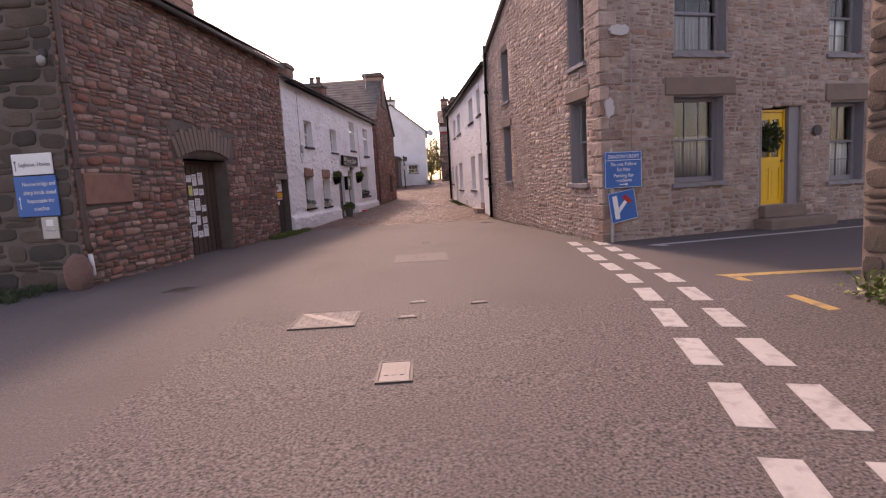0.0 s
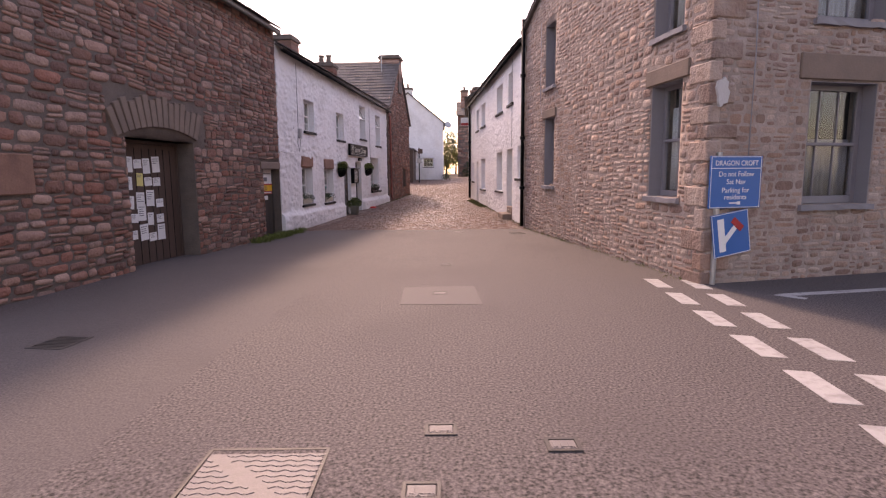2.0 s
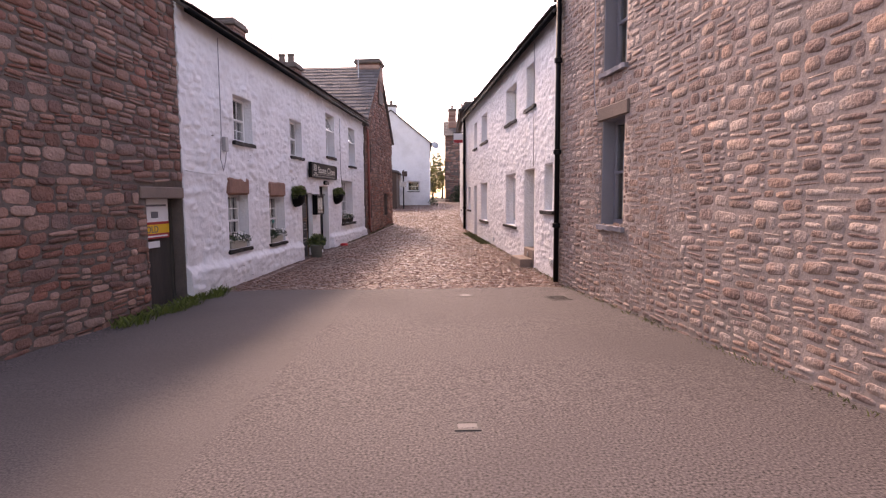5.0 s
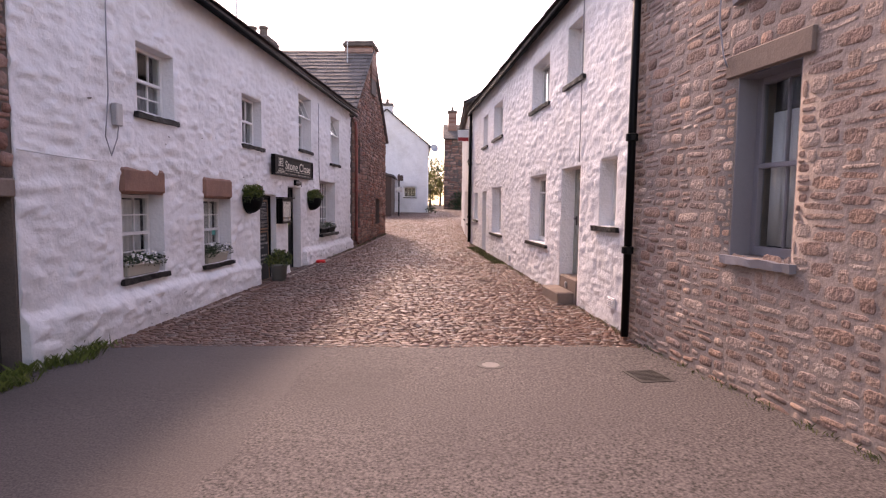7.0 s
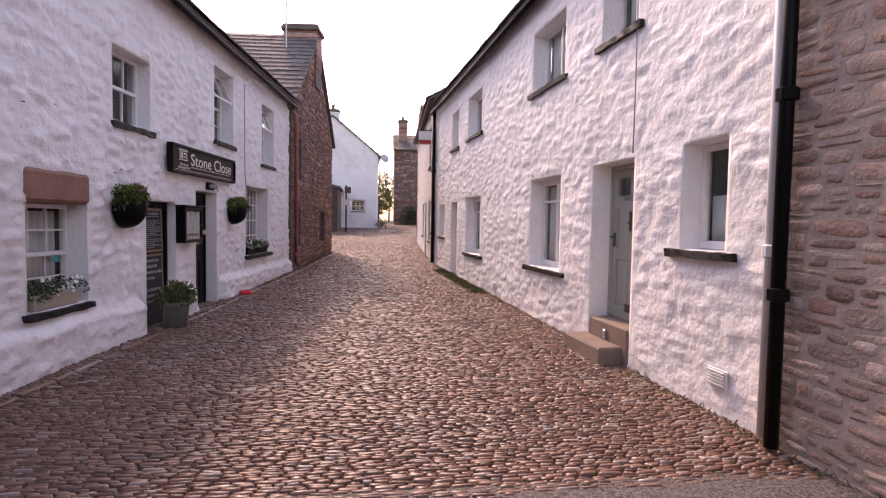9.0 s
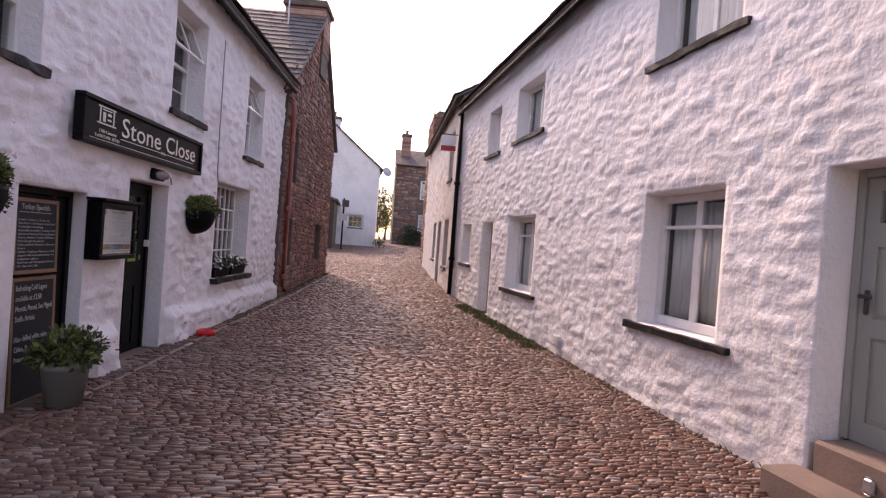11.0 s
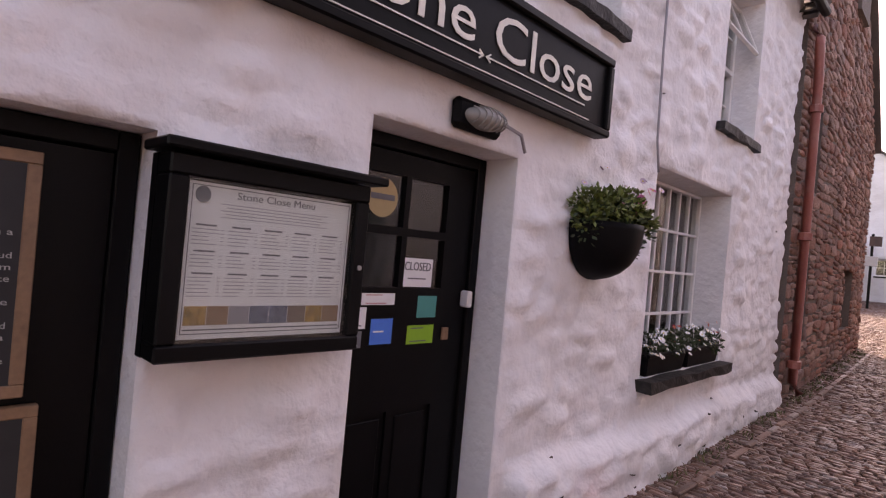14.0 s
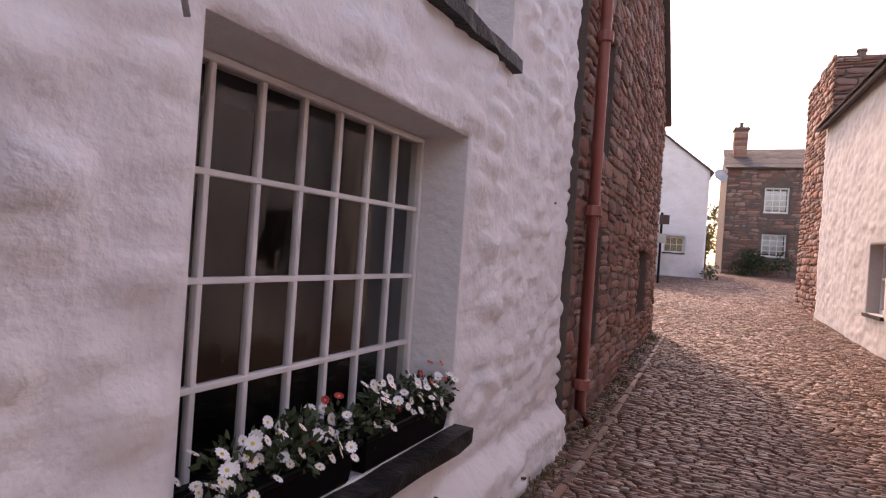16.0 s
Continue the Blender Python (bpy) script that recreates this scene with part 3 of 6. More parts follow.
roof_slope("roof_gable_house", F_GAB @ pose(-0.25, 0, 0, 0, 0, -90), -7.0, 0.12, 0.0, 4.55, 3.85, 7.7, "stone slate roof with a steep slope", seed=13)
roof_slope("roof_gable_house_back", F_GAB @ pose(7.65, 0, 0, 0, 0, 90), -0.12, 7.0, 0.0, 4.55, 3.95, 7.7, "stone slate roof, far slope", seed=14)
# --- stone corner house ---
STO_H = [(-1.5, -0.65, 1.13, 2.80), (-6.86, -6.12, 1.20, 2.84), (-1.5, -0.68, 3.50, 5.02), (-6.86, -6.12, 3.58, 5.05)]
sto_top = lambda x: min(5.80 - 0.27 * x, 5.42 + 0.35 * (x + 8.71))
wall_corner_house = sheet_wall("wall_corner_house", F_STO, -8.71, -0.08, -0.4, 7.2, STO_H, M["mortar_pale"], step=0.3, thick=0.4, top=sto_top, label="pale brown rubble stone wall beside the lane")
END_H = [(1.58, 2.74, 1.03, 2.70), (1.60, 2.80, 3.50, 5.05), (3.62, 4.70, 0.46, 2.47), (5.45, 6.40, 0.86, 2.53), (5.35, 6.25, 3.50, 5.03)]
wall_corner_end = sheet_wall("wall_corner_house_front", F_END, 0.06, 12.0, -0.4, 5.8, END_H, M["mortar_pale"], step=0.3, thick=0.4, label="pale brown rubble stone front with grey windows")
roof_slope("roof_corner_house_back", F_STO @ pose(-8.9, 0, 0, 0, 0, -90), -11.5, 0.1, 0.0, 5.40, 4.6, 7.0, "stone slate roof, rear slope of the corner house", seed=19)
roof_slope("roof_corner_house", F_END, -0.1, 12.2, -0.25, 5.74, 4.1, 6.95, "stone slate roof of the corner house", seed=15)
# --- white cottages ---
COT_H = [(-1.22, -0.62, 1.36, 2.33), (-3.05, -2.08, 0.02, 2.31), (-5.28, -4.06, 0.88, 2.27), (-9.8, -8.48, 0.83, 2.16), (-11.6, -10.83, 0.1, 2.10), (-13.3, -12.53, 1.14, 2.09),
         (-2.9, -2.1, 3.76, 4.74), (-5.3, -4.02, 3.70, 4.65), (-9.78, -8.5, 3.61, 4.58), (-11.6, -10.8, 3.57, 4.54)]
wall_cottages = sheet_wall("wall_cottages", F_COT, -14.12, -0.01, -0.2, 5.30, COT_H, M["white_paint"], step=0.036, amp=0.022, seed=8.1, thick=0.30, top=lambda x: 5.30 + 0.012 * x,
                           label="white painted coursed rubble wall of the cottages")
roof_slope("roof_cottages", F_COT, -14.1, 0.0, -0.22, 5.18, 4.0, 7.6, "stone slate roof of the white cottages", seed=16)
# --- beyond the cottages ---
F_BEY = facade(1.38, 35.12, 1.85, 45.5, True)
BEY_H = [(-2.4, -1.3, 0.9, 2.3), (-2.3, -1.3, 3.5, 4.9), (-6.0, -5.0, 1.0, 2.3), (-4.3, -3.4, 0.2, 2.3)]
# white wall in a greyer tone, its shade painted in
wall_beyond = sheet_wall("wall_far_cottage", F_BEY, -10.4, 0, 0.0, 5.6, BEY_H, M["limewash_shaded_white"], step=0.06, amp=0.03, seed=4.4, thick=0.35, label="white painted rubble wall of a far cottage")
roof_slope("roof_far_cottage", F_BEY, -10.4, 0.2, -0.25, 5.5, 3.5, 7.6, "stone slate roof of the far cottage", seed=17)
roof_slope("roof_barn_back", F_BARN, 0.4, BARN_L, 8.3, 5.05, 4.02, 7.6, "rear slate slope of the barn", seed=21)
roof_slope("roof_tea_room_back", F_TEA, 0.0, TEA_L, 8.2, 4.7, 4.02, 7.2, "rear slate slope of the tea room", seed=22)
roof_slope("roof_cottages_back", F_COT, -14.1, 0.0, 8.2, 5.1, 4.02, 7.6, "rear slate slope of the cottages", seed=23)
# plain backs that close the houses
plain_prism("wall_barn_back", [(-14, 11.85), (-13.6, 11.85), (-13.6, 19.6), (-14, 19.6)], -0.5, 5.2, M["mortar_dark"])
plain_prism("wall_party_tea_room", [(-12, 19.30), (-4.98, 19.36), (-4.98, 19.62), (-12, 19.62)], -0.5, 4.95, M["mortar_dark"])
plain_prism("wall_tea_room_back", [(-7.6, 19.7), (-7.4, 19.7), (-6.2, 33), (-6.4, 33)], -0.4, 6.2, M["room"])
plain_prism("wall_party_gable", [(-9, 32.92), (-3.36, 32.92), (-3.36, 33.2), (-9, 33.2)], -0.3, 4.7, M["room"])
plain_prism("wall_gable_house_back", [(-9, 40.0), (-2.72, 40.0), (-2.72, 40.3), (-9, 40.3)], -0.3, 4.7, M["mortar_dark"])
plain_prism("wall_corner_house_back", [(6.1, 21.0), (2.62, 21.0), (2.62, 20.75), (6.1, 20.75)], -0.4, 5.3, M["room"])
plain_prism("wall_corner_house_inner", [(6.0, 13.6), (6.2, 13.6), (6.2, 20.7), (6.0, 20.7)], -0.4, 5.9, M["room"])
plain_prism("wall_corner_house_side", [(14.6, 15.2), (14.9, 15.2), (14.9, 20), (14.6, 20)], -0.4, 5.9, M["room"])
plain_prism("wall_cottages_back", [(5.2, 21.2), (5.4, 21.2), (4.6, 35), (4.4, 35)], -0.3, 6.0, M["room"])
plain_prism("wall_party_cottages", [(1.78, 34.95), (5.0, 34.95), (5.0, 35.08), (1.78, 35.08)], -0.2, 5.1, M["room"])
stack_end = plain_prism("wall_stone_end", [(1.98, 45.64), (4.3, 45.64), (4.3, 49.4), (2.2, 49.4)], 0.0, 7.5, M["mortar_dark"], "tall brown rubble end of a house past the cottage")
F_SE, F_SF = facade(1.96, 45.6, 2.18, 49.4, True), facade(1.96, 45.62, 4.3, 45.62)
plain_prism("wall_far_cottage_rear", [(4.8, 35.2), (5.0, 35.2), (5.0, 45.3), (4.8, 45.3)], 0.0, 5.8, M["room"])


# ---- windows and doors ----
COUNT = {"window": 0, "door": 0}


def window(fr, x0, x1, z0, z1, label, depth=0.20, cols=2, rows=(1, 1), mat="white_gloss", sill="black_stone", sill_out=0.06, sill_over=0.06, frame_w=0.05, bar=0.018, sash=True, room=0.9, curtain=None, surround=None):
    """A window in a reveal: frame, glazing bars, one pane for each light, a sill and a dark box of room behind."""
    COUNT["window"] += 1
    w = empty("window_%d" % COUNT["window"], fr @ pose(x0, 0, z0), label, "window", kind="structure")
    W, H, d = x1 - x0, z1 - z0, depth
    fm = M[mat]
    g = 0.004
    part("window_frame", boxes((g, frame_w, d, d + 0.07, g, H - g), (W - frame_w, W - g, d, d + 0.07, g, H - g), (frame_w, W - frame_w, d, d + 0.07, g, frame_w + 0.02), (frame_w, W - frame_w, d, d + 0.07, H - frame_w, H - g), bevel=0.005), fm, w)
    za, zb, n = frame_w + 0.02, H - frame_w, len(rows)
    hs = (zb - za) / n
    for k in range(n):
        s0, s1 = za + k * hs, za + (k + 1) * hs
        off = 0.02 if (k % 2 == 0 and sash) else 0.0
        if k:
            part("meeting_rail", boxes((frame_w, W - frame_w, d - 0.004, d + 0.05, s0 - 0.022, s0 + 0.022), bevel=0.004), fm, w)
            s0 += 0.022
        if k < n - 1:
            s1 -= 0.022
        cw = (W - 2 * frame_w) / cols
        rh = (s1 - s0) / rows[k]
        for c in range(1, cols):
            xb = frame_w + c * cw
            part("glazing_bar", boxes((xb - bar / 2, xb + bar / 2, d + 0.012 + off, d + 0.045 + off, s0, s1), bevel=0.003), fm, w)
        for r in range(1, rows[k]):
            part("glazing_bar", boxes((frame_w, W - frame_w, d + 0.010 + off, d + 0.043 + off, s0 + r * rh - bar / 2, s0 + r * rh + bar / 2), bevel=0.003), fm, w)
        for c, r in product(range(cols), range(rows[k])):
            tilt = rng.uniform(-0.4, 0.4)
            p = part("pane", boxes((-cw / 2 + 0.002, cw / 2 - 0.002, -0.0015, 0.0015, -rh / 2 + 0.002, rh / 2 - 0.002)), M["glass"], w)
            p.matrix_basis = pose(frame_w + (c + 0.5) * cw, d + 0.03 + off, s0 + (r + 0.5) * rh, tilt, 0, rng.uniform(-0.4, 0.4))
            p.visible_shadow = False
    if sill:
        bm = boxes((-sill_over, W + sill_over, -sill_out, d + 0.02, -0.075, -0.004))
        bmesh.ops.subdivide_edges(bm, edges=[e for e in bm.edges if abs(e.verts[0].co.x - e.verts[1].co.x) > 0.2], cuts=9)
        for v in bm.verts:
            if v.co.y < 0:
                v.co += Vector((0, rng.uniform(-0.008, 0.008), rng.uniform(-0.01, 0.006)))
        part("window_sill", bm, M[sill], w)
    if surround:
        part("painted_reveal", boxes((0.003, 0.012, 0.004, d, 0.0, H), (W - 0.012, W - 0.003, 0.004, d, 0.0, H), (0.012, W - 0.012, 0.004, d, H - 0.012, H - 0.003)), M[surround], w)
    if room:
        # open box in near-black, which stands in for the unlit room
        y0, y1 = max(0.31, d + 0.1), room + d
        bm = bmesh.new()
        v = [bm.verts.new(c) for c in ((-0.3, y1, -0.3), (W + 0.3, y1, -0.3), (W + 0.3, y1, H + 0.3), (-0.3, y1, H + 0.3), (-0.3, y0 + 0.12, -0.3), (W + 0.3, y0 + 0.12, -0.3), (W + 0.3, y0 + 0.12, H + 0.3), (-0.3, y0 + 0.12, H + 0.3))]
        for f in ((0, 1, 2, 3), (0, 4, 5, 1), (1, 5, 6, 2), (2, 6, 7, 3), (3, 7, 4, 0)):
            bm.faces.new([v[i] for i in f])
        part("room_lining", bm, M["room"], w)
    if curtain:
        kind, xa, xb, zlo, zhi = curtain
        verts, faces = [], []
        n = max(12, int((xb - xa) * 60))
        for i in range(n + 1):
            x = xa + (xb - xa) * i / n
            y = d + 0.10 + 0.014 * math.sin(i * 1.1) + 0.008 * math.sin(i * 2.7 + 1)
            verts += [(x, y, zlo), (x, y, zhi), (x, y + 0.004, zhi), (x, y + 0.004, zlo)]
        for i in range(n):
            a_, b_ = 4 * i, 4 * i + 4
            faces += [(a_, b_, b_ + 1, a_ + 1), (a_ + 1, b_ + 1, b_ + 2, a_ + 2), (a_ + 2, b_ + 2, b_ + 3, a_ + 3), (a_ + 3, b_ + 3, b_, a_)]
        c = mesh_object("curtain", verts, faces, M[kind], smooth=True)
        c.matrix_world = fr @ pose(x0, 0, z0)
        tagged(c, "pale hanging curtain behind the window glass", "curtain", "curtains")
    return w


# tea room
for (x0, x1, z0, z1), lab in zip(((1.55, 2.45, 0.66, 1.73), (3.56, 4.5, 0.62, 1.70)), ("small white sash window over a flower box", "white sash window over a flower box beside the entrance")):
    window(F_TEA, x0, x1, z0, z1, lab, 0.20, 3, (2, 2), curtain=("lace", 0.08, x1 - x0 - 0.08, 0.1, 1.0))
window(F_TEA, 9.8, 11.36, 0.80, 2.26, "wide white window of small panes over flowers", 0.24, 7, (4,), sash=False, room=1.6, frame_w=0.03, bar=0.022, sill_out=0.12)
window(F_TEA, 1.93, 2.78, 2.80, 3.70, "white upstairs sash window", 0.16, 3, (2, 1), curtain=("curtain", 0.08, 0.8, 0.1, 0.45))
window(F_TEA, 5.03, 5.92, 2.74, 3.66, "white upstairs sash window above the sign", 0.16, 3, (1, 1))
for x0, x1, z0, z1 in ((8.16, 9.10, 2.97, 4.28), (10.92, 11.85, 2.83, 4.18)):
    window(F_TEA, x0, x1, z0, z1, "tall white upstairs window with a tilted top light", 0.22, 2, (2, 2))
# corner house, painted grey
for x0, x1, z0, z1 in STO_H:
    window(F_STO, x0, x1, z0, z1, "tall blue-grey painted sash window in stone", 0.20, 2, (1, 1), "grey_paint", "grey_paint", frame_w=0.07, surround="grey_paint", curtain=("lace", 0.1, x1 - x0 - 0.1, 0.1, (z1 - z0) * 0.8))
for x0, x1, z0, z1 in (END_H[0], END_H[1]):
    window(F_END, x0, x1, z0, z1, "wide blue-grey painted sash window with curtains", 0.20, 3, (1, 1), "grey_paint", "grey_paint", frame_w=0.09, surround="grey_paint", curtain=("curtain", 0.1, x1 - x0 - 0.1, 0.1, (z1 - z0) * 0.55))
for x0, x1, z0, z1 in (END_H[3], END_H[4]):
    window(F_END, x0, x1, z0, z1, "blue-grey painted sash window with white bars", 0.20, 2, (2, 1), "grey_paint", "grey_paint", frame_w=0.09, surround="grey_paint", curtain=("lace", 0.1, x1 - x0 - 0.1, 0.1, (z1 - z0) * 0.5))
# cottages
window(F_COT, -1.22, -0.62, 1.36, 2.33, "small white window with a half net curtain", 0.18, 1, (1,), frame_w=0.06, sill_over=0.16, sill_out=0.07, curtain=("lace", 0.05, 0.55, 0.05, 0.5))
for x0, x1, z0, z1 in (COT_H[2], COT_H[3]):
    w_ = window(F_COT, x0, x1, z0, z1, "white casement window with net curtains", 0.20, 2, (1,), frame_w=0.08, bar=0.09, sash=False, sill_over=0.2, curtain=("lace", 0.1, x1 - x0 - 0.1, 0.1, z1 - z0 - 0.1))
    part("transom_bar", boxes((0.08, x1 - x0 - 0.08, 0.195, 0.25, (z1 - z0) * 0.74, (z1 - z0) * 0.74 + 0.035), bevel=0.004), M["white_gloss"], w_)
window(F_COT, *COT_H[5], "small white cottage window", 0.18, 1, (1,), sill_over=0.12)
for h in COT_H[6:]:
    window(F_COT, *h, "white upstairs casement over a dark stone sill", 0.20, 2, (1,), frame_w=0.06, bar=0.06, sash=False, sill_over=0.12, curtain=("lace", 0.1, h[1] - h[0] - 0.1, 0.1, 0.9))
for h in BEY_H[:3]:
    window(F_BEY, *h, "small window of the far cottage", 0.2, 2, (1, 1))
for h in GAB_HOLES:
    ob_ = part("blocked_opening", boxes((h[0] + 0.004, h[1] - 0.004, 0.14, 0.24, h[2], h[3] - 0.004)), M["brown_wood"])
    ob_.matrix_world = F_GAB
    COUNT["window"] += 1
    ob_.name = "window_%d" % COUNT["window"]
    tagged(ob_, "dark boarded opening in the stone gable wall", "window", kind="structure")


def door(fr, x0, x1, z0, z1, depth, mat, label, panels=(), glazed=(), frame_mat=None, fw=0.06):
    """A door leaf with sunk panels in a frame; panels and glazed in shares of the leaf."""
    COUNT["door"] += 1
    d_ = empty("door_%d" % COUNT["door"], fr @ pose(x0, 0, z0), label, "door", kind="structure")
    W, H = x1 - x0, z1 - z0
    part("door_frame", boxes((0.004, fw, depth - 0.02, depth + 0.09, 0.0, H - 0.004), (W - fw, W - 0.004, depth - 0.02, depth + 0.09, 0.0, H - 0.004), (fw, W - fw, depth - 0.02, depth + 0.09, H - fw, H - 0.004), bevel=0.004), M[frame_mat or mat], d_)
    lw, lh = W - 2 * fw - 0.008, H - fw - 0.008
    ox = fw + 0.004
    cuts = list(panels) + list(glazed)
    xs_ = sorted({0.0, 1.0} | {v for c in cuts for v in c[:2]})
    zs_ = sorted({0.0, 1.0} | {v for c in cuts for v in c[2:4]})
    specs = []
    for (xa, xb), (za, zb) in product(zip(xs_, xs_[1:]), zip(zs_, zs_[1:])):
        cx, cz = (xa + xb) / 2, (za + zb) / 2
        if not any(c[0] < cx < c[1] and c[2] < cz < c[3] for c in cuts):
            specs.append((ox + xa * lw, ox + xb * lw, depth, depth + 0.045, za * lh, zb * lh))
    bm = boxes(*specs)
    bmesh.ops.remove_doubles(bm, verts=bm.verts, dist=1e-5)
    leaf = part("door_leaf", bm, M[mat], d_)
    for c in panels:
        part("panel", boxes((ox + c[0] * lw, ox + c[1] * lw, depth + 0.014, depth + 0.03, c[2] * lh, c[3] * lh), (ox + c[0] * lw + 0.03, ox + c[1] * lw - 0.03, depth + 0.006, depth + 0.014, c[2] * lh + 0.03, c[3] * lh - 0.03), bevel=0.003), M[mat], d_)
    for c in glazed:
        g_ = part("pane", boxes((ox + c[0] * lw, ox + c[1] * lw, depth + 0.018, depth + 0.022, c[2] * lh, c[3] * lh)), M["glass"], d_)
        g_.visible_shadow = False
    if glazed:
        # near-black panel stands in for the darkness of the hall
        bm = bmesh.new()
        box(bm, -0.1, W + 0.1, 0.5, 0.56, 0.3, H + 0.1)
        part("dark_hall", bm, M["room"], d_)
    return d_, ox, lw, lh


# tea room entrance: black door with six lights
GL = [(0.09, 0.41, 0.83, 0.95), (0.45, 0.77, 0.83, 0.95), (0.09, 0.41, 0.69, 0.81), (0.45, 0.77, 0.69, 0.81)]
tea_door, ox, lw, lh = door(F_TEA, 7.36, 8.24, 0.06, 2.02, 0.20, "black_paint", "black painted tea room door with four lights", [(0.09, 0.41, 0.05, 0.40), (0.45, 0.77, 0.05, 0.40)], GL)
part("door_handle", boxes((0.78, 0.815, 0.14, 0.2, 1.22, 1.30), bevel=0.008), M["white_gloss"], tea_door, "white latch on the door edge")
part("lock_plate", boxes((0.67, 0.715, 0.19, 0.2, 1.06, 1.12), bevel=0.003), M["frame_wood"], tea_door)


def sticker(parent, name, x, z, w, h, mat, y, label="", bars=0, bar_mat="print"):
    s = part(name, boxes((x, x + w, y - 0.002, y, z, z + h)), M[mat], parent, label)
    for i in range(bars):
        zz = z + h * (0.85 - 0.7 * i / max(1, bars - 1) if bars > 1 else 0.5)
        part("print_line", boxes((x + w * 0.12, x + w * (0.6 + 0.28 * ((i * 7) % 3) / 2), y - 0.003, y - 0.0021, zz - h * 0.03, zz + h * 0.03)), M[bar_mat], s)
    return s


bm = bmesh.new()
bmesh.ops.create_circle(bm, cap_ends=True, radius=0.085, segments=24)
rot = Matrix.Rotation(radians(90), 4, "X")
for v in bm.verts:
    v.co = rot @ v.co + Vector((0.255, 0.214, 1.69))
st_ = part("round_sticker", bm, M["gold_sticker"], tea_door, "tan round sticker on the glass")
part("print_line", boxes((0.19, 0.32, 0.211, 0.213, 1.68, 1.705)), M["print"], st_)
cl = sticker(tea_door, "closed_notice", 0.39, 1.31, 0.19, 0.13, "paper", 0.205, "white closed notice")
lettering("CLOSED", 0.055, M["print"], cl, pose(0.405, 0.202, 1.385), width=0.16)
part("print_line", boxes((0.43, 0.54, 0.2015, 0.203, 1.345, 1.351)), M["print"], cl)
sticker(tea_door, "card_sticker", 0.18, 1.23, 0.18, 0.05, "paper", 0.199, "white payment card strip", 2, "red_sign")
sticker(tea_door, "paw_sticker", 0.13, 1.13, 0.08, 0.09, "paper", 0.199, "white sticker with a paw", 2)
sticker(tea_door, "walkers_sticker", 0.13, 1.05, 0.065, 0.07, "print", 0.199, "grey walkers sticker", 2, "paper")
sticker(tea_door, "blue_sticker", 0.24, 1.06, 0.12, 0.11, "sky_sticker", 0.199, "square blue sticker", 1, "paper")
sticker(tea_door, "teal_sticker", 0.50, 1.17, 0.12, 0.10, "teal_sticker", 0.199, "square teal sticker")
sticker(tea_door, "rating_sticker", 0.45, 1.05, 0.165, 0.085, "green_sticker", 0.199, "lime green hygiene rating sticker", 2)

# the blocked doorway beside it, black, with menu boards
board_door, *_ = door(F_TEA, 5.78, 6.64, -0.02, 1.80, 0.13, "black_paint", "black painted blocked doorway behind chalk boards")


def chalk_board(x, z, w, h, lean, title, lines, label):
    b_ = empty("chalk_board", F_TEA @ pose(x, 0.07, z, lean, 0, 0), label, "menu board", "chalk boards in the doorway")
    part("board_panel", boxes((0.03, w - 0.03, 0.004, 0.02, 0.03, h - 0.03)), M["chalkboard"], b_)
    for s in ((0, w, 0, 0.028, 0, 0.032), (0, w, 0, 0.028, h - 0.032, h), (0, 0.032, 0, 0.028, 0.032, h - 0.032), (w - 0.032, w, 0, 0.028, 0.032, h - 0.032)):
        part("board_frame", boxes(s, bevel=0.003), M["frame_wood"], b_)
    zz = h - 0.10
    if title:
        lettering(title, 0.06, M["chalk"], b_, pose(0.08, 0.002, zz + 0.01), width=w - 0.2)
        part("chalk_line", boxes((0.06, w - 0.09, 0.0025, 0.0038, zz - 0.018, zz - 0.013)), M["chalk"], b_)
        zz -= 0.075
    step_ = (zz - 0.04) / len(lines)
    for i, t in enumerate(lines):
        if t:
            lettering(t, step_ * 0.78, M["chalk"], b_, pose(0.05, 0.002, zz - i * step_ - 0.01), width=min(w - 0.10, 0.0155 * len(t) + 0.02))
    return b_


chalk_board(5.88, 1.08, 0.53, 0.62, -1.5, "Todays Specials", ["Leek + Potato Soup (v)", "Shin Beef + Ale Stew served in a", "Yorkshire Pudding", "Ratatouille Served in a Yorkshire Pud", "Gourmet Smoked Salmon, Cream", "Cheese, Rocket + Sweet Chilli Sauce", "Sourdough Sandwich", "Char-grilled Ciabattas. Choose", "from", "Chicken + Chorizo, or Mushroom + Red", "topped with Emmental cheese + a", "balsamic glaze", "Fruit Cake with Wensleydale Cheese", "Or Carrot Cake"], "framed chalk board listing the day's specials")
chalk_board(5.92, 0.0, 0.53, 1.05, -1.5, "", ["Refreshing Cold Lagers", "available at £2.50", "Moretti, Peroni, San Miguel", "Stella Artois", "", "Also chilled white wine,", "Ciders, Beers, Red wine +", "Prosecco", "", "", ""], "framed chalk board listing cold drinks")

# grey-green cottage door and the others
cot_door, ox, lw, lh = door(F_COT, -3.05, -2.08, 0.42, 2.31, 0.26, "sage_paint", "sage grey panelled door of a white cottage", [(0.12, 0.46, 0.08, 0.40), (0.54, 0.88, 0.08, 0.40), (0.12, 0.46, 0.47, 0.74), (0.54, 0.88, 0.47, 0.74)], [(0.12, 0.46, 0.83, 0.95), (0.54, 0.88, 0.83, 0.95)])
lettering("OAK BOND", 0.08, M["print"], cot_door, pose(0.30, 0.255, 1.45), width=0.36)
part("door_knocker", boxes((0.47, 0.505, 0.235, 0.26, 1.08, 1.32), (0.455, 0.52, 0.225, 0.24, 1.16, 1.2), bevel=0.01), M["dark_iron"], cot_door)
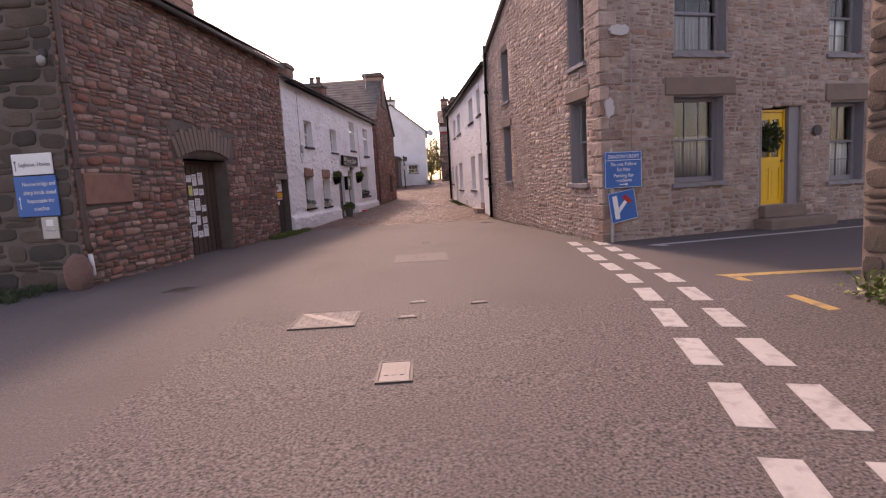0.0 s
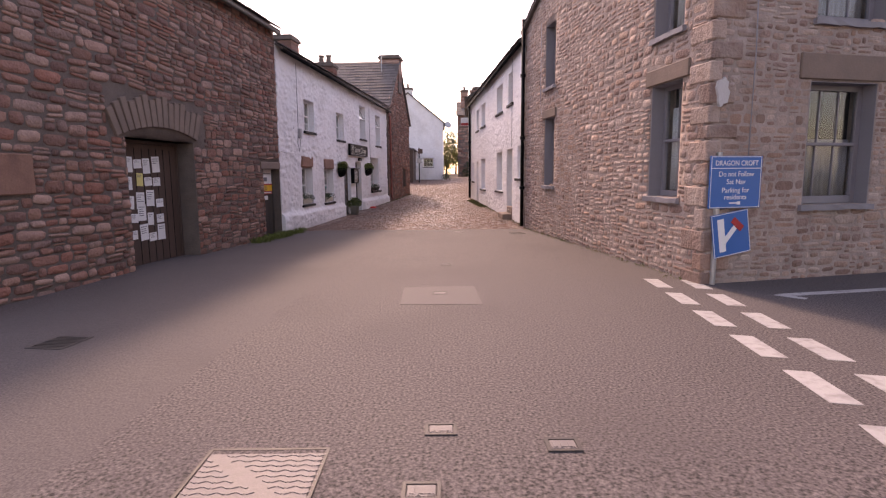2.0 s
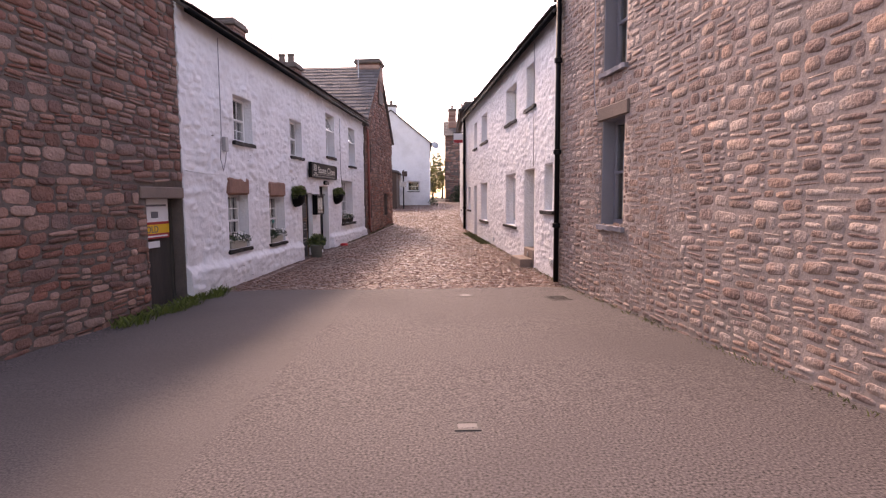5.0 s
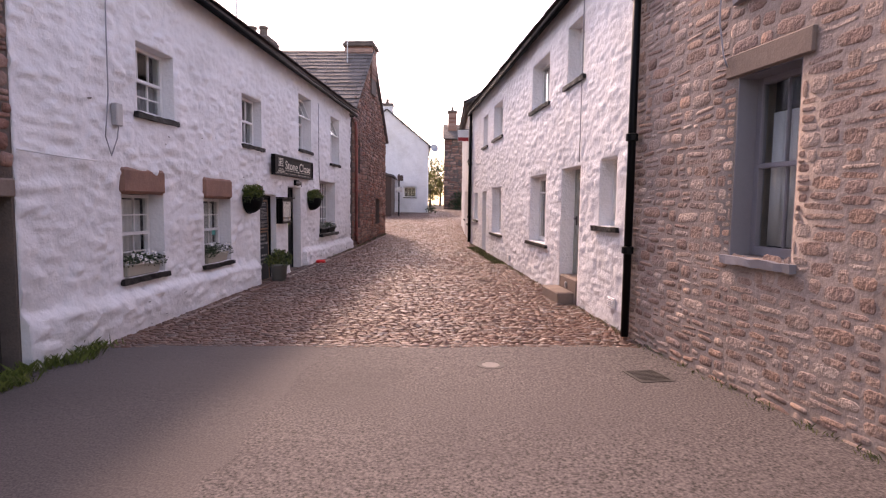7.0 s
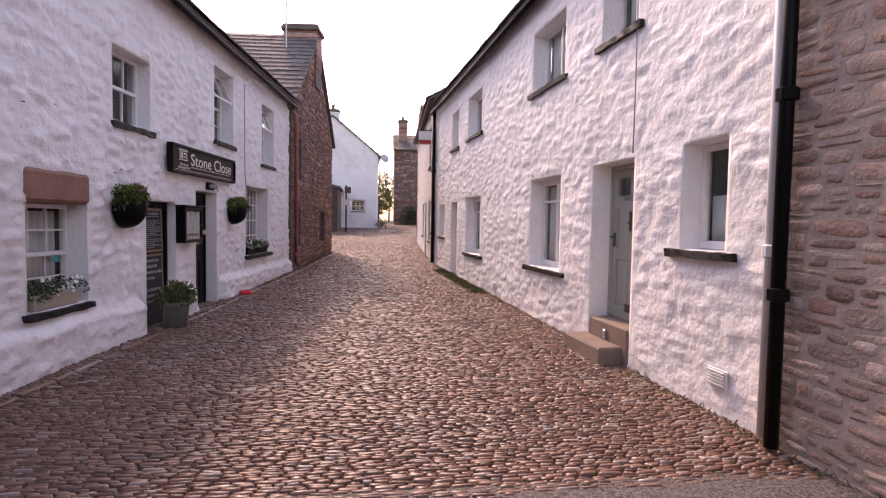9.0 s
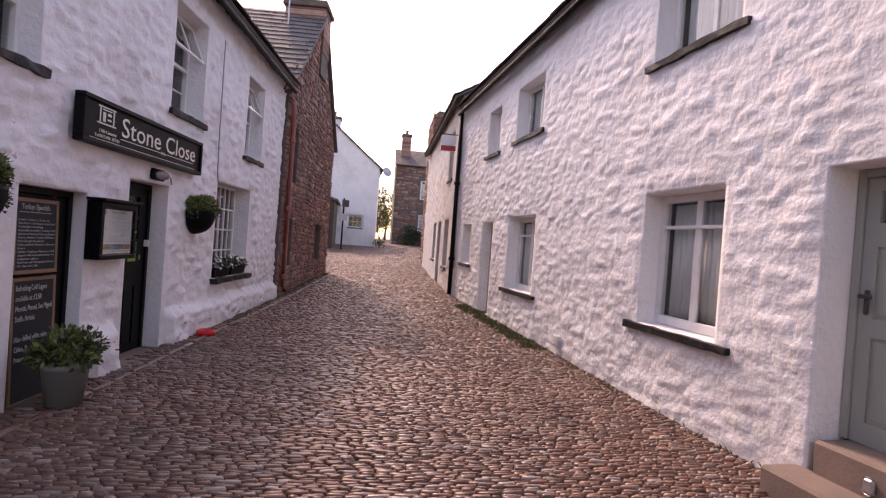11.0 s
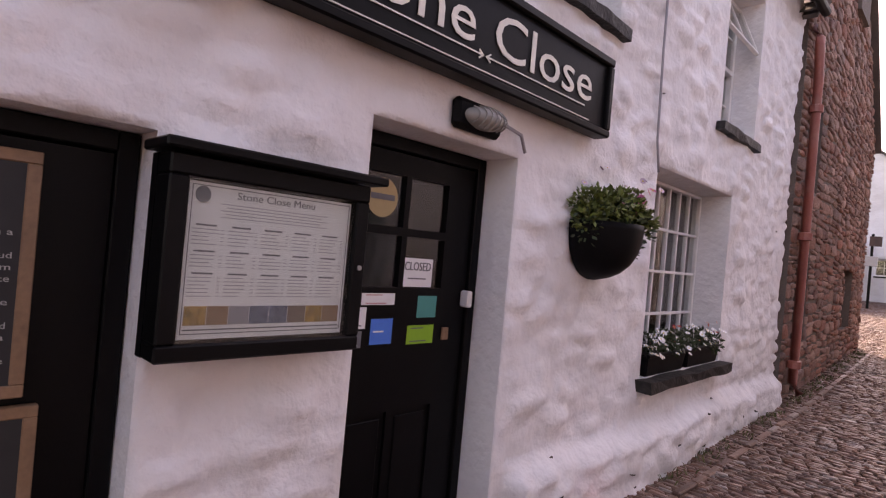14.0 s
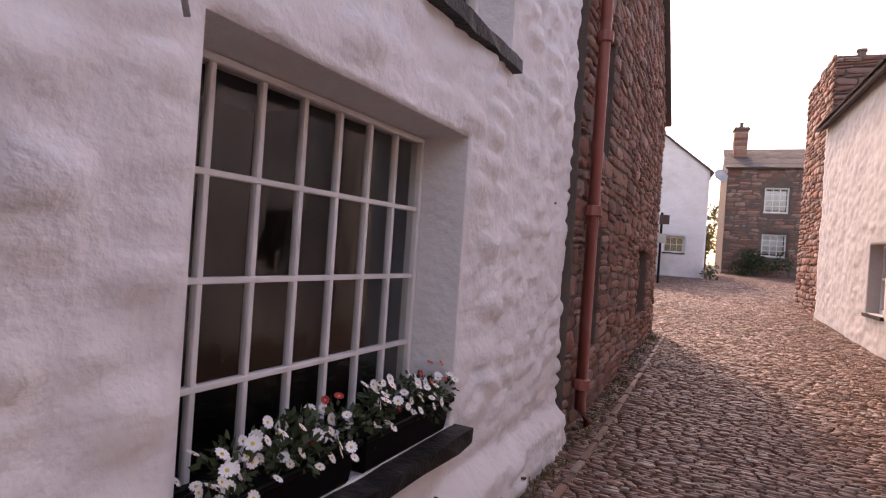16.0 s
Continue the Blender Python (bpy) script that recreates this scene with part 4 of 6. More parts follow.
part("door_handle", boxes((0.11, 0.14, 0.235, 0.26, 0.88, 1.05), (0.09, 0.19, 0.2, 0.225, 0.99, 1.02), bevel=0.008), M["dark_iron"], cot_door)
part("letter_plate", boxes((0.40, 0.60, 0.25, 0.262, 0.10, 0.2), bevel=0.004), M["dark_iron"], cot_door)
bm = boxes((-3.0, -2.1, -0.02, 0.30, -0.1, 0.415), (-3.15, -2.2, -0.30, 0.02, -0.15, 0.19), bevel=0.02)
st = part("door_step", bm, M["sandstone"])
st.matrix_world = F_COT
tagged(st, "worn sandstone steps below the cottage door", "step", kind="structure")
part_ = boxes((-2.62, -2.54, -0.05, -0.022, 0.22, 0.33), bevel=0.02)
plq = part("boot_scraper", part_, M["galvanised"])
plq.matrix_world = F_COT
tagged(plq, "small grey metal plate on the cottage step", "plaque")
door(F_COT, -11.6, -10.83, 0.1, 2.10, 0.22, "sage_paint", "grey door of the farther cottage", [(0.12, 0.46, 0.08, 0.45), (0.54, 0.88, 0.08, 0.45), (0.12, 0.46, 0.52, 0.92), (0.54, 0.88, 0.52, 0.92)])
door(F_BEY, -4.3, -3.4, 0.25, 2.3, 0.2, "brown_wood", "brown door of the far cottage", [(0.12, 0.88, 0.1, 0.9)])
yel_door, ox, lw, lh = door(F_END, 3.69, 4.42, 0.46, 2.42, 0.16, "yellow_paint", "bright yellow front door with a wreath", [(0.1, 0.46, 0.05, 0.40), (0.54, 0.9, 0.05, 0.40)], [(0.14, 0.46, 0.52, 0.93), (0.54, 0.86, 0.52, 0.93)])
part("door_knob", lathe([(0.0, 0), (0.03, 0.01), (0.03, 0.03), (0.0, 0.04)], 10), M["red_pipe"], yel_door).matrix_basis = pose(0.65, 0.16, 0.9, 90)
ob_ = part("door_surround", boxes((3.625, 3.685, 0.01, 0.3, 0.46, 2.465), (4.425, 4.695, 0.06, 0.3, 0.46, 2.465), bevel=0.004), M["grey_paint"])
ob_.matrix_world = F_END
tagged(ob_, "grey painted surround of the yellow door", "trim", kind="structure")
ob_ = part("door_step", boxes((3.5, 5.2, -0.45, 0.25, -0.15, 0.2), (3.63, 4.72, -0.15, 0.28, 0.2, 0.455), bevel=0.02), M["sandstone"])
ob_.matrix_world = F_END
tagged(ob_, "dark sandstone steps below the yellow door", "step", kind="structure")

# barn doors
barn_door, ox, lw, lh = door(F_BARN, 3.68, 5.55, -0.12, 2.12, 0.34, "brown_wood", "wide brown timber barn door covered in notices")
for k in range(1, 9):
    part("board_gap", boxes((0.06 + k * 0.195, 0.068 + k * 0.195, 0.334, 0.3395, 0.02, 2.1)), M["black_paint"], barn_door)
r = random.Random(5)
for i in range(26):
    x, z = 0.14 + (i % 5) * 0.24 + r.uniform(-0.03, 0.03), 1.72 - (i // 5) * 0.30 + r.uniform(-0.05, 0.05)
    w, h = r.choice(((0.19, 0.26), (0.21, 0.28), (0.16, 0.22), (0.20, 0.15)))
    n_ = tagged(empty("notice", F_BARN @ pose(3.68 + x, 0.33 - 0.001 * (i % 3), -0.12 + z, 0, r.uniform(-4, 4), 0)), "pinned paper notice on the barn door", "notice", "notices on the barn door")
    part("sheet", boxes((0, w, -0.003, 0, 0, h)), M["yellow_paper" if i == 7 else "paper"], n_)
    if i == 20:
        part("red_band", boxes((0, w, -0.0045, -0.0031, h * 0.75, h)), M["red_sign"], n_)
    for k in range(r.randrange(2, 6)):
        part("print_line", boxes((w * 0.12, w * r.uniform(0.5, 0.88), -0.0042, -0.0031, h * (0.82 - 0.13 * k), h * (0.86 - 0.13 * k))), M["print"], n_)
bm = bmesh.new()
for k in range(15):
    t0 = -0.98 + 1.96 * k / 15
    m_ = Matrix.Translation((4.615 + 1.12 * t0, 0, 2.13 + 0.20 * (1 - t0 * t0))) @ Matrix.Rotation(radians(t0 * 26), 4, "Y")
    box(bm, -0.066, 0.066, -0.055, 0.33, 0.0, 0.44 + 0.04 * (k % 3), 0.008, m_)
ob_ = part("door_arch", bm, M["sandstone"])
ob_.matrix_world = F_BARN
tagged(ob_, "arch of narrow upright sandstones over the barn door", "arch", kind="structure")
ob_ = part("door_arch_soffit", boxes((3.68, 5.55, 0.0, 0.32, 2.12, 2.16)), M["mortar_dark"])
ob_.matrix_world = F_BARN
tagged(ob_, "shaded soffit below the arch", "trim", kind="structure")
side_door, *_ = door(F_BARN, 8.5, 9.44, -0.15, 1.66, 0.2, "old_wood", "weathered dark timber side door with a sale board")
ob_ = part("lintel", boxes((8.35, 9.47, -0.03, 0.35, 1.66, 1.84), bevel=0.015), M["sandstone"])
ob_.matrix_world = F_BARN
tagged(ob_, "stone lintel over the side door", "lintel", kind="structure")
sale = empty("sale_board", F_BARN @ pose(8.56, 0.15, 0.92), "red, white and yellow house sale board marked sold", "sign")
part("board", boxes((0, 0.72, 0, 0.02, 0.12, 0.74)), M["paper"], sale)
part("red_band", boxes((0, 0.72, -0.003, -0.0002, 0.12, 0.38)), M["red_sign"], sale)
part("yellow_band", boxes((0, 0.72, -0.006, -0.0032, 0.2, 0.34)), M["yellow_paint"], sale)
part("print_line", boxes((0.05, 0.67, -0.003, -0.0002, 0.62, 0.65)), M["print"], sale)
part("print_line", boxes((0.27, 0.45, -0.003, -0.0002, 0.44, 0.54)), M["print"], sale)
part("print_line", boxes((0.05, 0.67, -0.006, -0.0032, 0.145, 0.17)), M["paper"], sale)
lettering("SOLD", 0.15, M["print"], sale, pose(0.06, -0.0075, 0.215), width=0.36)
part("small_plate", boxes((0.14, 0.46, 0, 0.012, -0.02, 0.08)), M["paper"], sale)


# ---- cobbles ----
def build_cobbles():
    r = random.Random(3)
    variants = []
    for s in range(10):
        q = random.Random(s + 50)
        j = lambda a_: q.uniform(-a_, a_)
        c = [(-0.5, -0.5), (0.0, -0.54), (0.5, -0.5), (0.5, 0.5), (0.0, 0.54), (-0.5, 0.5)]
        vs = [(x + j(0.03), y + j(0.04), -1.0) for x, y in c] + [(x * 0.98 + j(0.04), y * 0.94 + j(0.05), -0.22 + j(0.08)) for x, y in c] + [(x * 0.82 + j(0.05), y * 0.68 + j(0.07), j(0.08)) for x, y in c]
        fs = [(12, 13, 14, 15, 16, 17)] + [(a_ + k, a_ + (k + 1) % 6, a_ + 6 + (k + 1) % 6, a_ + 6 + k) for a_ in (0, 6) for k in range(6)]
        variants.append((vs, fs))
    meshes = []
    for vs, fs in variants:
        me = bpy.data.meshes.new("cobble")
        me.from_pydata(vs, [], fs)
        me.materials.append(M["sett_piece"])
        me.polygons.foreach_set("use_smooth", [True] * len(fs))
        meshes.append(me)
    verts, faces, pieces = [], [], 0
    y = 20.50
    while y < 66:
        dy = r.uniform(0.029, 0.044) * (1.0 if y < 45 else 1.5)
        edge = 0.16 if y < 41 else 0.05
        x, x1 = xl(y) + edge - 0.2 * r.random(), xr(y) - 0.02
        while x < x1:
            w = r.uniform(0.07, 0.17) * (1.0 if y < 45 else 1.3)
            xm, ym = x + w / 2, y + dy / 2 + 0.03 * math.sin(x * 1.7 + y * 0.3) + 0.02 * math.sin(x * 5.1)
            m_ = Matrix.Translation((xm, ym, gz(xm, ym) + 0.004 + r.uniform(-0.006, 0.006))) @ Euler((r.uniform(-0.07, 0.07), r.uniform(-0.05, 0.05), r.uniform(-0.06, 0.06))).to_matrix().to_4x4() @ Matrix.Diagonal((w - 0.012, dy - 0.006, 0.05, 1))
            k = r.randrange(10)
            if 27.6 < y < 28.9 and xm < -1.6 and pieces < 290:
                ob = new("cobble", meshes[k])
                ob.parent = ground
                ob.matrix_basis = m_
                pieces += 1
            else:
                n = len(verts)
                verts += [m_ @ Vector(v) for v in variants[k][0]]
                faces += [tuple(n + i for i in f) for f in variants[k][1]]
            x += w
        y += dy
    tagged(mesh_object("cobbles", verts, faces, M["sett"], ground, smooth=True), kind="stuff")


build_cobbles()
# ---- rubble of the walls ----
rubble(F_BARN, 0.55, BARN_L, -0.45, 5.15, BARN_H + [(3.3, 5.95, 2.05, 2.85), (8.33, 9.47, 1.6, 1.86), (0.73, 1.93, 1.28, 1.80)], M["barn_stone"], M["barn_stone_piece"], wall_barn, (6.5, 1.2), course=(0.08, 0.2), seed=1, proud=(0.008, 0.026), length=(0.12, 0.40))
# end wall stones carry their shade as darker colour
rubble(F_BEND, 0.0, BEND_L, -0.5, 5.15, [], M["shaded_stone"], M["shaded_stone_piece"], wall_barn_end, (8.2, 1.5), 120, course=(0.14, 0.32), length=(0.25, 0.7), seed=2)
rubble(F_GAB, 0.0, GAB_L, 0.0, 7.6, GAB_HOLES, M["barn_stone"], M["barn_stone_piece"], wall_gable, (1.5, 1.5), course=(0.08, 0.2), seed=3, top=gab_top)
rubble(F_SE, -3.8, 0.0, 0.2, 7.45, [], M["barn_stone"], M["barn_stone_piece"], stack_end, (-1, 2), 0, course=(0.12, 0.26), length=(0.2, 0.6), seed=23)
rubble(F_SF, 0.0, 2.3, 4.8, 7.45, [], M["barn_stone"], M["barn_stone_piece"], stack_end, (1, 6), 0, course=(0.12, 0.26), length=(0.2, 0.6), seed=24)
LINT = [(-1.66, -0.47, 2.80, 3.04), (-7.0, -6.0, 2.84, 3.05)]
rubble(F_STO, -8.70, -0.1, -0.4, 7.1, STO_H + LINT, M["pale_stone"], M["pale_stone_piece"], wall_corner_house, (-6.0, 1.6), proud=(0.002, 0.009), course=(0.06, 0.16), length=(0.08, 0.34), gap=0.028, seed=4, top=sto_top)
LINE = [(1.38, 3.0, 2.72, 3.06), (5.3, 6.6, 2.55, 2.9)]
rubble(F_END, 0.15, 12.0, -0.4, 5.75, END_H + LINE, M["pale_stone"], M["pale_stone_piece"], wall_corner_end, (1.0, 1.5), 200, proud=(0.002, 0.009), course=(0.06, 0.16), length=(0.08, 0.34), gap=0.028, seed=5)


# corner stones of the corner house
r = random.Random(6)
z, k = -0.35, 0
while z < 5.75:
    h = r.uniform(0.18, 0.34)
    a_, b_ = ((0.42, 0.22), (0.20, 0.46))[k % 2]
    q = part("corner_stone", boxes((-0.004, a_ * r.uniform(0.8, 1.1), -0.008, b_ * r.uniform(0.8, 1.1), 0.0, h - 0.015), bevel=0.022), M["pale_stone_piece"], wall_corner_end)
    q.matrix_basis = F_END @ pose(0, 0, z, 0, 0, -3.3)
    z, k = z + h, k + 1


# ---- plants ----
def leaf_cloud(centres, count, size, seed, out=(0, -1, 0), droop=0.3):
    """Many small folded leaves scattered through rounded lumps (x, y, z, rx, ry, rz)."""
    r = random.Random(seed)
    verts, faces = [], []
    for _ in range(count):
        c = r.choice(centres)
        while True:
            d = Vector((r.uniform(-1, 1), r.uniform(-1, 1), r.uniform(-1, 1)))
            if 0.35 < d.length < 1:
                break
        p = Vector((c[0] + d.x * c[3], c[1] + d.y * c[4], c[2] + d.z * c[5]))
        ax = (d.normalized() + Vector((r.uniform(-0.7, 0.7), r.uniform(-0.7, 0.7), r.uniform(-0.5, 0.8) - droop * 0.3))).normalized()
        side = ax.cross(Vector((r.uniform(-1, 1), r.uniform(-1, 1), r.uniform(-1, 1)))).normalized()
        nrm = ax.cross(side)
        s = size * r.uniform(0.6, 1.3)
        n = len(verts)
        verts += [p, p + ax * s * 0.5 + side * s * 0.28 + nrm * s * 0.06, p + ax * s, p + ax * s * 0.5 - side * s * 0.28 + nrm * s * 0.06, p + ax * s * 0.5]
        faces += [(n, n + 4, n + 1), (n + 1, n + 4, n + 2), (n, n + 3, n + 4), (n + 3, n + 2, n + 4)]
    return verts, faces


def daisies(parent, spots, size, petal, seed, petals=11):
    """Daisy heads: each a ring of petals and a domed centre."""
    r = random.Random(seed)
    for x, y, z in spots:
        f = empty("flower", None)
        f.parent = parent
        f.matrix_basis = pose(x, y, z, r.uniform(15, 85), r.uniform(-25, 25), r.uniform(-35, 35))
        s = size * r.uniform(0.75, 1.15)
        key = (petal, round(size, 3))
        if key not in TEXTS:
            verts, faces = [], []
            for k in range(petals):
                a0 = 2 * math.pi * k / petals
                u, v = Vector((math.cos(a0), math.sin(a0), 0)), Vector((-math.sin(a0), math.cos(a0), 0))
                n = len(verts)
                verts += [u * 0.1 - v * 0.05, u * 0.1 + v * 0.05, u * 0.42 + v * 0.11 + Vector((0, 0, 0.06)), u * 0.52 + Vector((0, 0, 0.03)), u * 0.42 - v * 0.11 + Vector((0, 0, 0.06))]
                faces.append((n, n + 4, n + 3, n + 2, n + 1))
            me = bpy.data.meshes.new("petals")
            me.from_pydata(verts, [], faces)
            me.materials.append(M[petal])
            bm = lathe([(0.0, -0.02), (0.13, 0.0), (0.1, 0.06), (0.0, 0.09)], 8)
            bmesh.ops.recalc_face_normals(bm, faces=bm.faces)
            mc = bpy.data.meshes.new("flower_centre")
            bm.to_mesh(mc)
            bm.free()
            mc.materials.append(M["pollen"])
            TEXTS[key] = (me, mc)
        for nm, me in zip(("petals", "flower_centre"), TEXTS[key]):
            o = new(nm, me)
            o.parent = f
            o.matrix_basis = Matrix.Diagonal((s, s, s, 1))


def wall_basket(x, z, w, h, label, seed, pink):
    """A half-round black wall basket full of plants; z is its rim."""
    b_ = empty("wall_basket", F_TEA @ pose(x, -0.035, z), label, "hanging basket", "baskets on the tea room wall")
    prof = [(w / 2 * (1 - (1 - t) ** 2.6) ** 0.5, -h + h * t) for t in (0.0, 0.06, 0.15, 0.3, 0.5, 0.7, 0.9, 1.0)]
    prof[0] = (0.03, -h)
    part("basket", lathe(prof + [(w / 2 - 0.015, 0.0), (w / 2 - 0.03, -0.04)], 28, True), M["black_plastic"], b_, smooth=True)
    r = random.Random(seed)
    lumps = [(r.uniform(-w * 0.38, w * 0.38), r.uniform(-w * 0.36, -0.03), r.uniform(0.03, 0.15), 0.10, 0.10, 0.08) for _ in range(18)]
    lumps += [(w * 0.43, -w * 0.15, -0.05, 0.09, 0.08, 0.10), (-w * 0.42, -w * 0.15, 0.0, 0.07, 0.07, 0.07)]
    v, f = leaf_cloud(lumps, 2600, 0.036, seed)
    mesh_object("foliage", v, f, M["leaf"], b_)
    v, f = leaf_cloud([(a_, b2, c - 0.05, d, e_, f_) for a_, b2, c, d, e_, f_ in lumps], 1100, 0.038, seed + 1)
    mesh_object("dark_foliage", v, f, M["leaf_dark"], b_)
    spots = [(r.uniform(-0.1, w * 0.5), r.uniform(-w * 0.55, -0.1), r.uniform(0.05, 0.2)) for _ in range(pink)]
    daisies(b_, spots, 0.055, "petal_pink", seed)
    spots = [(r.uniform(-w * 0.5, w * 0.5), r.uniform(-w * 0.5, -0.05), r.uniform(0.14, 0.30)) for _ in range(pink + 5)]
    daisies(b_, spots, 0.035, "petal_lilac", seed + 3)
    return b_


wall_basket(5.20, 1.75, 0.53, 0.32, "black wall basket with trailing green plants and lilac flowers", 21, 3)
wall_basket(8.97, 1.78, 0.54, 0.32, "black wall basket with green leaves and pink flowers", 22, 7)


def flower_trough(name, x0, x1, y, z, mat, label, seed, red, n):
    t_ = empty(name, F_TEA @ pose((x0 + x1) / 2, y, z), label, "flower box", "flower boxes on the sills")
    L_ = x1 - x0
    bm = bmesh.new()
    vs = box(bm, -L_ / 2, L_ / 2, -0.08, 0.08, 0.0, 0.15, 0.012)
    for v in bm.verts:
        if v.co.z < 0.05:
            v.co.x *= 0.94
            v.co.y *= 0.82
    part("trough", bm, M[mat], t_)
    part("trough_rim", boxes((-L_ / 2 - 0.012, L_ / 2 + 0.012, -0.095, -0.07, 0.135, 0.16), (-L_ / 2 - 0.012, L_ / 2 + 0.012, 0.07, 0.095, 0.135, 0.16), bevel=0.005), M[mat], t_)
    r = random.Random(seed)
    lumps = [(r.uniform(-L_ / 2, L_ / 2), r.uniform(-0.09, 0.05), 0.19 + r.uniform(-0.03, 0.05), 0.09, 0.08, 0.07) for _ in range(int(10 * L_) + 3)]
    v, f = leaf_cloud(lumps, int(1000 * L_), 0.035, seed)
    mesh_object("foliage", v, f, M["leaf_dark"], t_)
    daisies(t_, [(r.uniform(-L_ / 2, L_ / 2), r.uniform(-0.15, 0.03), r.uniform(0.14, 0.32)) for _ in range(int(n * 1.6))], 0.043, "petal_white", seed)
    if red:
        daisies(t_, [(r.uniform(-L_ / 2, L_ / 2), r.uniform(-0.1, 0.05), r.uniform(0.2, 0.36)) for _ in range(red)], 0.04, "petal_red", seed + 9)


flower_trough("flower_box", 1.62, 2.34, 0.06, 0.665, "beige_trough", "beige flower box of white daisies on the sill", 31, 0, 24)
flower_trough("flower_box", 3.66, 4.36, 0.06, 0.625, "beige_trough", "beige flower box of white daisies beside the entrance", 32, 0, 22)
flower_trough("flower_box", 9.86, 10.56, 0.05, 0.802, "black_plastic", "black flower box of white daisies on the wide sill", 33, 4, 34)
flower_trough("flower_box", 10.60, 11.32, 0.05, 0.802, "black_plastic", "black flower box of daisies and red flowers", 34, 6, 36)
# pot at the door
pot = empty("plant_pot", F_TEA @ pose(6.02, -0.30, gz(-3.4, 25.6)), "grey-green pot with a bushy plant by the door", "plant pot")
part("pot", lathe([(0.13, 0), (0.17, 0.30), (0.185, 0.31), (0.185, 0.35), (0.165, 0.35), (0.16, 0.30)], 20), M["grey_pot"], pot, smooth=True)
r = random.Random(8)
lumps = [(r.uniform(-0.17, 0.17), r.uniform(-0.15, 0.15), 0.42 + r.uniform(-0.03, 0.12), 0.11, 0.11, 0.10) for _ in range(14)]
for nm, mt, sd in (("foliage", "leaf_dark", 41), ("new_leaves", "leaf", 42)):
    v, f = leaf_cloud(lumps, 900, 0.05, sd)
    mesh_object(nm, v, f, M[mt], pot)
# dog bowl
bowl = part("dog_bowl", lathe([(0.0, 0.0), (0.13, 0.0), (0.115, 0.065), (0.105, 0.07), (0.085, 0.03), (0.0, 0.025)], 24), M["red_plastic"], smooth=True)
bowl.matrix_world = pose(-3.13, 28.55, gz(0, 28.55) + 0.008)
tagged(bowl, "round red plastic dog bowl on the cobbles", "bowl")


# ---- tea room fittings ----
name_sign = empty("name_sign", F_TEA @ pose(6.32, -0.13, 2.25), "long black tea room name board with cream letters", "sign")
part("board", boxes((0, 2.54, 0.02, 0.09, 0, 0.41)), M["black_paint"], name_sign)
for s in ((-0.01, 2.55, -0.005, 0.09, 0.375, 0.42), (-0.01, 2.55, -0.005, 0.09, -0.01, 0.03), (-0.01, 0.035, -0.005, 0.09, 0.03, 0.375), (2.505, 2.55, -0.005, 0.09, 0.03, 0.375)):
    part("moulding", boxes(s, bevel=0.008), M["black_paint"], name_sign)
lettering("Stone Close", 0.27, M["cream_paint"], name_sign, pose(0.62, 0.016, 0.14), width=1.72)
lettering("17th Century", 0.045, M["cream_paint"], name_sign, pose(0.25, 0.016, 0.115), width=0.28)
lettering("Tel:015396 25231", 0.042, M["cream_paint"], name_sign, pose(0.19, 0.016, 0.068), width=0.40)
part("gold_line", boxes((0.12, 2.35, 0.015, 0.019, 0.045, 0.050)), M["cream_paint"], name_sign)
for s in ((0.62, 1.46), (1.54, 2.30)):
    part("gold_line", boxes((s[0], s[1], 0.015, 0.019, 0.108, 0.114)), M["cream_paint"], name_sign)
part("fireplace_emblem", boxes((0.220, 0.560, 0.015, 0.019, 0.345, 0.36), (0.250, 0.270, 0.015, 0.019, 0.19, 0.345), (0.510, 0.530, 0.015, 0.019, 0.19, 0.345), (0.210, 0.570, 0.015, 0.019, 0.17, 0.185), (0.300, 0.480, 0.015, 0.019, 0.32, 0.332), (0.310, 0.360, 0.015, 0.019, 0.20, 0.30), (0.400, 0.470, 0.015, 0.019, 0.22, 0.24), (0.400, 0.470, 0.015, 0.019, 0.27, 0.30)), M["cream_paint"], name_sign).matrix_basis = Matrix.Translation((0.045, 0, 0.045)) @ Matrix.Diagonal((0.84, 1, 0.87, 1))
menu = empty("menu_case", F_TEA @ pose(6.63, -0.16, 1.19) @ Matrix.Diagonal((0.86, 1, 0.94, 1)), "black glazed menu case holding a printed menu", "menu case")
part("back", boxes((0.0, 0.74, 0.10, 0.14, 0.0, 0.58)), M["black_paint"], menu)
for s in ((0, 0.74, 0, 0.10, 0, 0.05), (0, 0.74, 0, 0.10, 0.52, 0.58), (0, 0.06, 0, 0.10, 0.05, 0.52), (0.68, 0.74, 0, 0.10, 0.05, 0.52)):
    part("case_side", boxes(s, bevel=0.006), M["black_paint"], menu)
part("case_top", boxes((-0.03, 0.79, -0.04, 0.14, 0.585, 0.615), bevel=0.006), M["black_paint"], menu)
sheet = part("menu_sheet", boxes((0.07, 0.67, 0.025, 0.03, 0.06, 0.51)), M["paper"], menu)
lettering("Stone Close Menu", 0.032, M["print"], sheet, pose(0.22, 0.0235, 0.472), width=0.29, thin=0.0008)
logo = part("menu_logo", lathe([(0.0, 0.0), (0.024, 0.0), (0.024, 0.002), (0.0, 0.002)], 16), M["print"], sheet)
logo.matrix_basis = pose(0.112, 0.0248, 0.475, 90)
r = random.Random(2)
for k in range(5):
    part("print_line", boxes((0.17 + 0.02 * (k % 2), 0.57 - 0.03 * (k % 2), 0.0237, 0.0248, 0.452 - k * 0.0095, 0.4545 - k * 0.0095)), M["grey_print"], sheet)
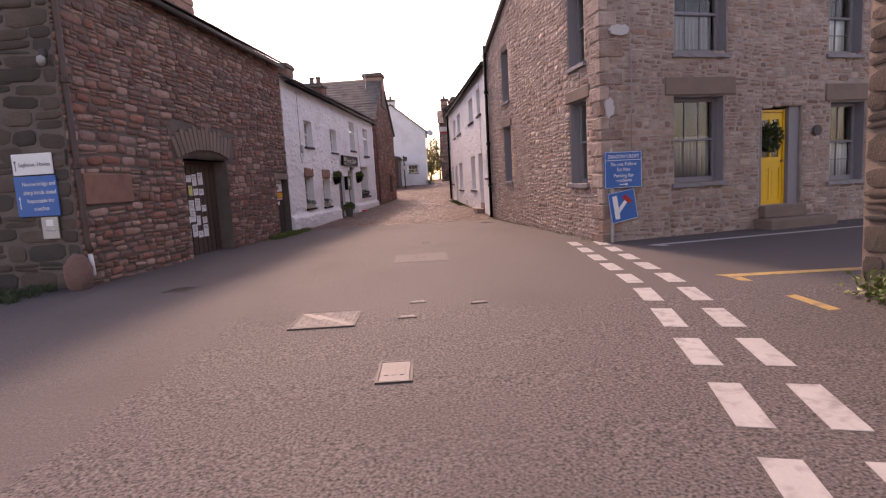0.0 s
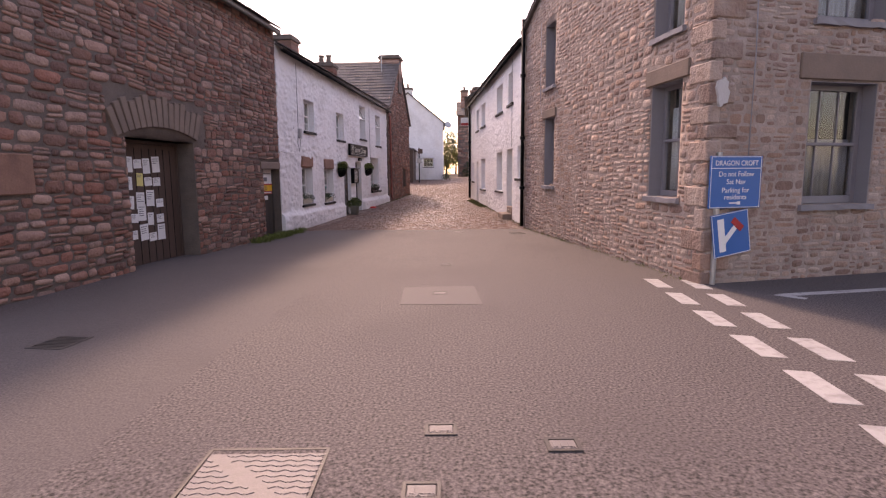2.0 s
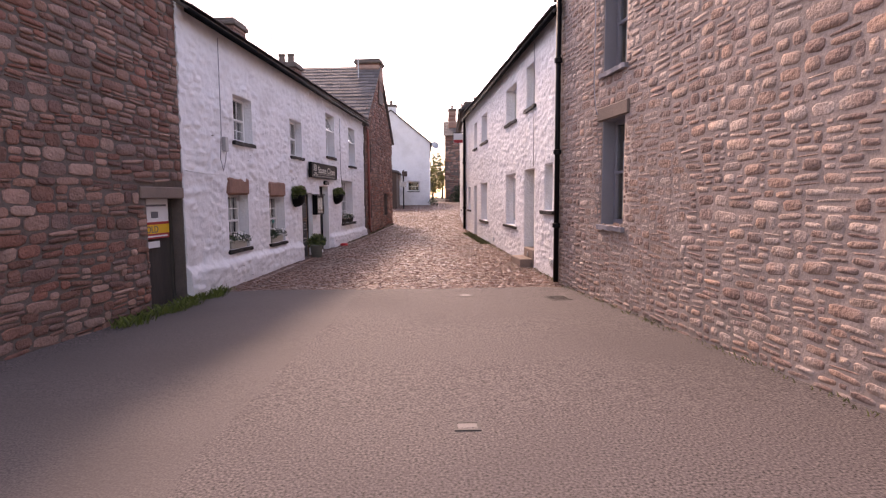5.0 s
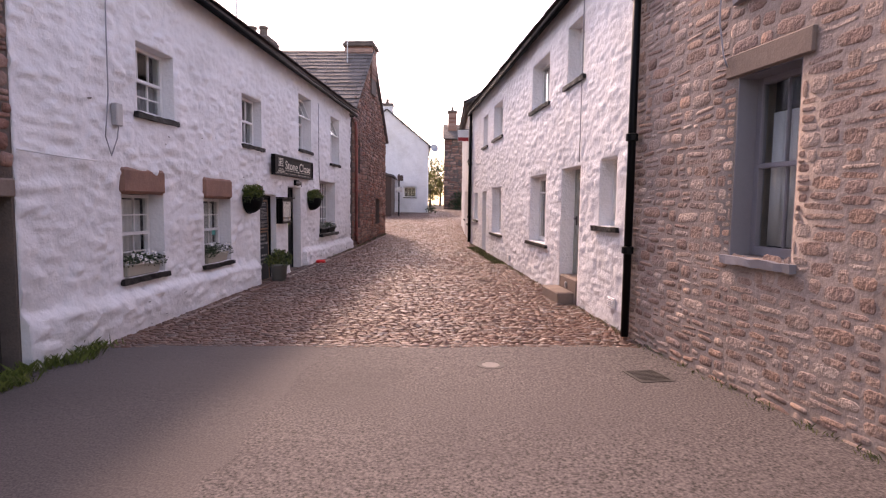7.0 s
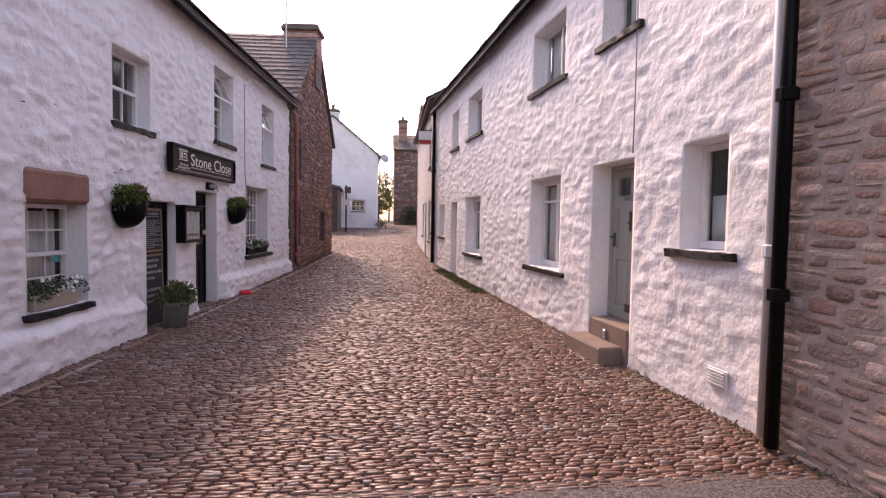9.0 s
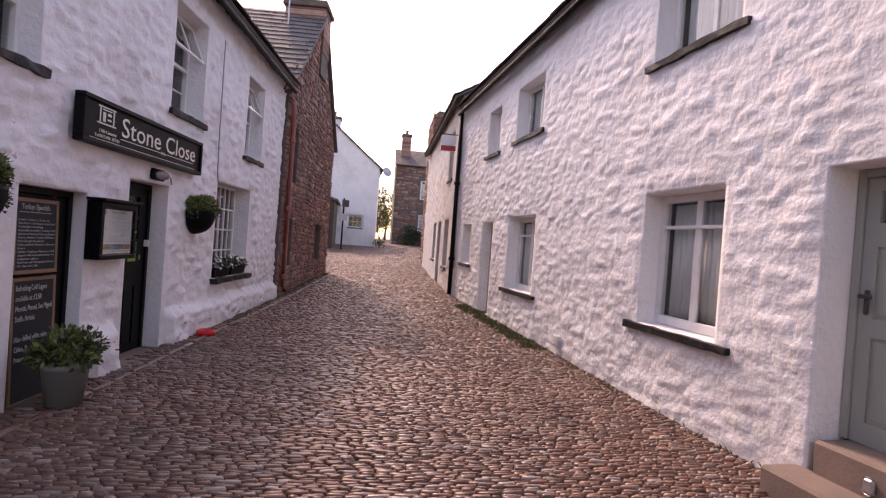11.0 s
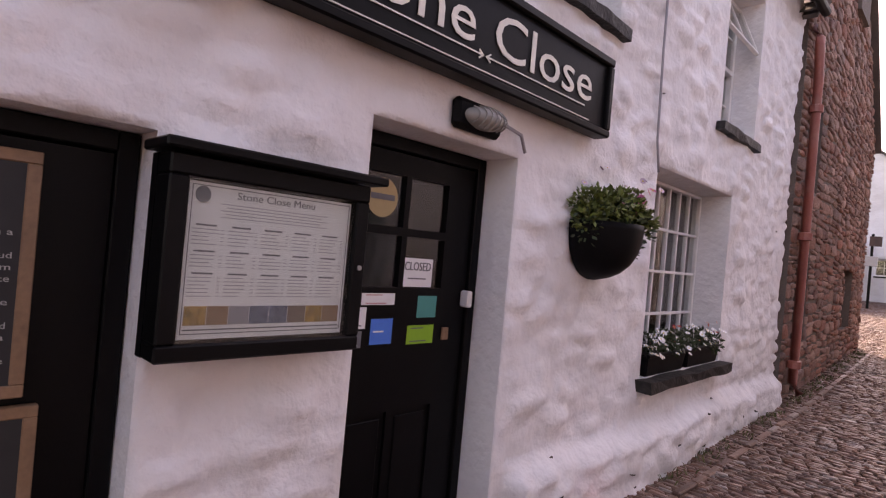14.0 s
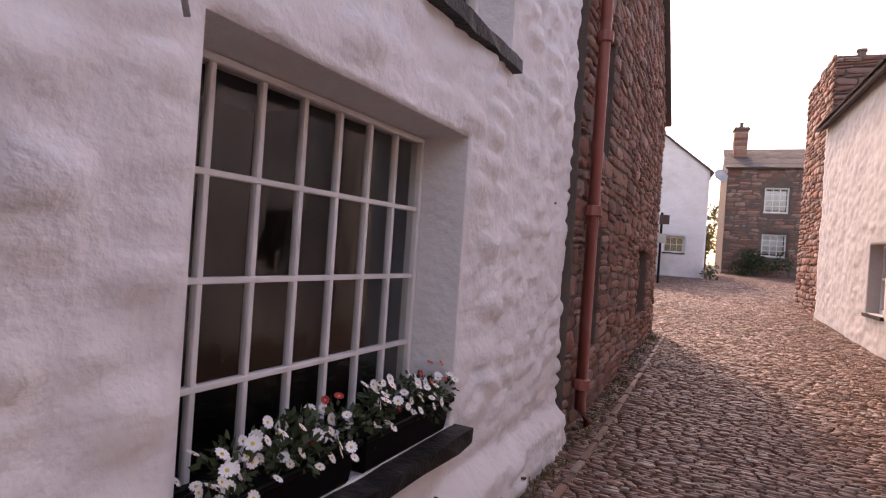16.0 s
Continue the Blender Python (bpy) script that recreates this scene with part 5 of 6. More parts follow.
for c in range(5):
    x = 0.088 + c * 0.114
    for k in range(20):
        if k in (0, 7, 13):
            part("menu_heading", boxes((x + 0.01, x + 0.075, 0.0237, 0.0248, 0.386 - k * 0.0107, 0.391 - k * 0.0107)), M["print"], sheet)
        elif k not in (6, 12):
            part("print_line", boxes((x, x + r.uniform(0.05, 0.085), 0.0237, 0.0248, 0.386 - k * 0.0107, 0.3886 - k * 0.0107)), M["grey_print"], sheet)
            part("price", boxes((x + 0.09, x + 0.1, 0.0237, 0.0248, 0.386 - k * 0.0107, 0.3886 - k * 0.0107)), M["grey_print"], sheet)
for k, mt in enumerate(("photo_amber", "frame_wood", "curtain", "photo_slate", "photo_slate", "sandstone", "photo_amber", "frame_wood")):
    part("menu_photo", boxes((0.085 + k * 0.071, 0.154 + k * 0.071, 0.0235, 0.0248, 0.10, 0.155)), M[mt], sheet)
part("print_line", boxes((0.085, 0.655, 0.0237, 0.0248, 0.085, 0.089)), M["print"], sheet)
for q in ((0.078, 0.663, 0.074, 0.0765), (0.078, 0.663, 0.4995, 0.502), (0.078, 0.0805, 0.0765, 0.4995), (0.6605, 0.663, 0.0765, 0.4995)):
    part("menu_border", boxes((q[0], q[1], 0.0237, 0.0248, q[2], q[3])), M["print"], sheet)
part("glass_pane", boxes((0.061, 0.679, 0.012, 0.015, 0.051, 0.519)), M["glass"], menu).visible_shadow = False
part("lock", lathe([(0.0, 0.0), (0.009, 0.0), (0.009, 0.006), (0.0, 0.006)], 10), M["galvanised"], menu).matrix_basis = pose(0.71, -0.001, 0.29, 90)
lamp = empty("bulkhead_lamp", F_TEA @ pose(7.90, -0.02, 2.12), "black bulkhead lamp with ribbed glass above the door", "lamp")
part("lamp_base", boxes((-0.16, 0.14, -0.045, 0.01, -0.06, 0.07), bevel=0.02), M["black_plastic"], lamp)
bm = bmesh.new()
bmesh.ops.create_uvsphere(bm, u_segments=16, v_segments=10, radius=1)
for v in bm.verts:
    v.co = Vector((v.co.x * 0.12, v.co.y * 0.07 - 0.05, v.co.z * 0.048))
part("lamp_glass", bm, M["lamp_glass"], lamp, smooth=True)
for k in range(7):
    x = -0.09 + 0.03 * k
    c = 0.012 + 0.062 * math.sqrt(1 - (x / 0.121) ** 2)
    part("glass_rib", tube([(x, -0.05 - c * math.cos(t), 0.7 * c * math.sin(t)) for t in (-1.2, -0.8, -0.4, 0.0, 0.4, 0.8, 1.2)], 0.004, 5), M["lamp_glass"], lamp)
for k in range(2):
    d = -1 if k else 1
    for t in (-35, 0, 35):
        part("scroll_leaf", boxes((-0.004, 0.03, 0.015, 0.019, -0.0035, 0.0035)), M["cream_paint"], name_sign).matrix_basis = pose(1.5 + d * 0.012, 0, 0.111, 0, t, 0) @ Matrix.Diagonal((d, 1, 1, 1))
for h, mt in ((TEA_H[0], 0.10), (TEA_H[1], 0.06)):
    bm = bmesh.new()
    box(bm, h[0] - 0.02, h[1] + 0.02, -0.05, 0.22, h[3], h[3] + 0.34, 0.04)
    ob_ = part("lintel", bm, M["red_sandstone"])
    ob_.matrix_world = F_TEA
    tagged(ob_, "bare red-brown sandstone lintel over a white window", "lintel", kind="structure")
for h in (TEA_H[3],):
    ob_ = part("threshold", boxes((h[0] - 0.15, h[1] + 0.12, -0.28, 0.28, -0.1, 0.062), bevel=0.015), M["sandstone"])
    ob_.matrix_world = F_TEA
    tagged(ob_, "worn stone threshold of the tea room", "step", kind="structure")
ob_ = part("threshold", boxes((5.75, 6.68, -0.22, 0.14, -0.1, -0.01), bevel=0.012), M["sandstone"])
ob_.matrix_world = F_TEA
tagged(ob_, "stone slab below the blocked doorway", "step", kind="structure")
ob_ = sticker(tagged(empty("window_sticker", F_TEA @ pose(3.56, 0.2, 0.62)), "square teal sticker on a window pane", "sticker"), "sticker", 0.66, 0.45, 0.12, 0.12, "teal_sticker", 0.0)


# ---- pipes, gutters, cables ----
def pipe(name, fr, pts, r_, mat, label, brackets=(), category="drainpipe"):
    p_ = empty(name, fr @ pose(*pts[0]), label, category)
    o = Vector(pts[0])
    part("pipe", tube([Vector(q) - o for q in pts], r_, 10), M[mat], p_, smooth=True)
    for x, y, z in brackets:
        c_ = part("bracket", lathe([(r_ * 1.02, -0.05), (r_ * 1.5, -0.04), (r_ * 1.5, 0.04), (r_ * 1.02, 0.05)], 10), M[mat], p_)
        c_.matrix_basis = Matrix.Translation(Vector((x, y, z)) - o)
    return p_


pipe("drainpipe", F_GAB, [(0.16, -0.02, 4.55), (0.16, -0.10, 4.40), (0.16, -0.10, 4.30), (0.26, -0.10, 3.9), (0.26, -0.10, 0.38), (0.26, -0.18, 0.26)], 0.05, "red_pipe", "red-brown painted iron drainpipe beside the gable", ((0.26, -0.1, 3.6), (0.26, -0.1, 2.1), (0.26, -0.1, 0.6)))
pipe("drainpipe", F_STO, [(-8.62, -0.09, 5.7), (-8.62, -0.09, 0.0)], 0.05, "black_paint", "black iron drainpipe between two houses", ((-8.62, -0.09, 4.2), (-8.62, -0.09, 2.5), (-8.62, -0.09, 1.1)))
pipe("drainpipe", F_COT, [(-0.06, -0.07, 5.2), (-0.06, -0.07, 0.0)], 0.038, "white_pipe", "white drainpipe at the cottage corner", ((-0.06, -0.07, 3.4), (-0.06, -0.07, 1.4)))
pipe("drainpipe", F_COT, [(-14.05, -0.09, 5.1), (-14.05, -0.09, 0.25)], 0.055, "black_paint", "black drainpipe at the far cottage corner", ((-14.05, -0.09, 3.2), (-14.05, -0.09, 1.2)))
pipe("drainpipe", F_BARN, [(0.63, -0.06, 5.0), (0.63, -0.06, 0.7), (0.63, -0.10, 0.55)], 0.045, "brown_wood", "brown drainpipe at the barn corner", ((0.63, -0.06, 3.2), (0.63, -0.06, 1.9)))
pipe("drainpipe_shoe", F_BARN, [(0.63, -0.08, 0.52), (0.63, -0.10, 0.18)], 0.035, "white_pipe", "short white plastic pipe end at the barn corner")
pipe("gutter", F_TEA, [(0.0, -0.22, 4.66), (TEA_L, -0.22, 4.58)], 0.05, "black_plastic", "dark gutter under the tea room eaves", category="gutter")
pipe("gutter", F_BARN, [(0.5, -0.18, 5.06), (BARN_L - 0.05, -0.18, 5.04)], 0.05, "dark_iron", "dark iron gutter under the barn eaves", category="gutter")
pipe("gutter", F_COT, [(-14.0, -0.18, 5.02), (-0.1, -0.18, 5.12)], 0.05, "black_plastic", "black gutter under the cottage eaves", category="gutter")
pipe("gutter", F_END, [(-0.1, -0.2, 5.95), (12.0, -0.2, 5.95)], 0.05, "dark_iron", "dark gutter of the corner house", category="gutter")
for fr, pts, lab in ((F_TEA, [(0.0, -0.05, 2.12), (0.6, -0.06, 2.10), (1.1, -0.05, 2.10)], "thin white cable along the wall"), (F_TEA, [(1.33, -0.05, 4.6), (1.32, -0.05, 2.9), (1.25, -0.05, 2.4), (1.33, -0.06, 2.18), (1.46, -0.05, 2.4), (1.5, -0.05, 2.6)], "thin grey cable looping down the wall"),
                     (F_TEA, [(9.62, -0.05, 4.3), (9.63, -0.05, 3.0), (9.66, -0.05, 2.4), (9.72, -0.05, 2.2)], "thin cable hanging beside the window"), (F_TEA, [(8.05, -0.05, 2.14), (8.2, -0.045, 2.12), (8.26, -0.03, 2.05)], "short black lamp cable"),
                     (F_COT, [(-2.06, -0.04, 5.1), (-2.05, -0.04, 3.0), (-2.06, -0.04, 2.36)], "thin cable down the cottage wall"), (F_END, [(0.55, -0.05, 5.8), (0.62, -0.05, 3.0), (0.6, -0.05, 1.6)], "thin cable down the stone wall"),
                     (F_STO, [(-7.1, -0.05, 5.2), (-7.1, -0.05, 3.4), (-7.0, -0.06, 3.05), (-6.95, -0.05, 2.95)], "thin cable beside the grey window")):
    pipe("cable", fr, pts, 0.008, "white_pipe" if "white" in lab else "curtain", lab, category="cable")
ob_ = part("junction_box", boxes((1.42, 1.54, -0.08, 0, 2.55, 2.82), bevel=0.01), M["galvanised"])
ob_.matrix_world = F_TEA
tagged(ob_, "small grey junction box on the white wall", "box")
for x in (-7.4, -0.75):
    v_ = empty("air_vent", F_COT @ pose(x, -0.04, 0.22), "small white louvred air vent low on the wall", "vent", "air vents")
    part("vent_plate", boxes((0, 0.24, 0.01, 0.03, 0, 0.15)), M["white_pipe"], v_)
    for k in range(5):
        part("vent_slat", boxes((0.02, 0.22, -0.006, 0.012, 0.016 + k * 0.027, 0.028 + k * 0.027)), M["white_pipe"], v_)

# lintels of the corner house, scars of old paint, quoins
for fr, hs_ in ((F_STO, LINT), (F_END, LINE)):
    for h in hs_:
        ob_ = part("lintel", boxes((h[0], h[1], -0.035, 0.3, h[2] + 0.002, h[3]), bevel=0.012), M["sandstone"])
        ob_.matrix_world = fr
        tagged(ob_, "long sandstone lintel over a grey window", "lintel", kind="structure")
ob_ = part("old_block", boxes((0.74, 1.92, -0.05, 0.1, 1.29, 1.79), bevel=0.015), M["red_sandstone"])
ob_.matrix_world = F_BARN
tagged(ob_, "large red sandstone block set in the barn wall", "stone", kind="structure")
for fr, x, z, w, h, sd in ((F_END, 0.14, 3.78, 0.5, 0.24, 1), (F_END, 0.06, 2.3, 0.2, 0.42, 2)):
    rr = random.Random(sd)
    bm = bmesh.new()
    ring = [bm.verts.new((x + w / 2 + w / 2 * math.cos(t) * rr.uniform(0.7, 1.05), -0.05, z + h / 2 + h / 2 * math.sin(t) * rr.uniform(0.7, 1.05))) for t in (2 * math.pi * k / 18 for k in range(18))]
    ring2 = [bm.verts.new(v.co + Vector((0, 0.04, 0))) for v in ring]
    bm.faces.new(ring)
    for k in range(18):
        bm.faces.new((ring[k], ring[(k + 1) % 18], ring2[(k + 1) % 18], ring2[k]))
    ob_ = part("limewash_scar", bm, M["limewash_shaded_white"])
    ob_.matrix_world = fr
    tagged(ob_, "flaking white limewash patch on the stone", "patch", kind="structure")
hn = empty("house_plaque", F_END @ pose(5.05, -0.05, 1.95, 90), "round dark house plaque beside the yellow door", "plaque")
part("disc", lathe([(0.0, -0.01), (0.11, -0.01), (0.11, 0.02), (0.0, 0.025)], 20), M["dark_iron"], hn)
wr = empty("door_wreath", F_END @ pose(4.05, 0.10, 1.85), "round dark green wreath hanging on the yellow door", "wreath")
v, f = leaf_cloud([(0.16 * math.cos(t), 0, 0.2 * math.sin(t), 0.08, 0.05, 0.08) for t in (k * 0.63 for k in range(10))], 700, 0.07, 5)
mesh_object("foliage", v, f, M["leaf_dark"], wr)

# ---- chimneys and aerials ----
def chimney(x, y, z0, z1, w, d, label, mat="barn_stone_piece", pots=1, turn=6.7, pot_mat="clay"):
    c_ = empty("chimney", pose(x, y, z0, 0, 0, -turn), label, "chimney")
    h = z1 - z0
    r2 = random.Random(int(x * 10 + y))
    z = 0
    while z < h - 0.22:
        s = r2.uniform(0.16, 0.26)
        k = r2.uniform(-0.012, 0.012)
        part("stack_course", boxes((-w / 2 + k, w / 2 + k, -d / 2 + k, d / 2 - k, z, min(z + s, h - 0.2) - 0.008), bevel=0.015), M[mat], c_)
        z += s
    part("stack_core", boxes((-w / 2 + 0.03, w / 2 - 0.03, -d / 2 + 0.03, d / 2 - 0.03, -0.6, h - 0.18)), M["mortar_dark"], c_)
    part("cap", boxes((-w / 2 - 0.07, w / 2 + 0.07, -d / 2 - 0.07, d / 2 + 0.07, h - 0.2, h - 0.08), (-w / 2 - 0.03, w / 2 + 0.03, -d / 2 - 0.03, d / 2 + 0.03, h - 0.08, h), bevel=0.02), M["mortar_dark"], c_)
    for k in range(pots):
        p_ = part("chimney_pot", lathe([(0.13, 0), (0.11, 0.28), (0.14, 0.3), (0.14, 0.36), (0.09, 0.36), (0.08, 0.0)], 12), M[pot_mat], c_)
        p_.matrix_basis = pose((k - (pots - 1) / 2) * 0.35, 0, h)
    return c_


chimney(-2.95, 36.7, 6.6, 8.0, 1.1, 0.9, "tall stone chimney on the gable of the brown house", pots=0)
chimney(-6.7, 17.3, 5.8, 7.0, 1.2, 0.9, "squat stone chimney on the barn roof", pots=0)
chimney(-6.2, 27.0, 6.0, 6.75, 0.9, 0.8, "stone chimney on the tea room roof", pots=0)
chimney(-5.6, 31.8, 6.0, 6.7, 0.9, 0.7, "low stone chimney behind the tea room ridge", pots=2)
chimney(3.0, 47.4, 7.5, 7.9, 1.5, 1.2, "wide low stone chimney on the tall house end", pots=1, turn=-3)
for x, y, z0, z1, w in ((-3.35, 35.6, 7.0, 10.6, 0), (-6.5, 17.9, 6.2, 9.0, 0), (-5.6, 29.8, 6.5, 8.6, 1)):
    a_ = empty("aerial_mast", pose(x, y, z0), "thin metal aerial mast above the roof", "aerial", "aerials on the roofs")
    part("mast", tube([(0, 0, 0), (0, 0, z1 - z0)], 0.02, 6), M["galvanised"], a_)
    if w:
        part("boom", tube([(-0.5, 0, z1 - z0 - 0.05), (0.5, 0, z1 - z0 + 0.05)], 0.012, 5), M["galvanised"], a_)
        for k in range(8):
            part("element", tube([(-0.45 + 0.13 * k, -0.22, z1 - z0 - 0.04 + 0.012 * k), (-0.45 + 0.13 * k, 0.22, z1 - z0 - 0.04 + 0.012 * k)], 0.007, 4), M["galvanised"], a_)

# ---- far houses ----
def simple_house(name, label, fr, W, D, H, ridge, mat, holes, gable_front, seed, stone=False):
    """A small distant house: walls with openings, windows, a slate roof."""
    tp = (lambda x: H + (ridge - H) * (1 - abs(x - W / 2) / (W / 2))) if gable_front else None
    fw_ = sheet_wall("wall_" + name, fr, 0, W, -0.8, ridge if gable_front else H, holes, mat, step=0.12 if gable_front else 0.25, amp=0.035, seed=seed, thick=0.3, top=tp, label=label)
    for nm, m_, w in (("_side", fr @ pose(0, 0, 0, 0, 0, 90), D), ("_flank", fr @ pose(W, 0, 0, 0, 0, 90), D)):
        verts = [m_ @ Vector(c) for c in ((0.31, -0.01, -0.8), (w, -0.01, -0.8), (w, -0.01, H), (0.31, -0.01, H), (0.31, -0.3 if nm == "_side" else 0.3, -0.8), (w, -0.3 if nm == "_side" else 0.3, -0.8), (w, -0.3 if nm == "_side" else 0.3, H), (0.31, -0.3 if nm == "_side" else 0.3, H))]
        tagged(mesh_object("wall_" + name + nm, verts, [(0, 1, 2, 3), (4, 7, 6, 5), (0, 4, 5, 1), (3, 2, 6, 7), (0, 3, 7, 4), (1, 5, 6, 2)], mat), "plain side wall of the distant house", "wall", kind="structure")
    if gable_front:
        roof_slope("roof_" + name, fr @ pose(-0.15, 0, 0, 0, 0, -90), -D, 0.12, 0, H - 0.08, W / 2 + 0.15, ridge + 0.04, "stone slate roof of the distant house", seed=seed)
        roof_slope("roof_" + name + "_far_slope", fr @ pose(W + 0.15, 0, 0, 0, 0, 90), -0.12, D, 0, H - 0.08, W / 2 + 0.15, ridge + 0.04, "stone slate roof of the distant house", seed=seed + 1)
    else:
        roof_slope("roof_" + name, fr, -0.15, W + 0.15, -0.25, H - 0.1, D / 2, ridge, "stone slate roof of the distant house", seed=seed)
        verts = [fr @ Vector(c) for c in ((0, 0, H), (0, D, H), (0, D / 2, ridge), (0.3, 0, H), (0.3, D, H), (0.3, D / 2, ridge))]
        tagged(mesh_object("wall_" + name + "_gable", verts, [(0, 1, 2), (3, 5, 4), (0, 2, 5, 3), (1, 4, 5, 2), (0, 3, 4, 1)], mat), "gable end of the distant house", "wall", kind="structure")
    return fw_


F_WH = facade(-6.6, 58.8, 0.1, 58.8)
simple_house("white_house", "white painted gable end of a house up the lane", F_WH, 6.7, 9, 6.45, 9.2, M["white_paint"], [(4.75, 5.7, 2.25, 3.05)], True, 61)
window(F_WH, 4.75, 5.7, 2.25, 3.05, "small dark-framed window in the white gable", 0.15, 3, (2,), "white_gloss", room=1.0)
chimney(-3.25, 59.4, 8.6, 9.75, 0.9, 0.8, "white painted chimney of the distant house", "white_paint", 1, 0)
shed = empty("lean_to_porch", pose(-4.35, 53.6, gz(0, 53.6) - 0.1), "brown lean-to porch with a slate roof", "porch")
part("wall", boxes((0, 1.75, 0, 0.2, 0, 2.9), (1.55, 1.75, 0.2, 5.2, 0, 2.9)), M["brown_wood"], shed)
bm = boxes((-0.1, 1.95, -0.2, 5.2, 2.9, 3.02))
for v in bm.verts:
    if v.co.x < 0:
        v.co.z += 0.5
part("roof", bm, M["slate"], shed)
lane_sign = empty("lane_sign", pose(-2.05, 53.3, gz(0, 53.3)), "thin dark post with a small round sign", "sign post")
part("post", tube([(0, 0, 0), (0, 0, 3.0)], 0.05, 8), M["black_paint"], lane_sign)
part("sign_disc", boxes((-0.22, 0.22, -0.09, -0.055, 1.7, 2.1), bevel=0.02), M["galvanised"], lane_sign)
part("sign_arm", boxes((-0.1, 0.3, -0.08, -0.05, 2.5, 2.9)), M["brown_wood"], lane_sign)
F_FH = facade(1.75, 67.5, 9.5, 67.2)
simple_house("stone_house", "brown stone house with white sash windows up the lane", F_FH, 9.0, 7.5, 8.1, 9.9, M["mortar_dark"], [(2.15, 3.5, 5.2, 6.82), (2.15, 3.5, 2.45, 3.9), (5.2, 6.5, 5.2, 6.85), (5.25, 6.3, 1.0, 3.2)], False, 63)
rubble(F_FH, 0, 9.0, -0.5, 8.0, [(2.0, 3.6, 5.1, 7.1), (2.0, 3.6, 2.3, 4.1), (5.1, 6.6, 5.1, 7.1), (5.1, 6.4, 0.9, 3.4)], M["barn_stone"], M["barn_stone_piece"], bpy.data.objects["wall_stone_house"], (3, 3), 0, course=(0.2, 0.32), length=(0.35, 0.8), seed=9)
for h in ((2.15, 3.5, 5.2, 6.82), (2.15, 3.5, 2.45, 3.9), (5.2, 6.5, 5.2, 6.85)):
    window(F_FH, *h, "white sash window of the distant stone house", 0.12, 3, (2, 2), "white_gloss", "sandstone", frame_w=0.1, bar=0.05, curtain=("lace", 0.1, 1.2, 0.2, 1.4))
door(F_FH, 5.25, 6.3, 1.0, 3.2, 0.15, "sage_paint", "grey door of the distant stone house", [(0.12, 0.88, 0.1, 0.9)])
chimney(2.6, 69.5, 9.0, 11.0, 0.8, 0.8, "stone chimney with a pot on the distant house", pots=1, turn=0)


# ---- trees and weeds ----
def tree(x, y, h, spread, mat, label, seed, n=2600):
    t_ = empty("tree", pose(x, y, gz(x, y) - 0.1), label, "tree")
    r2 = random.Random(seed)
    bm = bmesh.new()
    limbs = [((0, 0, 0), (0.1, 0, h * 0.45), 0.16)]
    for k in range(7):
        a0 = k * 2.4
        limbs.append(((0.05, 0, h * (0.2 + 0.035 * k)), (spread * 0.7 * math.cos(a0), spread * 0.7 * math.sin(a0), h * (0.5 + 0.06 * k)), 0.06))
    for p0, p1, r_ in limbs:
        d = Vector(p1) - Vector(p0)
        q = d.to_track_quat("Z", "Y").to_matrix().to_4x4()
        q.translation = Vector(p0)
        bmesh.ops.create_cone(bm, cap_ends=True, segments=7, radius1=r_, radius2=r_ * 0.35, depth=d.length, matrix=q @ Matrix.Translation((0, 0, d.length / 2)))
    part("trunk", bm, M["old_wood"], t_)
    lumps = []
    for _ in range(26):
        a0, q = r2.uniform(0, 6.3), r2.uniform(0.2, 1) ** 0.6
        lumps.append((q * spread * math.cos(a0), q * spread * math.sin(a0), h * r2.uniform(0.25, 0.95), spread * 0.3, spread * 0.3, h * 0.11))
    v, f = leaf_cloud(lumps, n, 0.24, seed)
    mesh_object("crown", v, f, M[mat], t_)


tree(0.6, 78, 4.6, 1.7, "leaf_yellow", "yellow-green leafy tree at the top of the lane", 71)
tree(2.0, 84, 6.2, 2.0, "leaf_dark", "dark green tree behind the lane", 72)
tree(-0.8, 88, 5.0, 2.4, "leaf", "green tree at the end of the lane", 73)


def shrub(x, y, rx, h, mat, label, seed, n=900, size=0.12):
    s_ = empty("shrub", pose(x, y, gz(x, y)), label, "shrub")
    r2 = random.Random(seed)
    v, f = leaf_cloud([(r2.uniform(-rx, rx), r2.uniform(-0.3, 0.3), h * r2.uniform(0.15, 0.8), rx * 0.3, 0.35, h * 0.25) for _ in range(12)], n, size, seed)
    mesh_object("foliage", v, f, M[mat], s_)
    part("stem", tube([(0, 0, 0), (0.05, 0, h * 0.5)], 0.03, 6), M["old_wood"], s_)


shrub(3.6, 66.6, 1.6, 1.7, "leaf_dark", "bushy dark green shrub before the stone house", 81, 1600, 0.16)
shrub(0.35, 58.2, 0.3, 0.8, "leaf_dark", "small dark shrub at the white house corner", 82, 300, 0.12)
shrub(4.2, 6.9, 0.2, 0.3, "leaf", "green weeds at the foot of a stone wall", 83, 400, 0.07)


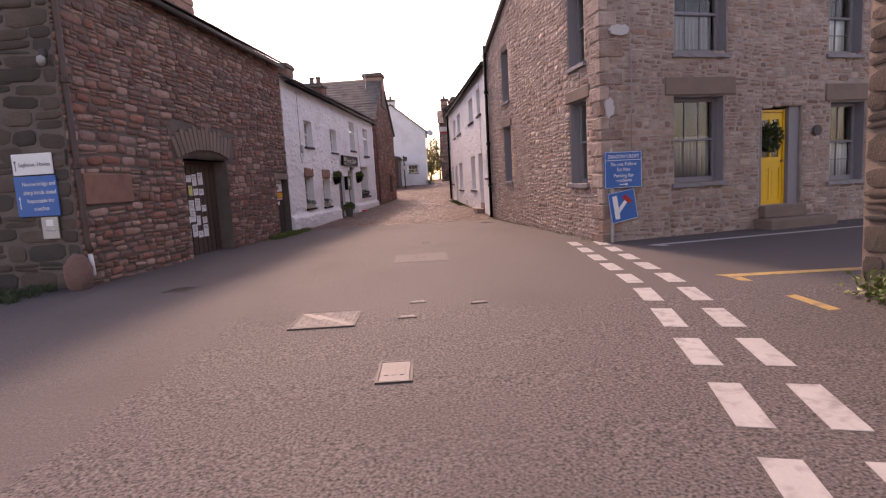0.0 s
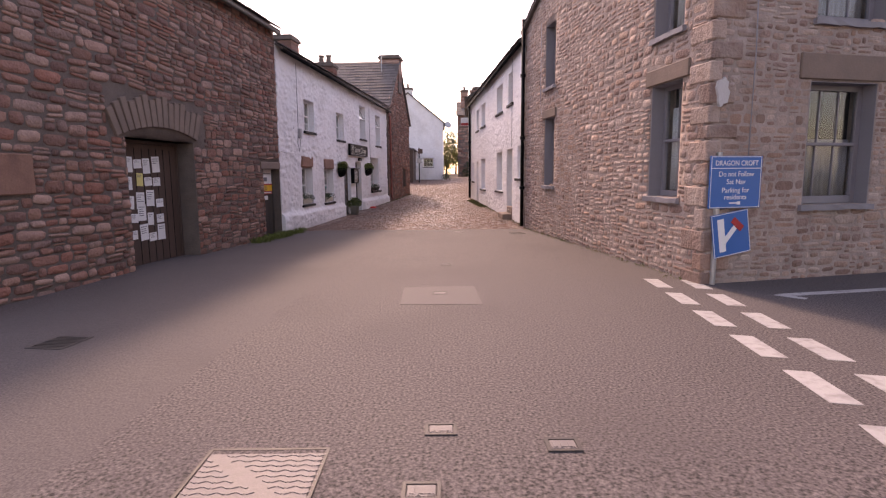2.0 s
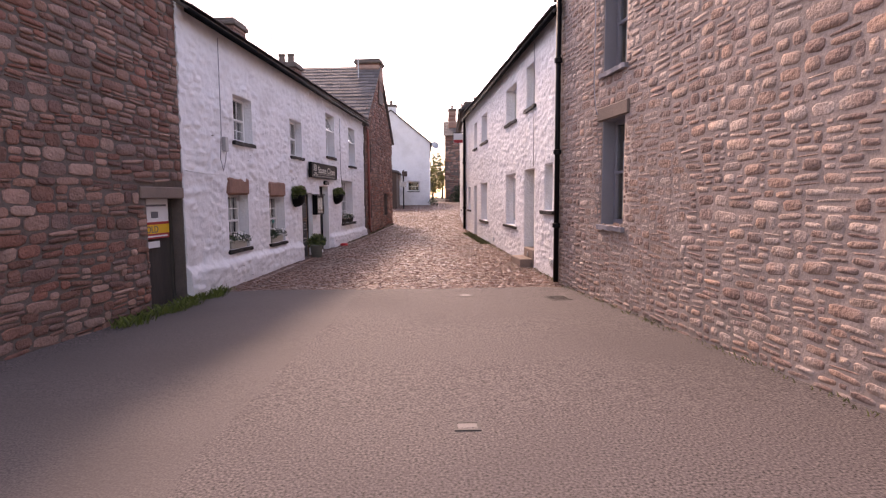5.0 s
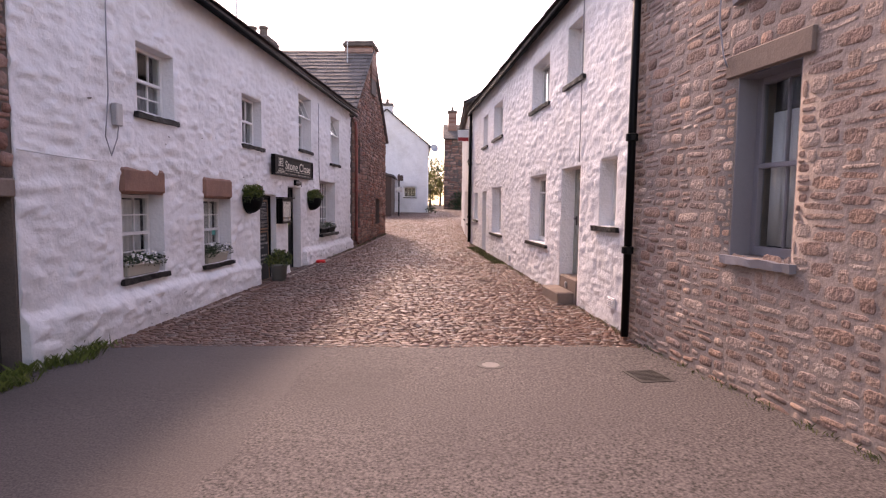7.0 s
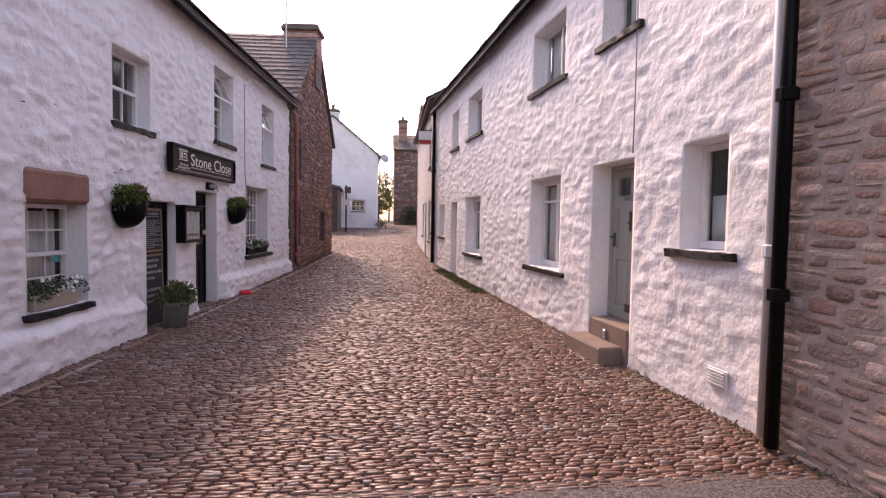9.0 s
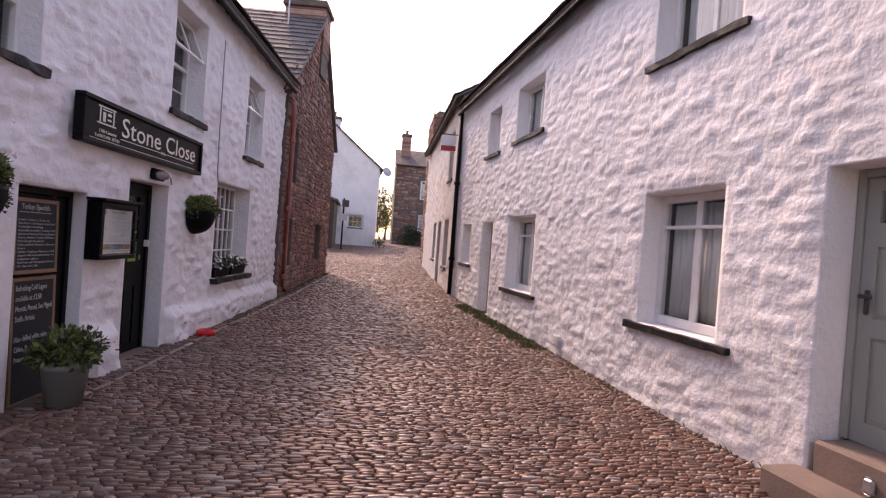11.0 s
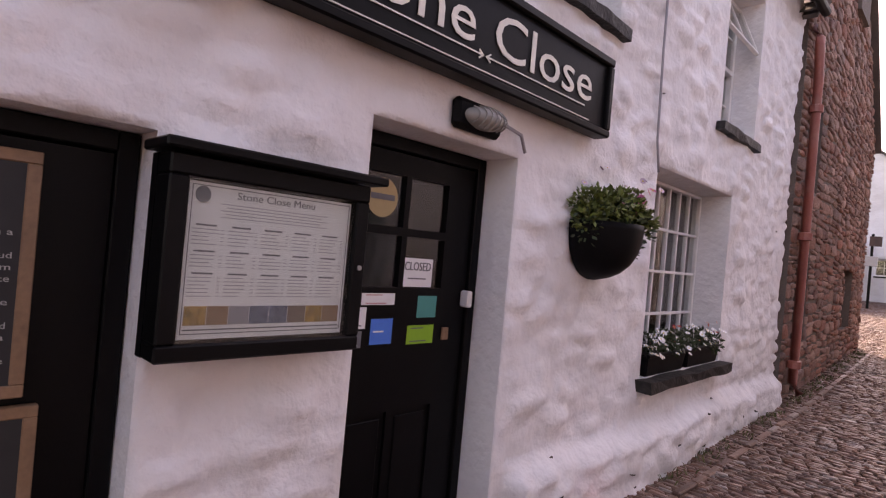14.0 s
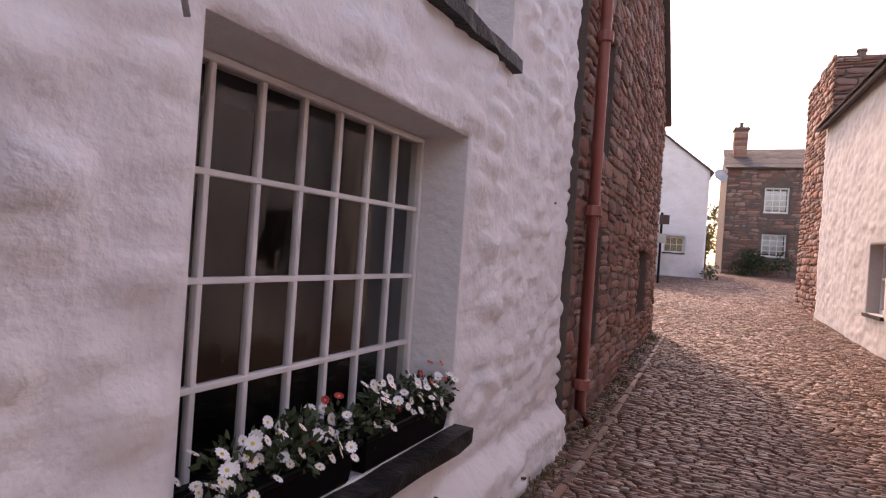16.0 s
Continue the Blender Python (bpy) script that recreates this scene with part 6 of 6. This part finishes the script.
def weeds(name, spots, mat, label, seed, blade=0.09, per=16):
    """Tufts of thin blades."""
    r2 = random.Random(seed)
    verts, faces = [], []
    for x, y in spots:
        for _ in range(per):
            px, py = x + r2.gauss(0, 0.05), y + r2.gauss(0, 0.06)
            z = gz(px, py) - 0.01
            a0, l_ = r2.uniform(0, 6.3), blade * r2.uniform(0.4, 1.3)
            dx, dy = math.cos(a0), math.sin(a0)
            n = len(verts)
            verts += [(px - dy * 0.005, py + dx * 0.005, z), (px + dy * 0.005, py - dx * 0.005, z), (px + dx * l_ * 0.3 + dy * 0.003, py + dy * l_ * 0.3 - dx * 0.003, z + l_ * 0.7), (px + dx * l_ * 0.7, py + dy * l_ * 0.7, z + l_)]
            faces += [(n, n + 1, n + 2), (n, n + 2, n + 3)]
    return tagged(mesh_object(name, verts, faces, M[mat]), label, "weeds", kind="stuff")


r = random.Random(17)
weeds("grass_verge", [(xl(y) + r.uniform(0.05, 0.35), y) for y in (17.6 + 2.9 * r.random() for _ in range(70))], "leaf", "green grass tufts along the foot of the wall", 1, 0.12)
weeds("moss_strip", [(xr(y) - r.uniform(0.08, 0.35), y) for y in (28.6 + 4.6 * r.random() for _ in range(260))], "moss", "mossy weeds along the cottage gutter", 2, 0.05, 20)
weeds("wall_weeds", [(xr(y) - r.uniform(0.02, 0.10), y) for y in (12.6 + 22 * r.random() for _ in range(170))], "moss", "sparse weeds at the foot of the walls", 3, 0.05, 8)
weeds("wall_grass", [(xl(y) + r.uniform(0.12, 0.2), y) for y in (29.5 + 10 * r.random() for _ in range(90))], "moss", "sparse weeds beside the tea room", 4, 0.05, 8)
weeds("barn_grass", [(-5.9 - 6 * r.random(), 10.6 - 0.9 * r.random()) for _ in range(260)], "leaf_dark", "dark grass before the barn end", 5, 0.12)


# ---- road: covers, patches, markings ----
def flat(name, pts, mat, label, lift=0.004, parent=None, category="marking", kind="structure", thick=0.012):
    vs = [Vector((x, y, gz(x, y) + lift)) for x, y in pts]
    n = len(vs)
    verts = vs + [v - Vector((0, 0, thick + lift)) for v in vs]
    faces = [tuple(range(n))] + [(i, n + i, n + (i + 1) % n, (i + 1) % n) for i in range(n)]
    ob = mesh_object(name, verts, faces, M[mat], parent)
    return tagged(ob, label, category, kind=kind) if parent is None else ob


# give-way dashes along the mouth of the side road
for row, off in ((0, 0.0), (1, 0.48)):
    for k in range(11):
        y = 3.03 + k * 0.915 - 0.1 * row
        lx = lambda t: float(np.interp(t, (2, 3.95, 5.46, 7.75, 8.67, 12.6), (0.8, 1.28, 1.65, 2.12, 2.27, 2.6))) + off
        xa, xb = lx(y), lx(y + 0.6)
        flat("road_dash", [(xa, y), (xa + 0.19, y - 0.05), (xb + 0.19, y + 0.55), (xb, y + 0.6)], "road_paint", "worn white give-way dash on asphalt", 0.004)
flat("road_line", [(3.88, 11.72), (3.98, 11.60), (11.0, 12.95), (11.0, 13.05)], "road_paint", "thin white line before the stone house")
flat("road_line", [(3.88, 11.72), (3.78, 11.66), (4.0, 11.42), (4.08, 11.48)], "road_paint", "short white tick on the asphalt")
flat("road_line", [(3.40, 8.66), (3.5, 8.5), (8.0, 8.3), (8.0, 8.45)], "yellow_road_paint", "worn yellow line across the side road")
flat("road_line", [(3.48, 8.52), (3.60, 8.48), (3.62, 6.86), (3.5, 6.86)], "yellow_road_paint", "worn yellow bar on the asphalt")
def build_strip():
    """A relaid strip of road with a ragged edge, laid flush on the older asphalt."""
    r2 = random.Random(44)
    verts, faces, n = [], [], 6
    ys_ = [-4 + 0.2 * k for k in range(124)]
    for y in ys_:
        x0 = xl(y) + 0.02 if y > 10.8 else float(np.interp(y, (-4, 1, 5, 8, 10.8), (-4.2, -4.6, -5.0, -5.5, -5.5)))
        x1 = float(np.interp(y, (-4, 3, 8, 12.5, 16.5, 20.6), (-2.3, -2.1, -1.85, -1.62, -1.5, -1.36))) + r2.gauss(0, 0.025)
        for i in range(n + 1):
            x = x0 + (x1 - x0) * i / n
            verts.append((x, y, gz(x, y) + (0.0025 if 0 < i < n else -0.004)))
    for j in range(len(ys_) - 1):
        for i in range(n):
            k = j * (n + 1) + i
            faces.append((k, k + 1, k + n + 2, k + n + 1))
    tagged(mesh_object("asphalt_strip", verts, faces, M["smooth_asphalt"]), "smoother relaid strip of asphalt beside the barn", "patch", kind="structure")


build_strip()
flat("asphalt_patch", [(-0.75, 11.36), (0.21, 11.33), (0.17, 12.40), (-0.76, 12.32)], "patch", "square pale repair patch in the asphalt", 0.004, category="patch")


def cover(x, y, w, d, label, mat="cast_iron", pattern="chevron", turn=0):
    c_ = empty("access_cover", pose(x, y, gz(x, y) + 0.001, 0, 0, turn), label, "manhole cover")
    part("frame", boxes((-w / 2, w / 2, -d / 2, -d / 2 + 0.02, -0.03, 0.008), (-w / 2, w / 2, d / 2 - 0.02, d / 2, -0.03, 0.008), (-w / 2, -w / 2 + 0.02, -d / 2 + 0.02, d / 2 - 0.02, -0.03, 0.008), (w / 2 - 0.02, w / 2, -d / 2 + 0.02, d / 2 - 0.02, -0.03, 0.008)), M["dark_iron"], c_)
    part("lid", boxes((-w / 2 + 0.024, w / 2 - 0.024, -d / 2 + 0.024, d / 2 - 0.024, -0.03, 0.005), bevel=0.004), M[mat], c_)
    bm = bmesh.new()
    if pattern == "chevron":
        ny, nx = int(d / 0.05), int(w / 0.045)
        for i, j in product(range(nx), range(ny)):
            px, py = -w / 2 + 0.045 + i * 0.045, -d / 2 + 0.05 + j * 0.05
            if px < w / 2 - 0.03 and py < d / 2 - 0.03 and abs(px + py) > 0.055:
                box(bm, -0.02, 0.02, -0.006, 0.006, 0.004, 0.009, 0, Matrix.Translation((px, py, 0)) @ Matrix.Rotation(0.5 if i % 2 else -0.5, 4, "Z"))
    else:
        for k in range(3):
            box(bm, -w * 0.3 + k * w * 0.22, -w * 0.18 + k * w * 0.22, -d * 0.2, d * 0.2, 0.004, 0.009)
    tagged(part("raised_tread", bm, M["cast_iron"], c_), kind="stuff")
    return c_


cover(-1.22, 7.66, 0.66, 0.68, "square cast-iron cover with a chevron tread")
cover(-0.42, 6.03, 0.27, 0.46, "small worn square cover set in asphalt", pattern="bars")
for x, y in ((-0.28, 8.2), (-0.375, 7.58), (0.395, 8.0), (-0.285, 11.95), (-0.185, 14.2)):
    c_ = cover(x, y, 0.19, 0.15, "small cast-iron water cover in the road", pattern="bars")
    lettering("WATER", 0.035, M["cast_iron"], c_, pose(-0.07, -0.05, 0.006, -90), width=0.14, thin=0.002)
vl = empty("valve_cover", pose(0.22, 19.8, gz(0, 19.8)), "round iron valve cover sunk in the asphalt", "manhole cover")
part("ring", lathe([(0.10, -0.02), (0.15, -0.02), (0.15, 0.006), (0.10, 0.006), (0.10, -0.02)], 20), M["dark_iron"], vl)
part("lid", lathe([(0.0, -0.02), (0.095, -0.02), (0.095, 0.004), (0.0, 0.004)], 20), M["cast_iron"], vl)
for x, y, t_ in ((1.75, 19.4, 8), (-3.75, 10.0, -8)):
    g_ = empty("road_gully", pose(x, y, gz(x, y) + 0.002, 0, 0, t_) @ Matrix.Diagonal((0.75, 0.8, 1, 1)), "slotted iron drain grate at the road edge", "drain", "drain grates")
    part("grate_frame", boxes((-0.24, 0.24, -0.24, -0.2, -0.03, 0.006), (-0.24, 0.24, 0.2, 0.24, -0.03, 0.006), (-0.24, -0.2, -0.2, 0.2, -0.03, 0.006), (0.2, 0.24, -0.2, 0.2, -0.03, 0.006)), M["dark_iron"], g_)
    # flat black panel under the bars stands in for the shade of a pit
    part("grate_pit", boxes((-0.2, 0.2, -0.2, 0.2, -0.03, -0.02 + 0.022)), M["black_paint"], g_)
    for k in range(8):
        part("grate_bar", boxes((-0.2, 0.2, -0.19 + k * 0.05, -0.165 + k * 0.05, 0.002, 0.006)), M["dark_iron"], g_)


# guard stone and lamp at the barn corner
bm = bmesh.new()
bmesh.ops.create_icosphere(bm, subdivisions=3, radius=1.0)
for v in bm.verts:
    v.co = Vector((v.co.x * 0.2, v.co.y * 0.19, v.co.z * 0.34)) * (1 + 0.16 * noise.noise(v.co * 1.6))
guard = part("guard_stone", bm, M["barn_stone_piece"], smooth=True)
guard.matrix_world = pose(-5.56, 10.62, gz(0, 10.6) + 0.22)
tagged(guard, "rounded brown guard stone at the barn corner", "stone")
bl_ = empty("bulkhead_lamp", F_BEND @ pose(BEND_L - 0.14, -0.03, 3.52), "small dark lamp high on the barn corner", "lamp")
part("lamp_base", boxes((-0.05, 0.05, -0.05, 0.04, 0.0, 0.12), bevel=0.015), M["dark_iron"], bl_)
part("lamp_glass", lathe([(0.02, 0.0), (0.06, -0.03), (0.065, -0.1), (0.03, -0.15), (0.0, -0.155)], 14), M["lamp_glass"], bl_, smooth=True).matrix_basis = pose(0, -0.06, 0.02)
# hanging sign on the far cottage, dish on the white house
hs = empty("hanging_sign", F_BEY @ pose(-0.35, 0, 4.1) @ Matrix.Diagonal((1, 0.75, 0.75, 1)), "white and red hanging sign on an iron bracket", "sign")
part("bracket", tube([(0, 0.05, 0.62), (0, -0.72, 0.62)], 0.018, 6), M["dark_iron"], hs)
part("board", boxes((-0.02, 0.02, -0.68, -0.12, 0.0, 0.58), bevel=0.01), M["paper"], hs)
part("red_band", boxes((-0.024, 0.024, -0.67, -0.13, 0.02, 0.2)), M["red_sign"], hs)
dish = empty("satellite_dish", pose(0.32, 58.7, 6.15), "pale satellite dish on the white house corner", "dish")
part("reflector", lathe([(0.0, 0.0), (0.2, 0.03), (0.34, 0.11), (0.33, 0.12), (0.19, 0.045), (0.0, 0.015)], 20), M["galvanised"], dish, smooth=True).matrix_basis = pose(0.2, -0.2, 0.0, 70, 0, 25)
part("arm", tube([(-0.25, 0.12, -0.15), (0.18, -0.16, 0.0)], 0.025, 6), M["galvanised"], dish)

# ---- road signs ----
sp = empty("street_sign_post", F_END @ pose(0.17, -0.06, gz(0, 12.3)), "grey post carrying two blue road signs", "sign post")
part("post", tube([(0, 0.03, 0), (0, 0.03, 1.75)], 0.038, 10), M["galvanised"], sp)
up = part("name_plate", boxes((-0.18, 0.63, -0.03, -0.015, 1.02, 1.70), bevel=0.004), M["blue_sign"], sp)
for s in ((-0.16, 0.61, 1.685, 1.692), (-0.16, 0.61, 1.028, 1.035), (-0.16, 0.61, 1.535, 1.545)):
    part("white_rule", boxes((s[0], s[1], -0.034, -0.0305, s[2], s[3])), M["paper"], up)
for s in ((-0.163, -0.156), (0.606, 0.613)):
    part("white_rule", boxes((s[0], s[1], -0.034, -0.0305, 1.035, 1.685)), M["paper"], up)
for t_, z, w in (("DRAGON CROFT", 1.575, 0.66), ("Do not Follow", 1.435, 0.54), ("Sat Nav", 1.335, 0.29), ("Parking for", 1.225, 0.42), ("residents", 1.135, 0.34)):
    lettering(t_, 0.095, M["paper"], up, pose(0.225 - w / 2, -0.032, z), width=w)
part("arrow", boxes((0.14, 0.31, -0.034, -0.0305, 1.078, 1.096), (0.26, 0.31, -0.034, -0.0305, 1.096, 1.108), (0.26, 0.31, -0.034, -0.0305, 1.066, 1.078)), M["paper"], up)
lo = part("dead_end_plate", boxes((-0.29, 0.29, -0.012, 0.0, -0.29, 0.29), bevel=0.004), M["blue_sign"], sp)
lo.matrix_basis = pose(0.21, -0.01, 0.68, 0, -9, 0)
part("white_bar", boxes((-0.2, -0.1, -0.016, -0.0125, -0.22, 0.22)), M["paper"], lo)
bm = bmesh.new()
box(bm, -0.035, 0.035, -0.016, -0.0125, 0, 0.30, 0, Matrix.Translation((-0.13, 0, -0.1)) @ Matrix.Rotation(radians(48), 4, "Y"))
part("white_branch", bm, M["paper"], lo)
bm = bmesh.new()
box(bm, -0.10, 0.10, -0.019, -0.0165, 0.27, 0.36, 0, Matrix.Translation((-0.13, 0, -0.1)) @ Matrix.Rotation(radians(48), 4, "Y"))
part("red_bar", bm, M["red_sign"], lo)
for s in ((-0.285, 0.285, 0.275, 0.283), (-0.285, 0.285, -0.283, -0.275)):
    part("white_rule", boxes((s[0], s[1], -0.0145, -0.0122, s[2], s[3])), M["paper"], lo)
for s in ((-0.283, -0.275), (0.275, 0.283)):
    part("white_rule", boxes((s[0], s[1], -0.0145, -0.0122, -0.275, 0.275)), M["paper"], lo)

bx = BEND_L
s1_ = empty("direction_sign", F_BEND @ pose(bx - 0.90, -0.06, 1.80) @ Matrix.Diagonal((0.93, 1, 0.95, 1)), "white direction sign on the dark barn end", "road sign")
part("plate", boxes((0, 0.72, 0, 0.02, 0, 0.34), bevel=0.004), M["paper"], s1_)
lettering("Ingleton, Hawes", 0.10, M["print"], s1_, pose(0.12, -0.003, 0.13), width=0.56)
part("arrow", boxes((0.05, 0.065, -0.003, -0.0002, 0.07, 0.24), (0.035, 0.08, -0.003, -0.0002, 0.2, 0.22)), M["print"], s1_)
s2_ = empty("warning_sign", F_BEND @ pose(bx - 0.91, -0.06, 1.16) @ Matrix.Diagonal((0.90, 1, 1, 1)), "blue warning sign about a narrow bridge", "road sign")
part("plate", boxes((0, 0.78, 0, 0.02, 0, 0.62), bevel=0.004), M["blue_sign"], s2_)
for t_, z, w in (("Narrow bridge and", 0.47, 0.6), ("sharp bends ahead", 0.34, 0.6), ("Impassable for", 0.21, 0.5), ("coaches", 0.09, 0.28)):
    lettering(t_, 0.09, M["paper"], s2_, pose(0.45 - w / 2, -0.003, z), width=w)
part("arrow", boxes((0.06, 0.075, -0.003, -0.0002, 0.12, 0.32), (0.045, 0.09, -0.003, -0.0002, 0.27, 0.29)), M["paper"], s2_)
s3_ = empty("no_parking_sign", F_BEND @ pose(bx - 0.55, -0.06, 0.80), "small grey no parking sign on the barn end", "road sign")
part("plate", boxes((0, 0.28, 0, 0.02, 0, 0.34), bevel=0.004), M["galvanised"], s3_)
lettering("No parking", 0.06, M["paper"], s3_, pose(0.03, -0.003, 0.12), width=0.22)
part("white_panel", boxes((0.08, 0.2, -0.003, -0.0002, 0.2, 0.3)), M["paper"], s3_)

# ---- the building at the mouth of the side road ----
F_SID = facade(4.35, 7.55, 4.75, -3.0)
wall_side = sheet_wall("wall_side_building", F_SID, 0.0, 10.3, -0.6, 5.6, [], M["mortar_dark"], step=0.4, thick=0.4, label="dark stone wall at the mouth of the side road")
# same shade-darkened stone tones as the barn end
rubble(F_SID, 0.0, 10.3, -0.4, 5.5, [], M["shaded_stone"], M["shaded_stone_piece"], wall_side, (0.5, 1.5), 80, course=(0.16, 0.34), length=(0.3, 0.7), seed=7)
plain_prism("wall_side_building_end", [(4.37, 7.56), (9.0, 7.15), (9.0, 6.75), (4.79, 7.13)], -0.5, 5.6, M["mortar_dark"])


# ---- edging stones along both sides of the lane ----
def edging(name, xf, y0, y1, w, d, label, seed):
    r2 = random.Random(seed)
    e_ = empty(name, None, label, "kerb", kind="structure")
    y = y0
    while y < y1:
        l_ = r2.uniform(*d)
        x, z = xf(y + l_ / 2), gz(0, y + l_ / 2)
        k = part("edge_stone", boxes((-w / 2, w / 2, -l_ / 2 + 0.008, l_ / 2 - 0.008, -0.08, 0.012 + r2.uniform(0, 0.012)), bevel=0.01), M["sett_piece"], e_)
        k.matrix_basis = pose(x, y + l_ / 2, z, 0, r2.uniform(-2, 2), -6.7 + r2.uniform(-2, 2))
        y += l_


edging("kerb", lambda y: xl(y) + 0.30, 21.4, 40.0, 0.055, (0.2, 0.5), "flush line of brown edging stones beside the wall", 4)

# chipped paint on the tea room plinth
r = random.Random(12)
for i in range(46):
    x, z = r.uniform(0.3, 13.0), r.uniform(-0.02, 0.5) if i < 30 else r.uniform(2.0, 2.9)
    if in_hole(x, z, [(h[0] - 0.15, h[1] + 0.15, h[2] - 0.2, h[3] + 0.1) for h in TEA_H]) or (6.2 < x < 9.0 and z > 2.1):
        continue
    n = 9
    bm = bmesh.new()
    w, h = r.uniform(0.012, 0.05), r.uniform(0.004, 0.012)
    ring = [bm.verts.new((w * math.cos(t) * r.uniform(0.6, 1.1), 0, h * math.sin(t) * r.uniform(0.5, 1.2))) for t in (2 * math.pi * k / n for k in range(n))]
    ring2 = [bm.verts.new(v.co + Vector((0, 0.03, 0))) for v in ring]
    bm.faces.new(ring)
    for k in range(n):
        bm.faces.new((ring[k], ring[(k + 1) % n], ring2[(k + 1) % n], ring2[k]))
    y = -relief(x, z, 1.3, 0.042) - tea_plinth(x, z) - 0.004
    c_ = part("paint_chip", bm, M["old_wood"], wall_tea_room)
    c_.matrix_basis = F_TEA @ pose(x, y, z, 0, r.uniform(-15, 15))

# top lights hung open upstairs
for h in (TEA_H[7], TEA_H[8]):
    W = h[1] - h[0] - 0.12
    o_ = empty("open_top_light", F_TEA @ pose(h[0] + 0.06, 0.20, h[3] - 0.06, -22), "white top window light hung open", "window light", "open lights upstairs")
    part("light_frame", boxes((0, 0.03, -0.02, 0.01, -0.5, 0), (W - 0.03, W, -0.02, 0.01, -0.5, 0), (0.03, W - 0.03, -0.02, 0.01, -0.03, 0), (0.03, W - 0.03, -0.02, 0.01, -0.5, -0.47)), M["white_gloss"], o_)
    part("glazing_bar", boxes((W / 2 - 0.01, W / 2 + 0.01, -0.015, 0.005, -0.47, -0.03)), M["white_gloss"], o_)
    part("pane", boxes((0.03, W - 0.03, -0.006, -0.003, -0.47, -0.03)), M["glass"], o_).visible_shadow = False
